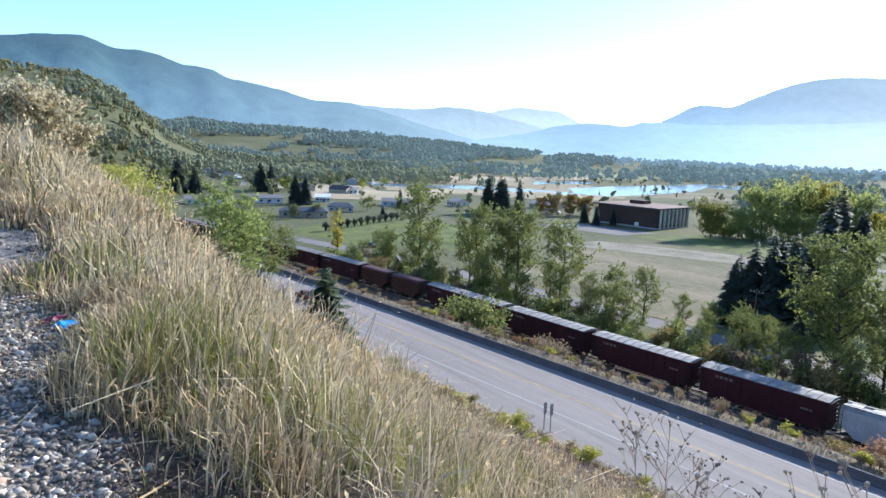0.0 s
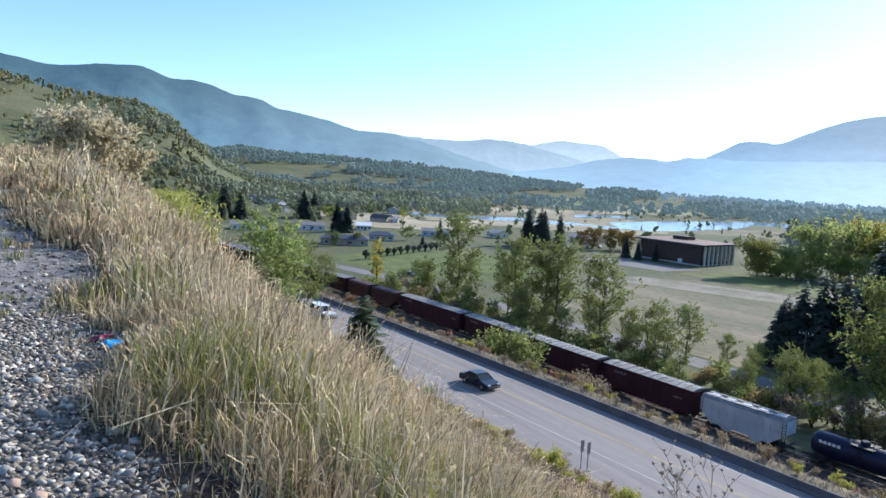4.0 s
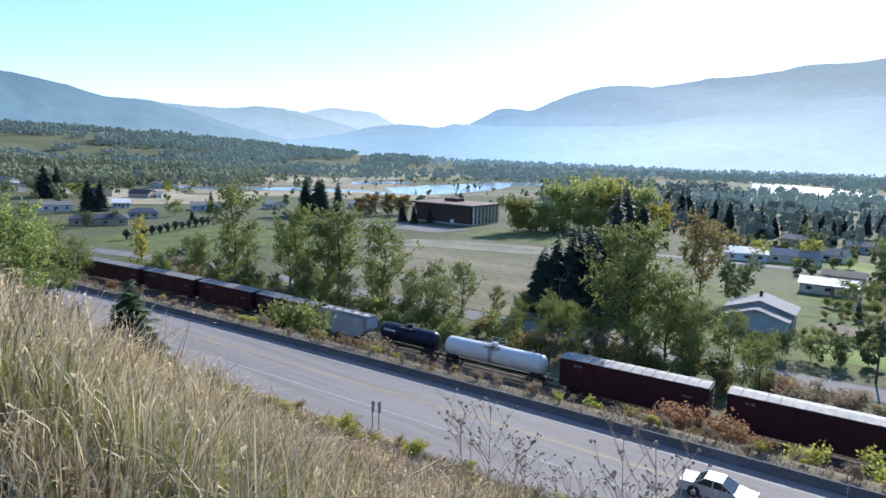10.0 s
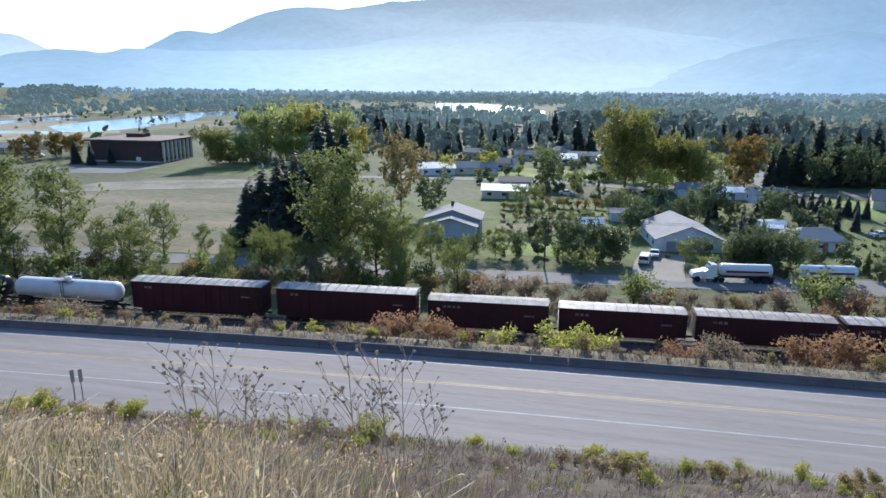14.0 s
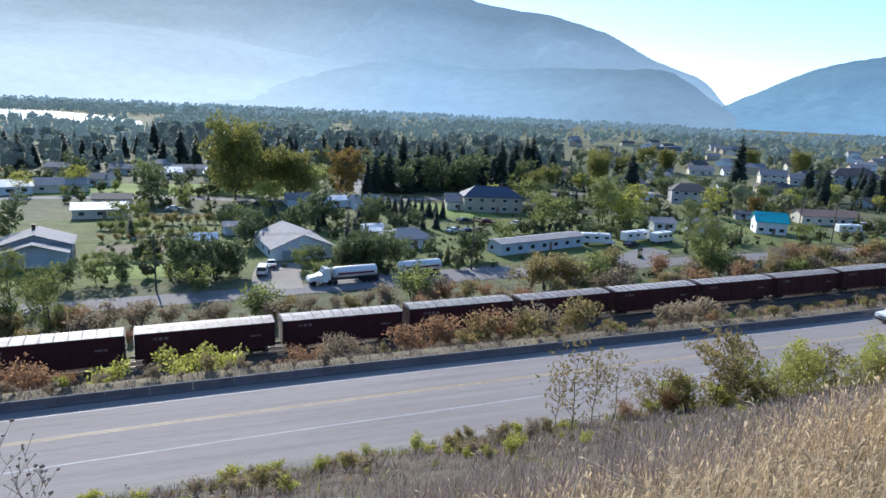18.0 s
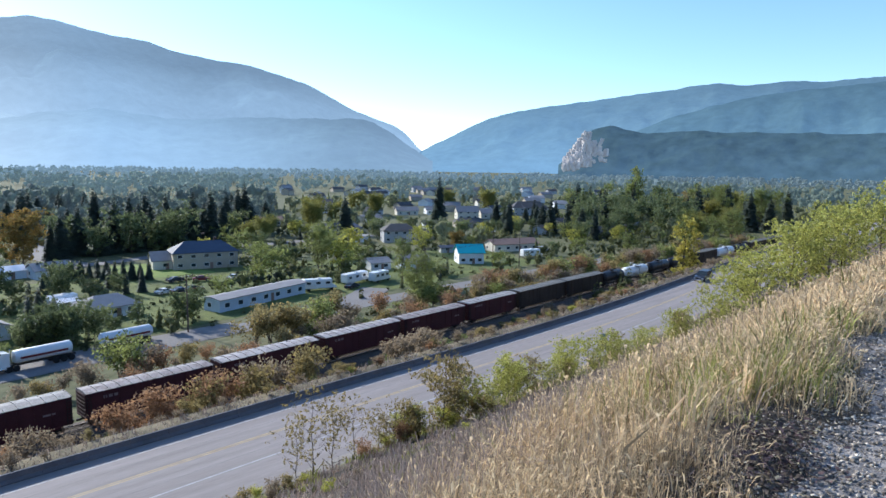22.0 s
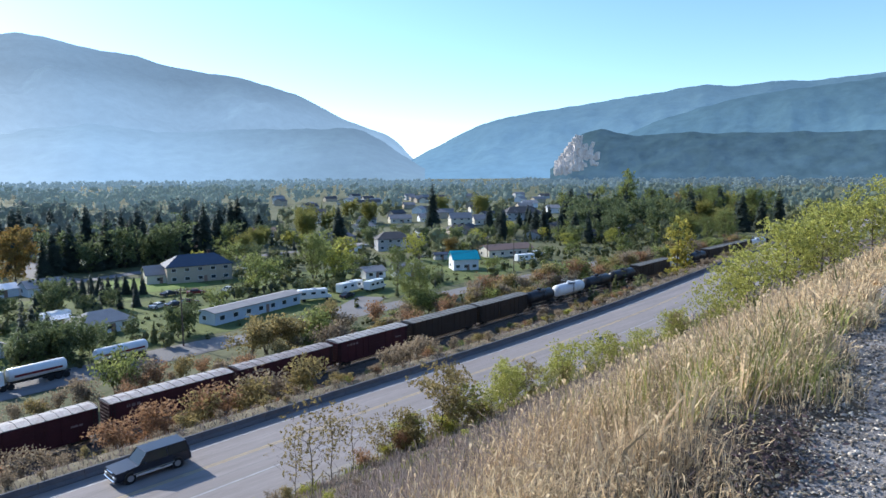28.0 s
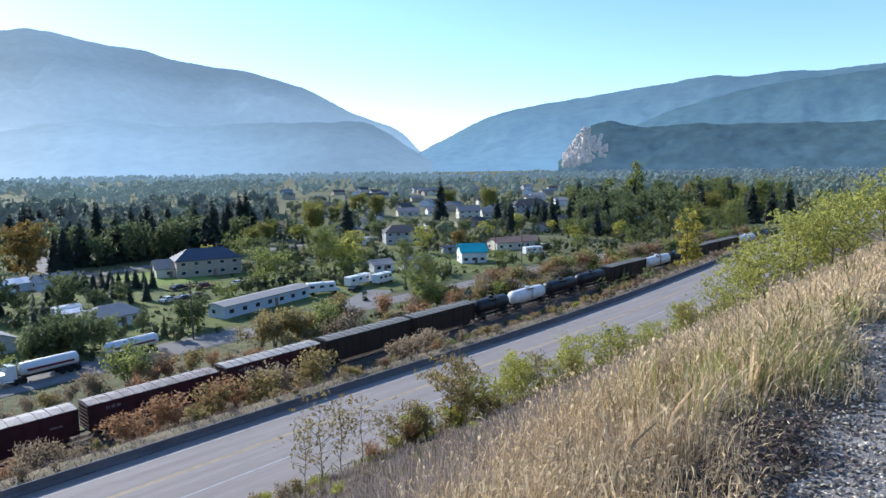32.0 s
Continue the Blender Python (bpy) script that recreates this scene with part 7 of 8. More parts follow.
def vehicle(name, label, lower, cabin, w, paintwork, wheels, rw=0.33, cab_in=0.14, bed=None, bars=None):
    """A road vehicle heading along +x. lower, cabin: side outlines (x, z)."""
    ob = thing(name, label, "car")
    g = Geo()
    n = len(lower)
    ys = (-w / 2 + 0.1, -w / 2, w / 2, w / 2 - 0.1)
    sc = (0.985, 1.0, 1.0, 0.985)
    cx = sum(p[0] for p in lower) / n
    rings = []
    for y, k in zip(ys, sc):
        rings.append([(cx + (p[0] - cx) * k, y, 0.62 + (p[1] - 0.62) * (k if k == 1 else 0.93)) for p in lower])
    vs = [p for r in rings for p in r]
    fs = [tuple(range(n)), tuple(range(4 * n - 1, 3 * n - 1, -1))]
    for j in range(3):
        fs += [(j * n + i, j * n + (i + 1) % n, (j + 1) * n + (i + 1) % n, (j + 1) * n + i) for i in range(n)]
    # the outer rings must run from side to side
    vs = [p for r in (rings[0], rings[1], rings[2], rings[3]) for p in r]
    g.add(vs, fs)
    part("body", g, paintwork, ob, smooth=True)
    m = len(cabin)
    top = max(p[1] for p in cabin)
    low = min(p[1] for p in cabin)

    def wy(z):
        return w / 2 - 0.05 - cab_in * (z - low) / (top - low)

    vs = [(p[0], -wy(p[1]), p[1]) for p in cabin] + [(p[0], wy(p[1]), p[1]) for p in cabin]
    fs = [tuple(range(m)), tuple(range(2 * m - 1, m - 1, -1))] + [(i, (i + 1) % m, (i + 1) % m + m, i + m) for i in range(m)]
    part("cabin", Geo().add(vs, fs), M_glass, ob, "tinted glass cabin")
    xs = sorted(p[0] for p in cabin if p[1] > top - 0.12)
    part("roof", Geo().box((xs[0] + xs[-1]) / 2, 0, top + 0.015, xs[-1] - xs[0] + 0.1, 2 * wy(top) + 0.06, 0.07, 0.03), paintwork, ob)
    a, b = cabin[0], cabin[-1]
    for side in (-1, 1):
        for i in range(m - 1):
            p, q = cabin[i], cabin[i + 1]
            if abs(p[1] - q[1]) > 0.2:
                part("pillar", Geo().tube((p[0], side * (wy(p[1]) + 0.01), p[1]), (q[0], side * (wy(q[1]) + 0.01), q[1]), 0.045, n=5), paintwork, ob)
        mid = (xs[0] + xs[-1]) / 2
        part("pillar", Geo().tube((mid, side * (wy(low) + 0.01), low), (mid, side * (wy(top) + 0.01), top), 0.05, n=5), paintwork, ob)
        part("mirror", Geo().box(max(p[0] for p in cabin) - 0.45, side * (w / 2 + 0.08), low + 0.1, 0.12, 0.2, 0.14, 0.03), paintwork, ob)
        part("door", Geo().box(mid + 0.15, side * (w / 2 + 0.005), (low + 0.35) / 2 + 0.1, 1.05, 0.02, low - 0.42), paintwork, ob)
    x1, x0 = max(p[0] for p in lower), min(p[0] for p in lower)
    for y in (-w / 2 + 0.26, w / 2 - 0.26):
        part("headlight", Geo().box(x1 - 0.06, y, 0.72, 0.14, 0.36, 0.17, 0.03), M_lampglass, ob)
        part("tail_light", Geo().box(x0 + 0.05, y, 0.8, 0.12, 0.26, 0.2, 0.03), M_tail, ob)
    part("bumper", Geo().box(x1 + 0.01, 0, 0.45, 0.16, w - 0.1, 0.2, 0.04), bars or M_bumper, ob)
    part("bumper", Geo().box(x0 - 0.01, 0, 0.45, 0.16, w - 0.1, 0.2, 0.04), bars or M_bumper, ob)
    part("grille", Geo().box(x1 - 0.01, 0, 0.7, 0.08, w * 0.45, 0.16), M_bumper, ob)
    for x in wheels:
        for y in (-w / 2 + 0.1, w / 2 - 0.1):
            t = part("wheel", Geo().tube((x, y - 0.115, rw), (x, y + 0.115, rw), rw, n=18), M_tyre, ob)
            part("rim", Geo().tube((x, y - 0.125, rw), (x, y + 0.125, rw), rw * 0.6, n=12), M_rim, t)
            part("wheel_arch", Geo().tube((x, y - 0.1, rw + 0.03), (x, y + 0.1, rw + 0.03), rw + 0.07, n=18), M_bumper, ob)
    if bed:
        part("bed_floor", Geo().box((bed[0] + bed[1]) / 2, 0, bed[2], bed[1] - bed[0], w - 0.3, 0.06), M_bumper, ob, "dark tonneau cover")
    return ob


sedan = [(-2.35, 0.3), (2.3, 0.28), (2.38, 0.55), (2.3, 0.74), (1.1, 0.93), (-1.6, 0.98), (-2.3, 0.94), (-2.4, 0.6)]
sedan_top = [(1.15, 0.92), (0.35, 1.38), (-0.9, 1.4), (-1.65, 0.96)]
truck = [(-2.75, 0.42), (2.7, 0.4), (2.78, 0.7), (2.68, 1.02), (1.2, 1.14), (-2.7, 1.14), (-2.8, 0.7)]
red_car = vehicle("car", "dark red saloon car on the highway", sedan, sedan_top, 1.8, M_red, (-1.4, 1.4))
dark_car = vehicle("car", "dark saloon car on the highway", sedan, sedan_top, 1.8, M_dark, (-1.4, 1.4))
canopy_truck = vehicle("pickup_truck", "white pickup truck with a white canopy over its bed", truck, [(1.25, 1.12), (0.6, 1.8), (-2.55, 1.84), (-2.72, 1.12)], 1.95, M_carwhite, (-1.75, 1.75), 0.4)
silver_car = vehicle("car", "silver saloon car on the highway", sedan, [(1.15, 0.92), (0.35, 1.36), (-0.75, 1.38), (-1.4, 0.97)], 1.78, M_silver, (-1.35, 1.35))
white_pickup = vehicle("pickup_truck", "white crew-cab pickup truck with a covered bed", truck, [(1.15, 1.12), (0.5, 1.74), (-0.95, 1.76), (-1.25, 1.12)], 1.92, M_carwhite, (-1.7, 1.7), 0.39, bed=(-2.6, -1.3, 1.13))
dark_suv = vehicle("suv", "dark navy sport utility vehicle with chrome trim", truck, [(1.1, 1.12), (0.45, 1.84), (-2.5, 1.86), (-2.72, 1.12)], 1.98, M_dark, (-1.72, 1.72), 0.39, bars=M_chrome)
for _y in (-0.985, 0.985):
    part("rocker_panel", Geo().box(0, _y, 0.46, 2.7, 0.04, 0.16, 0.01), M_silver, dark_suv, "silver lower body panel")
part("grille_surround", Geo().box(2.74, 0, 0.86, 0.08, 1.0, 0.3, 0.02), M_chrome, dark_suv, "bright chrome grille")
part("side_strip", Geo().box(0, -0.995, 0.62, 3.0, 0.03, 0.1).box(0, 0.995, 0.62, 3.0, 0.03, 0.1), M_chrome, dark_suv, "pale chrome side strip")
TRAFFIC = [(red_car, -43.1, 2.0, 20.4, -6.2), (dark_car, -64.6, 3.5, 18.7, -6.2), (canopy_truck, -42.8, 6.5, 19.4, -6.2), (silver_car, -43.6, 8.5, 21.9, -6.2), (white_pickup, 28.3, 20.5, -18.9, -2.6), (dark_suv, 63.0, 25.5, -18.2, -2.6)]


def on_road(x, lane_y, speed):
    a = math.degrees(math.atan2(float(barrier_y(x + 4) - barrier_y(x - 4)), 8))
    return pose(x, float(barrier_y(x)) + lane_y, ROAD_Z + 0.005, 0, 0, a + (180 if speed < 0 else 0))


# parked in the village
def parked(proto, x, y, turn, label=""):
    ob = copy_thing(proto, pose(x, y, down(x, y) + 0.12, 0, 0, turn))
    return tagged(ob, label)


parked(canopy_truck, 10.4, 126.5, 80, "white van parked on the driveway")
parked(silver_car, 12.6, 132, 82, "silver car parked on the driveway")
parked(silver_car, 34, 219, 0, "white car parked beside the street")
parked(dark_car, 72, 176, 10, "dark car parked beside a hedge")
parked(red_car, 78, 173, -20, "dark red car parked beside a hedge")
parked(silver_car, 86, 170, 30, "silver car parked beside a hedge")
parked(dark_car, 103, 138, 20, "dark car parked beside a trailer")
parked(silver_car, -8, 204, 0, "pale car parked in a garden")
parked(silver_car, 63.3, 161.6, 15, "silver car parked beside a garden hedge")
parked(dark_car, 66.8, 160.4, 5, "dark car parked beside a garden hedge")
parked(red_car, 70.4, 160.8, -8, "dark red car parked beside a garden hedge")
parked(silver_car, 74.8, 248, 20, "pale car parked along the village street")
parked(canopy_truck, 111.8, 207, 60, "white van parked in a driveway")
parked(silver_car, 30, 214.5, 10, "white car parked under the maples")
parked(dark_car, 17, 212, 0, "dark car parked under the maples")
parked(dark_car, 152, 162, 30, "dark car parked beside a bungalow")
parked(canopy_truck, 206, 152, -30, "white van parked beside a long bungalow")
parked(silver_car, 214, 236, -30, "silver car parked in a driveway")
parked(dark_car, -185, 104, 20, "dark car parked beside the village street")
parked(silver_car, 63, 258, 80, "pale car parked beside the street")


def tanker(x, y, turn):
    """A parked road tanker: tractor and one tank trailer."""
    ob = thing("tanker_truck", "white tanker truck with red-banded polished tank", "truck", m=pose(x, y, down(x, y) + 0.1, 0, 0, turn))
    part("cab", Geo().prism([(-6.2, 0.9), (-4.2, 0.9), (-4.2, 3.1), (-5.2, 3.2), (-5.7, 2.2), (-6.2, 2.0)], -1.15, 1.15), M_carwhite, ob)
    part("hood", Geo().prism([(-8.2, 0.8), (-6.2, 0.8), (-6.2, 1.95), (-8.0, 1.65), (-8.25, 1.2)], -0.95, 0.95), M_carwhite, ob)
    part("windscreen", Geo().prism([(-5.75, 2.25), (-5.72, 2.22), (-5.24, 3.1), (-5.27, 3.13)], -1.0, 1.0), M_glass, ob)
    part("frame", Geo().box(-1, 0, 0.85, 13.5, 0.9, 0.25), M_under, ob)
    t = Geo().lathe([(0.3, -3.4), (0.95, -3.3), (1.12, -3.1), (1.15, 4.9), (0.95, 5.1), (0.3, 5.2)], 22, "x")
    t.v = [(a, b, c * 0.92 + 2.1) for a, b, c in t.v]
    part("tank", t, M_white, ob, smooth=True)
    b = Geo().box(0.8, -1.13, 2.0, 7.0, 0.06, 0.34).box(0.8, 1.13, 2.0, 7.0, 0.06, 0.34)
    part("band", b, M_red, ob, "dark red painted band")
    part("exhaust", Geo().tube((-4.05, -1.0, 0.9), (-4.05, -1.0, 3.7), 0.09, n=8), M_chrome, ob)
    for x0 in (-7.3, -4.4, -3.3, 2.4, 3.6, 4.8):
        for yy in (-1.02, 1.02):
            part("wheel", Geo().tube((x0, yy - 0.16, 0.5), (x0, yy + 0.16, 0.5), 0.5, n=14), M_tyre, ob)
    part("fuel_tank", Geo().tube((-5.9, -0.95, 0.75), (-4.7, -0.95, 0.75), 0.33, n=12), M_chrome, ob)
    return ob


def tank_trailer(x, y, turn):
    ob = thing("tank_trailer", "white tank trailer with a red band", "trailer", m=pose(x, y, down(x, y) + 0.1, 0, 0, turn))
    t = Geo().lathe([(0.3, -4.6), (0.95, -4.5), (1.15, -4.2), (1.15, 4.2), (0.95, 4.5), (0.3, 4.6)], 22, "x")
    t.v = [(a, b, c * 0.92 + 2.1) for a, b, c in t.v]
    part("tank", t, M_white, ob, smooth=True)
    part("band", Geo().box(0, -1.13, 2.0, 7.6, 0.06, 0.34).box(0, 1.13, 2.0, 7.6, 0.06, 0.34), M_red, ob, "dark red painted band")
    part("frame", Geo().box(0, 0, 0.85, 8.6, 0.9, 0.25), M_under, ob)
    for x0 in (-3.4, -2.2, 2.2, 3.4):
        for yy in (-1.02, 1.02):
            part("wheel", Geo().tube((x0, yy - 0.16, 0.5), (x0, yy + 0.16, 0.5), 0.5, n=14), M_tyre, ob)
    part("leg", Geo().box(-4.2, 0, 0.45, 0.2, 1.2, 0.9), M_under, ob)
    return ob


tanker(25.5, 117.5, 8)
tank_trailer(40, 120, 9)


def motorhome(x, y, turn, n=7.5):
    ob = thing("motorhome", "white motorhome parked beside a house", "motorhome", m=pose(x, y, down(x, y) + 0.12, 0, 0, turn))
    part("body", Geo().box(0, 0, 1.75, n, 2.4, 2.4, 0.15), M_carwhite, ob)
    part("nose", Geo().prism([(n / 2, 0.6), (n / 2 + 1.1, 0.6), (n / 2 + 1.1, 1.1), (n / 2, 1.5)], -1.0, 1.0), M_carwhite, ob)
    for k in range(3):
        part("window", Geo().box(-n / 2 + 1.3 + k * n / 3, -1.2, 2.0, 1.1, 0.06, 0.6), M_glass, ob)
    part("roof_unit", Geo().box(0.5, 0, 3.05, 1.0, 0.8, 0.25, 0.05), M_carwhite, ob)
    for x0 in (-n / 2 + 1.4, n / 2 - 0.2):
        for yy in (-1.05, 1.05):
            part("wheel", Geo().tube((x0, yy - 0.12, 0.36), (x0, yy + 0.12, 0.36), 0.36, n=12), M_tyre, ob)


motorhome(94.5, 141.5, -20)
motorhome(108, 143.5, 14, 9)
motorhome(114.5, 141, 14, 6.5)
motorhome(188, 145, -15)
motorhome(40.4, 161, 8, 6)
motorhome(-250, 250, 30)


# ---- poles, signs and wires ----
M_pole = mat("weathered_pole", (0.12, 0.09, 0.07), 0.9, vary=0.3, scale=2, fine=14, bump=0.4)
M_signback = mat("sign_metal", (0.33, 0.33, 0.33), 0.5, metal=0.5, vary=0.1)


def utility_pole(x, y, h, turn):
    ob = thing("utility_pole", "dark timber utility pole with a crossarm", "utility pole", "village power line", m=pose(x, y, down(x, y), 0, 0, turn))
    part("pole", Geo().tube((0, 0, -0.4), (0, 0, h), 0.17, 0.11, 8), M_pole, ob)
    part("crossarm", Geo().box(0, 0, h - 0.6, 2.4, 0.12, 0.14), M_pole, ob)
    for k in (-1.05, -0.4, 0.4, 1.05):
        part("insulator", Geo().tube((k, 0, h - 0.53), (k, 0, h - 0.3), 0.05, 0.04, 6), M_white, ob)
    return (x, y, down(x, y) + h - 0.3)


tops = [utility_pole(x, y, h, t) for x, y, h, t in ((-60, 112, 10, 5), (-8, 118, 10, 5), (52, 122, 11.5, 5), (120, 128, 10.5, 5), (168, 134, 11, 5), (235, 134, 10.5, 5))]
utility_pole(160.5, 139, 12, 0)


def wires():
    for k in (-1.0, 0.0, 1.0):
        g = Geo()
        for a, b in zip(tops[:-1], tops[1:]):
            last = None
            for i in range(9):
                u = i / 8
                p = Vector(a).lerp(Vector(b), u) + Vector((0, k, -1.2 * 4 * u * (1 - u)))
                if last:
                    g.tube(last, p, 0.018, n=3, caps=False)
                last = p
        tagged(new("power_line", g.mesh("power_line", M_under, fix=False)), "thin dark sagging power line", "power line", "village power line")


wires()


def road_sign(x, y, w, h, z, label, turn, paintwork, posts=1):
    ob = thing("road_sign", label, "road sign", m=pose(x, y, down(x, y), 0, 0, turn))
    part("post", Geo().box(0, 0, z / 2 - 0.1, 0.07, 0.07, z + 0.2), M_signback, ob)
    part("panel", Geo().box(0, -0.06, z - h / 2 + 0.05, w, 0.03, h, 0.008), paintwork, ob)
    return ob


M_green_sign = mat("teal_sign", (0.16, 0.24, 0.24), 0.4, vary=0.08, bump=0)
road_sign(-35.2, 37.0 - 1.2, 0.28, 0.95, 2.4, "narrow grey road sign seen from behind", 70, M_signback)
road_sign(-34.7, 37.0 - 1.0, 0.28, 0.95, 2.4, "narrow grey road sign seen from behind", 70, M_signback)
road_sign(68.4, 41.3, 0.8, 0.75, 2.0, "small teal road sign at the verge", -20, M_green_sign)

# ---- grass and stones on the bank ----
M_straw = mat("dry_grass", (0.06, 0.043, 0.022), 0.6, scale=0.5, fine=3, bump=0, island=0.85, color2=(0.96, 0.71, 0.41), through=0.16)
M_straw_pale = mat("bleached_grass", (0.085, 0.068, 0.036), 0.6, scale=0.5, fine=3, bump=0, island=0.85, color2=(1.0, 0.83, 0.55), through=0.14)
M_grass = mat("green_grass", (0.05, 0.06, 0.014), 0.6, scale=0.5, fine=3, bump=0, island=0.7, color2=(0.46, 0.45, 0.13), through=0.3)
M_weed = mat("dead_weeds", (0.075, 0.055, 0.042), 0.8, scale=0.6, fine=4, bump=0, island=0.75, color2=(0.6, 0.48, 0.4), through=0.2)


M_plume = mat("grass_plumes", (0.42, 0.3, 0.16), 0.8, scale=0.5, fine=3, bump=0, island=0.75, color2=(0.98, 0.79, 0.5), through=0.5)


def tussocks(name, zones, clumps, per, material, seed, tall, label, lean=0.24, plumes=0.0, stir=0.3, bent=True, thin=1.0, keep=None, low=0.3, over=0.02):
    """Grass in tussocks of thin curved blades; zones: (x0, x1, y0, y1, share)."""
    r = np.random.RandomState(seed)
    z = np.array(zones, float)
    k = r.choice(len(z), clumps, p=z[:, 4] / z[:, 4].sum())
    cx, cy = r.uniform(z[k, 0], z[k, 1]), r.uniform(z[k, 2], z[k, 3])
    tone = wave(cx, cy, 1.1) + r.normal(0, 0.6, clumps)
    ok = (cy > rim(cx) + over + (0.42 * np.exp(-((cx + 3.0) / 1.0) ** 2) + 0.3 * np.exp(-((cx - 3.8) / 0.6) ** 2)) * (over > 0) * (r.rand(clumps) < 0.85)) & (cy < barrier_y(cx) - 13.4) & (tone > -0.3)
    if keep is not None:
        ok &= keep(cx, cy, r)
    cx, cy = cx[ok], cy[ok]
    m = len(cx)
    ca = r.uniform(0, 6.283, m)
    cl = np.abs(r.normal(0, stir, m))
    ch = r.uniform(0.65, 1.2, m) * (1 + 0.16 * wave(cx, cy, 0.9))
    i = np.repeat(np.arange(m), r.randint(per // 2, per * 3 // 2, m))
    n = len(i)
    a = r.uniform(0, 6.283, n)
    q = r.uniform(0, 1, n) ** 0.7 * (0.06 + 0.012 * np.hypot(cx, cy))[i]
    x, y = cx[i] + np.cos(a) * q, cy[i] + np.sin(a) * q
    d = np.hypot(x, y)
    zz = land(x, y) + 0.01
    off = y - rim(x)
    h = r.uniform(*tall, n) * ch[i] * np.clip(low + off * 0.5, low, 1) * np.clip(0.5 + (d - 2.0) * 0.12, 0.5, 1)
    # most lean out of the tussock and with it; some are lodged flat
    far = np.abs(r.normal(0, lean, n)) + np.where(r.rand(n) < 0.12, r.uniform(0.4, 1.1, n), 0)
    lx = h * (np.cos(a) * far + np.cos(ca[i]) * cl[i] + 0.10)
    ly = h * (np.sin(a) * far + np.sin(ca[i]) * cl[i])
    out = np.hypot(lx, ly) / h
    w = np.maximum(0.004, 0.00115 * d) * np.exp(r.normal(0, 0.45, n)) * thin
    b = r.uniform(0, 6.283, n)
    s = np.stack([np.cos(b) * w, np.sin(b) * w, 0 * w], 1)
    base = np.stack([x, y, zz], 1)
    mid = np.stack([x + lx * 0.32, y + ly * 0.32, zz + h * 0.58 / np.sqrt(1 + 0.4 * out ** 2)], 1)
    tip = np.stack([x + lx, y + ly, zz + h / (1 + 0.7 * out ** 2)], 1)
    j = np.arange(n)
    if bent:
        v = np.stack([base - s * 0.5, base + s * 0.5, mid + s * 0.42, mid - s * 0.42, tip + s * 0.14, tip - s * 0.14], 1)
        f = np.concatenate([np.stack([j * 6, j * 6 + 1, j * 6 + 2, j * 6 + 3], 1), np.stack([j * 6 + 3, j * 6 + 2, j * 6 + 4, j * 6 + 5], 1)])
    else:
        v = np.stack([base - s * 0.5, base + s * 0.5, tip + s * 0.2, tip - s * 0.2], 1)
        f = np.arange(n * 4).reshape(-1, 4)
    tagged(new(name, raw_mesh(name, v.reshape(-1, 3), f, material)), label, "grass", kind="stuff")
    if plumes:
        pick = r.rand(n) < plumes
        t, m = tip[pick], int(pick.sum())
        hd = (tip - mid)[pick] + r.normal(0, 0.05, (m, 3))
        hd /= np.linalg.norm(hd, axis=1)[:, None]
        L = hd * (r.uniform(0.03, 0.115, m) * np.clip(d[pick] / 10, 0.7, 2.2))[:, None]
        ss = s[pick] * (r.uniform(0.75, 1.4, m) / thin ** 0.6)[:, None]
        drop = np.stack([0 * L[:, 0], 0 * L[:, 0], -0.3 * np.linalg.norm(L, axis=1)], 1)
        v = np.stack([t - L * 0.5, t + L * 0.1 + ss, t + L * 0.6 + drop, t + L * 0.1 - ss], 1).reshape(-1, 3)
        tagged(new("grass_plumes", raw_mesh("grass_plumes", v, np.arange(len(v)).reshape(-1, 4), M_plume)), "pale feathery seed plumes of the dry grass", "grass", kind="stuff")


tussocks("dry_grass", [(-8, 0, 0.5, 5, 2.8), (-10, 2, 0.3, 8, 2.4), (-16, 1, 0.5, 11, 1.2), (-18, -6, -6, 4, 1.5)], 6800, 9, M_straw_pale, 5, (0.3, 0.9), "tall bleached dry grass on the bank", plumes=0.4, thin=1.6, keep=lambda x, y, r: (y < 2.6) | (np.arctan2(-x, y) > 0.4 + 0.2 * r.rand(len(x))))
tussocks("dry_grass", [(0.5, 10, 0.6, 3.4, 2.2), (6, 18, 1.2, 6.5, 2.0)], 4600, 19, M_straw, 35, (0.3, 0.72), "tall golden dry grass on the bank", plumes=0.85, thin=0.62)
tussocks("dry_grass", [(-24, 0, 8, 22, 0.8), (-22, 26, 20, 37, 0.25), (-60, -16, -8, 36, 2.0), (16, 110, 1.5, 11, 2.6), (12, 45, 2, 9, 1.6), (-30, -14, -8, 6, 0.9)], 6500, 15, M_straw, 8, (0.35, 0.8), "dry straw-coloured grass lower on the bank", plumes=0.6, bent=False, thin=0.8, keep=lambda x, y, r: (np.arctan2(-x, y) > 0.3) | (np.arctan2(-x, y) < -0.75) | (r.rand(len(x)) < 0.12))
tussocks("green_grass", [(-5.0, -4.1, 0.6, 1.3, 0.3), (-6, -2.6, 0.6, 3.2, 1.0), (-10, -1, 1.5, 9, 1.3), (-9, -6.8, -2, 1.5, 0.5), (-30, -6.5, -6, 12, 2.0), (4.5, 8, 1.4, 3.2, 0.5), (3, 40, 2, 12, 0.7), (-30, 40, 8, 34, 0.5), (-60, 100, 33, 38.5, 1.6)], 4200, 10, M_grass, 6, (0.3, 0.62), "green grass among the dry stalks", lean=0.2, low=0.5, thin=1.5)
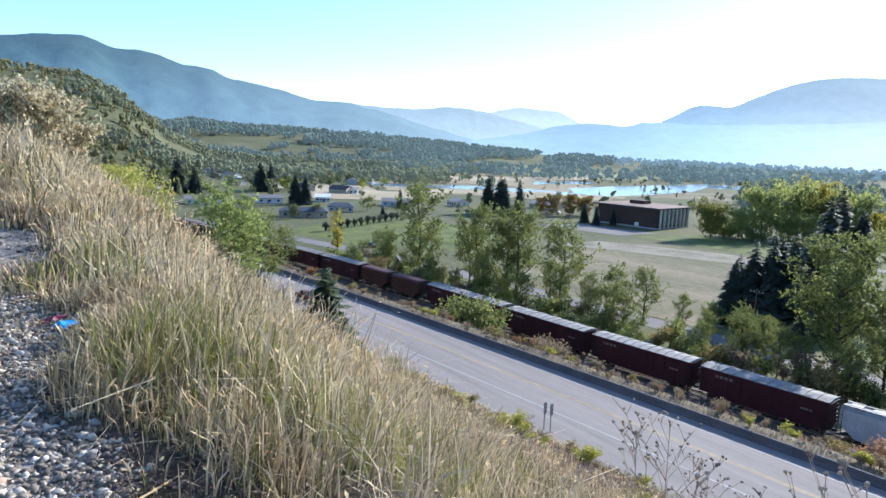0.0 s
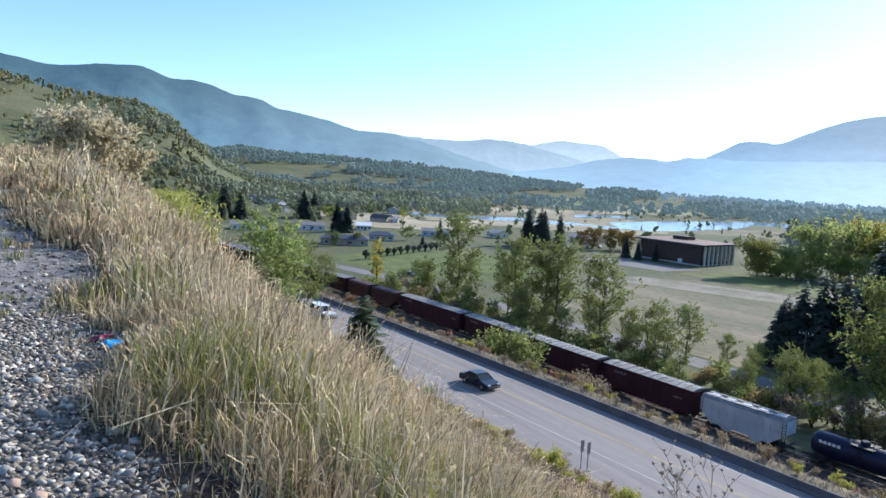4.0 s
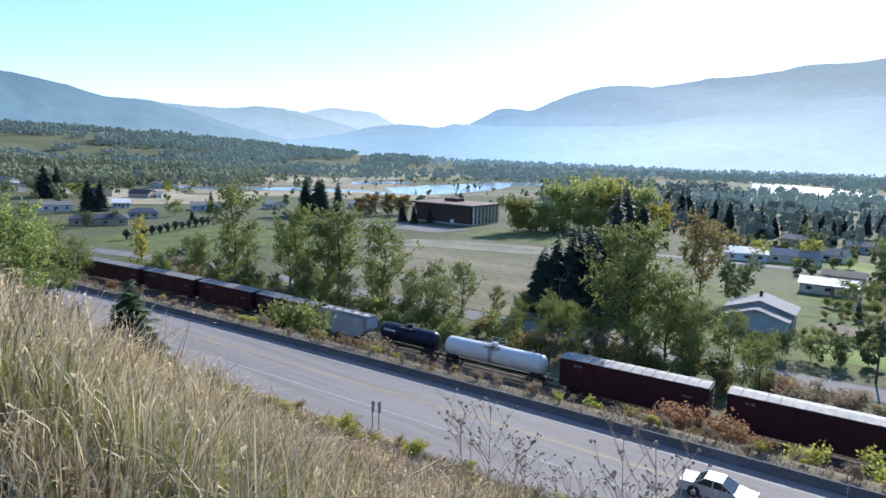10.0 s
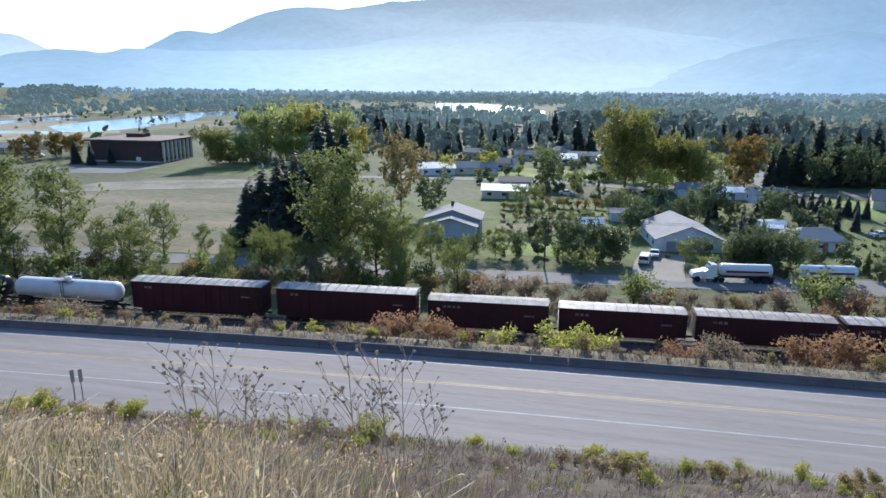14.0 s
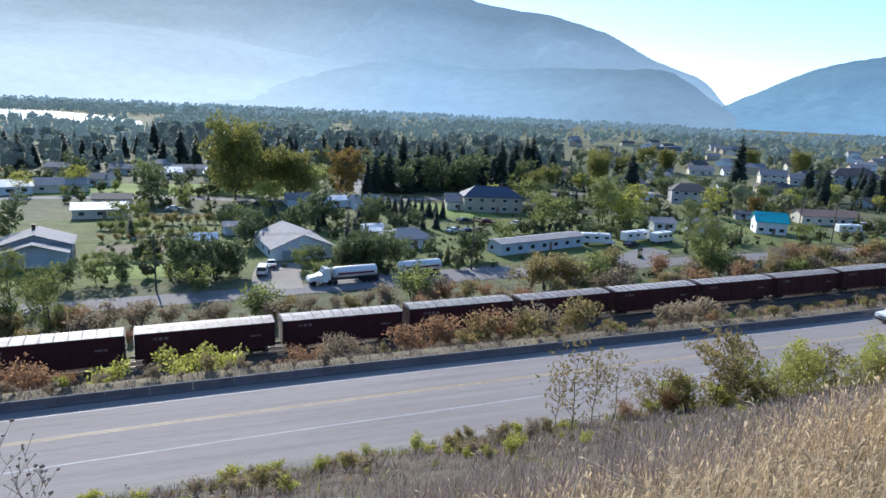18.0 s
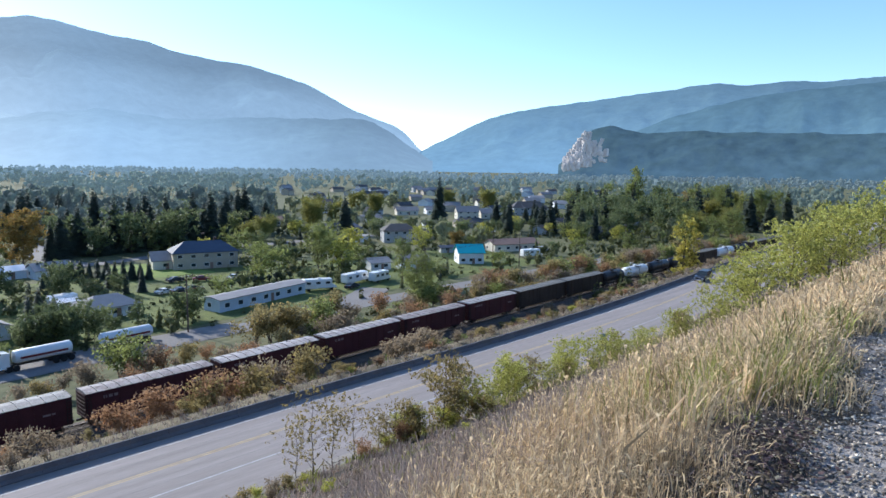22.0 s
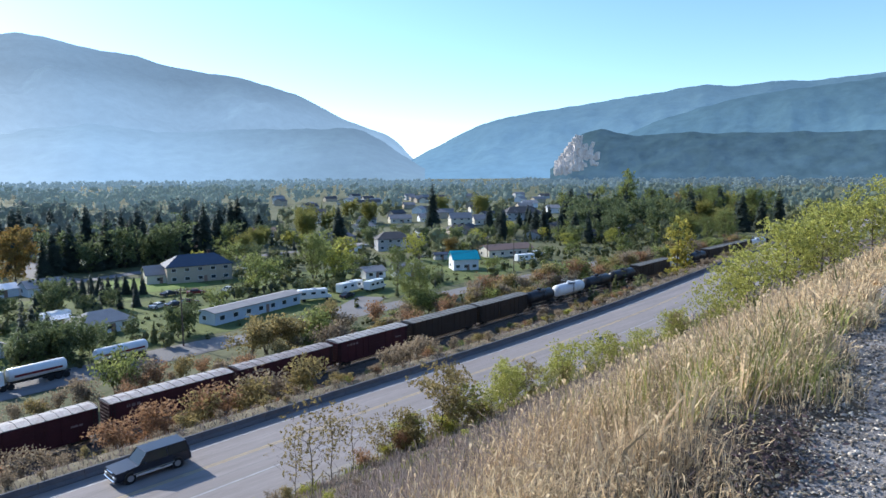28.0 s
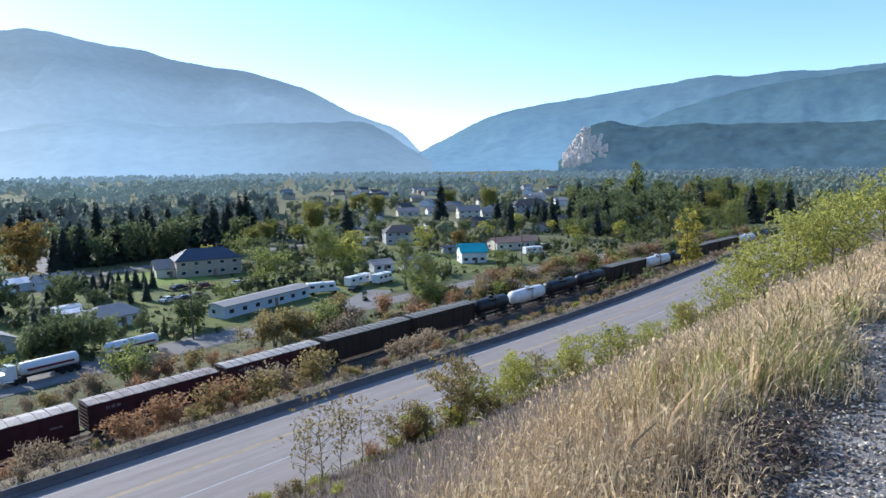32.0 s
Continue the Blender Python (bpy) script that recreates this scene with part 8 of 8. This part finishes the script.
tussocks("green_grass", [(3.9, 5.9, 1.2, 1.95, 1.0), (5.5, 9, 1.5, 2.3, 0.3)], 150, 14, M_grass, 61, (0.2, 0.45), "fresh green grass at the edge of the gravel", lean=0.2, low=0.6, thin=1.1)
tussocks("dead_weeds", [(-30, 40, 9, 37, 2.4), (-60, -25, 5, 36, 1), (35, 100, 10, 44, 1.8), (-14, 20, 4.5, 14, 2.6), (-4, 10, 2.6, 7, 2.0), (14, 60, 8, 30, 1.5)], 19000, 10, M_weed, 7, (0.22, 0.62), "dead brown weed stalks on the lower bank", lean=0.26, stir=0.3, bent=False, thin=1.2)
tussocks("dry_grass", [(-26, -9, 1.5, 9, 1), (-20, -8, 0, 6, 1)], 1500, 12, M_straw_pale, 25, (0.35, 0.75), "tall swaying dry grass along the crest of the bank", plumes=0.6)
tussocks("short_grass", [(-7, 0, 0.3, 1.6, 1), (-17, -7, -1.2, 1.4, 0.8), (1, 14, 0.5, 3.4, 1.5)], 6000, 9, M_straw, 27, (0.4, 0.85), "short dry grass along the gravel edge", lean=0.4, stir=0.4, thin=1.5, keep=lambda x, y, r: y < rim(x) + 0.8)
tussocks("stray_grass", [(-11, -7.3, -1.5, 0.4, 1), (-15, -9, -2.5, 0.2, 0.6)], 150, 16, M_grass, 41, (0.2, 0.42), "stray low grass tufts on the gravel", over=-3)
tussocks("stray_grass", [(-11, -7.0, -1.2, 0.5, 1), (-7, -4.8, 0.1, 0.6, 0.3)], 90, 14, M_straw, 42, (0.2, 0.45), "stray dry tufts on the gravel", over=-3)
tussocks("fallen_straw", [(-7, 0, 0.3, 2.2, 1.5), (1, 9, 0.5, 3.2, 1.4)], 900, 10, M_weed, 15, (0.25, 0.6), "flattened dead straw along the gravel edge", lean=1.3, stir=0.8)


def verge_blades():
    """Dry grass on the embankment beyond the barrier."""
    r = np.random.RandomState(12)
    n = 85000
    x = r.uniform(-150, 180, n)
    y = barrier_y(x) + 1.5 + (track_y(x) - 5.5 - barrier_y(x)) * r.uniform(0, 1, n) ** 1.15
    z = land(x, y)
    h, w = r.uniform(0.15, 0.55, n), r.uniform(0.025, 0.05, n)
    a = r.uniform(0, 6.283, n)
    s = np.stack([np.cos(a) * w, np.sin(a) * w, 0 * w], 1)
    b = np.stack([x, y, z], 1)
    t = b + np.stack([r.normal(0, 0.15, n), r.normal(0, 0.15, n), h], 1)
    v = np.stack([b - s, b + s, t + s * 0.2, t - s * 0.2], 1).reshape(-1, 3)
    tagged(new("verge_grass", raw_mesh("verge_grass", v, np.arange(len(v)).reshape(-1, 4), M_weed)), "dry grass on the railway embankment", "grass", kind="stuff")


verge_blades()


M_thistle = mat("thistle_stalks", (0.28, 0.225, 0.17), 0.8, scale=0.6, fine=6, bump=0, island=0.7, color2=(0.62, 0.53, 0.43), through=0.35)


def seed_weed(seed, h, name="dead_weed"):
    """A dead branching weed with round seed heads."""
    ob = thing(name, "tall dead weed with dark round seed heads", "weed")
    r = random.Random(seed)
    g, hd = Geo(), Geo()
    top = Vector((r.uniform(-0.15, 0.15), r.uniform(-0.15, 0.15), h))
    g.tube((0, 0, -0.1), top * 0.5, 0.006, 0.0045, 4, False).tube(top * 0.5, top, 0.0045, 0.003, 4, False)
    ends = [top]
    for j in range(11):
        p = top * r.uniform(0.3, 0.95)
        a, L = r.uniform(0, 6.28), h * r.uniform(0.12, 0.3)
        q = p + Vector((math.cos(a) * L * 0.6, math.sin(a) * L * 0.6, L))
        g.tube(p, q, 0.0035, 0.0022, 3, False)
        ends.append(q)
        for k in range(2):
            a = r.uniform(0, 6.28)
            e = q + Vector((math.cos(a), math.sin(a), 0.7)) * L * 0.3
            g.tube(p.lerp(q, 0.8), e, 0.003, 0.002, 3, False)
            ends.append(e)
    for e in ends:
        s = r.uniform(0.009, 0.02)
        hd.add([Vector(p) * s * r.uniform(0.8, 1.2) + e for p in ICO], [tuple(int(k) for k in f) for f in ICO_F])
    part("stem", g, M_thistle, ob)
    tagged(part("seed_head", hd, M_thistle, ob), kind="stuff")
    return ob


weeds = [seed_weed(90 + i, 1.25 + 0.2 * i) for i in range(3)]
for i in range(32):
    az, d, s = 36 - i * 1.15 + rng.uniform(-0.9, 0.9), rng.uniform(4.6, 7.6), rng.uniform(0.6, 1.15) * (1 if i < 20 else 0.6)
    x, y = at_az(az, d)
    ob = weeds[i] if i < 3 else copy_thing(weeds[i % 3], Matrix())
    ob.matrix_basis = pose(x, y, down(x, y), 0, 0, rng.uniform(0, 360))
    ob.scale = (s, s, s)


def stones():
    """Loose stones of the pull-out: the nearest one by one, the rest in one piece."""
    r = np.random.RandomState(3)
    bm = bmesh.new()
    bmesh.ops.create_icosphere(bm, subdivisions=1, radius=1)
    bv = np.array([v.co[:] for v in bm.verts])
    bf = np.array([[v.index for v in f.verts] for f in bm.faces])
    bm.free()
    shapes = []
    m_stone = mat("river_stone", (0.09, 0.085, 0.08), 0.85, scale=3, fine=30, bump=0.3, obj=0.8, color2=(0.55, 0.52, 0.46))
    m_warm = mat("warm_river_stone", (0.3, 0.2, 0.15), 0.85, scale=3, fine=30, bump=0.3, color2=(0.5, 0.36, 0.28))
    m_dull = mat("dark_pebbles", (0.06, 0.055, 0.05), 0.9, scale=3, fine=30, bump=0.3, island=0.8, color2=(0.28, 0.24, 0.19))
    m_pebble = mat("pebbles", (0.25, 0.215, 0.175), 0.85, scale=3, fine=30, bump=0.3, island=0.85, color2=(0.72, 0.64, 0.53))
    for i in range(8):
        d = bv * (1 + r.normal(0, 0.16, len(bv)))[:, None] * (1, r.uniform(0.55, 0.95), r.uniform(0.35, 0.7))
        shapes.append(raw_mesh("stone", d, bf, m_stone, i % 2 == 0))
    for i in range(300):
        x = -1.6 - 7.5 * r.rand() ** 1.25 if i < 262 else r.uniform(3.6, 8)
        y = float(rim(x)) - (r.rand() ** 1.3 * 1.7 + 0.02 if i < 262 else r.rand() * 0.9)
        s = 0.02 + 0.05 * r.rand() ** 2.4 if i < 262 else 0.012 + 0.016 * r.rand()
        ob = new("stone", shapes[i % 8])
        ob.parent = gravel_ground
        ob.matrix_basis = pose(x, y, down(x, y) + 0.02 + s * 0.15, r.uniform(-15, 15), r.uniform(-15, 15), r.uniform(0, 360))
        ob.scale = (s, s, s)
    for x, y, s0, warm in ((-3.7, -0.1, 0.05, 1), (-3.5, 0.0, 0.055, 1), (-4.0, -0.1, 0.04, 0), (-4.2, 0.4, 0.055, 0), (-4.0, 0.48, 0.04, 0), (-5.6, 0.2, 0.045, 0), (-3.3, 0.62, 0.04, 0), (-3.05, 0.7, 0.035, 0)):
        ob = new("stone", raw_mesh("stone", bv * (1 + r.normal(0, 0.1, len(bv)))[:, None] * (1, 0.8, 0.6), bf, m_warm if warm else m_stone, True))
        ob.parent = gravel_ground
        ob.matrix_basis = pose(x, y, down(x, y) + 0.03, r.uniform(-15, 15), r.uniform(-15, 15), r.uniform(0, 360))
        ob.scale = (s0, s0, s0)
    n = 64000
    k = r.rand(n)
    x = np.where(k < 0.44, r.uniform(-7.6, -1.2, n), np.where(k < 0.58, -14 + 12 * r.rand(n), 1.5 + 13 * r.rand(n) ** 1.3))
    y = rim(x) + 0.1 - np.where(k < 0.44, r.rand(n) * 1.7, np.where(k < 0.58, r.rand(n) ** 1.5 * 3.4, r.rand(n) * 1.9))
    x = np.where(k < 0.44, x + r.normal(0, 0.5, n) * (x > -2.5), x)
    y = np.where(k < 0.44, rim(x) + 0.1 - r.rand(n) * (1.45 + np.abs(r.normal(0, 0.55, n))), y)
    loose = r.rand(n) < 0.17
    x = np.where(loose, r.uniform(-9, 9, n), x)
    y = np.where(loose, rim(x) - 7 * r.rand(n) ** 1.5, y)
    s = np.where(x + r.normal(0, 1.0, n) < -0.6, 0.006 + 0.032 * r.rand(n) ** 3.2, 0.006 + 0.014 * r.rand(n) ** 2)
    z = land(x, y) + 0.02 + s * 0.1
    a = r.uniform(0, 6.283, n)
    bv = np.array([(0, 0, 1), (1, 0, 0), (0, 1, 0), (-1, 0, 0), (0, -1, 0), (0, 0, -1)], float)
    bf = np.array([(0, 1, 2), (0, 2, 3), (0, 3, 4), (0, 4, 1), (5, 2, 1), (5, 3, 2), (5, 4, 3), (5, 1, 4)])
    base = (bv[None] * (1 + r.normal(0, 0.2, (n, len(bv), 1))) + r.normal(0, 0.2, (n, len(bv), 3))) * np.stack([s, s * r.uniform(0.55, 1, n), s * r.uniform(0.4, 0.75, n)], 1)[:, None]
    ca, sa = np.cos(a)[:, None], np.sin(a)[:, None]
    y = np.where(x > 0, y + 0.25, y)
    z = land(x, y) + 0.025 + s * 0.1
    v = np.stack([base[:, :, 0] * ca - base[:, :, 1] * sa + x[:, None], base[:, :, 0] * sa + base[:, :, 1] * ca + y[:, None], base[:, :, 2] + z[:, None]], 2)
    dark = r.rand(n) < 0.6
    for pick, m in ((dark, m_dull), (~dark, m_pebble)):
        q = v[pick]
        f = (bf[None] + (np.arange(len(q)) * len(bv))[:, None, None]).reshape(-1, 3)
        tagged(new("pebbles", raw_mesh("pebbles", q.reshape(-1, 3), f, m)), "loose grey pebbles of the gravel pull-out", "pebbles", kind="stuff")


stones()


def litter():
    """A crumpled blue plastic scrap with a red edge at the gravel's rim."""
    r = random.Random(4)
    ob = thing("plastic_scrap", "crumpled blue and red plastic scrap on the gravel", "litter", m=pose(-6.25, 0.52, down(-6.25, 0.52) + 0.03, 0, 0, 20))
    for name, m, x0, n in (("blue_sheet", mat("blue_plastic", (0.04, 0.3, 0.62), 0.35, vary=0.2, fine=20), 0.06, 5), ("red_sheet", mat("red_plastic", (0.22, 0.03, 0.06), 0.35, vary=0.2, fine=20), -0.12, 3)):
        g = Geo()
        grid = [[(x0 + i * 0.05, j * 0.05 - 0.1, 0.02 + 0.07 * r.random()) for j in range(5)] for i in range(n)]
        vs = [p for row in grid for p in row]
        g.add(vs, [(i * 5 + j, i * 5 + j + 1, (i + 1) * 5 + j + 1, (i + 1) * 5 + j) for i in range(n - 1) for j in range(4)])
        part(name, g, m, ob)
    log = thing("dead_branch", "pale dead branch lying in the grass", "branch", m=pose(3.55, 1.66, down(3.55, 1.66) + 0.16, 0, -14, 12))
    part("limb", Geo().tube((-0.32, 0, 0), (0, 0.03, 0.02), 0.015, 0.013, 6).tube((0, 0.03, 0.02), (0.32, 0, 0.0), 0.013, 0.007, 6), M_plume, log)
    for x, y, a in ((-2.35, 0.95, 30), (-1.9, 1.2, 65), (-3.0, 0.6, -40)):
        b = thing("dead_stalk", "fallen pale dead stalk at the gravel edge", "stalk", m=pose(x, y, down(x, y) + 0.06, 0, -12, a))
        part("stem", Geo().tube((-0.5, 0, 0), (0.5, 0.03, 0.03), 0.007, 0.004, 5), M_straw, b)


litter()


def scraps():
    """Dark soil with bark flakes and pale scraps at the rim."""
    r = np.random.RandomState(31)
    for name, m, n, sz in (("bark_scraps", M_bark, 1300, 0.012), ("pale_scraps", M_leaf_pale, 420, 0.009), ("bark_scraps", mat("purple_brown_litter", (0.09, 0.06, 0.06), 0.9, vary=0.3, fine=20, island=0.6), 1300, 0.012)):
        k = r.rand(n) < 0.55
        x = np.where(k, r.normal(3.85, 0.36, n), r.normal(-3.0, 0.6, n))
        y = rim(x) + np.where(k, r.normal(0.14, 0.15, n), r.normal(0.2, 0.17, n))
        c = np.stack([x, y, land(x, y) + 0.04 + 0.05 * r.rand(n)], 1)
        a, b = r.normal(0, sz, (n, 3)) * (1, 1, 0.6), r.normal(0, sz * 0.6, (n, 3)) * (1, 1, 0.6)
        v = np.stack([c - a, c + b, c + a, c - b], 1).reshape(-1, 3)
        tagged(new(name, raw_mesh(name, v, np.arange(len(v)).reshape(-1, 4), m)), "dark bark flakes and pale scraps at the gravel edge", "litter", kind="stuff")


scraps()

# ---- what moves ----
def train_way(t):
    """How far the train has rolled west at t seconds; it eases off a little after the start."""
    return 5.3 * t - 2.2 * max(0.0, 1 - t / 6.0)


def motions():
    for car, x0 in TRAIN:
        walk(car, [(t, on_track(x0 - train_way(t))) for t in (0, 3, 6, 10, 14, 18, 22, 26, 30, 32)])
    for car, x0, t0, speed, lane in TRAFFIC:
        walk(car, [(t, on_road(x0 + speed * (t - t0), lane, speed)) for t in range(0, 33, 2)])


motions()
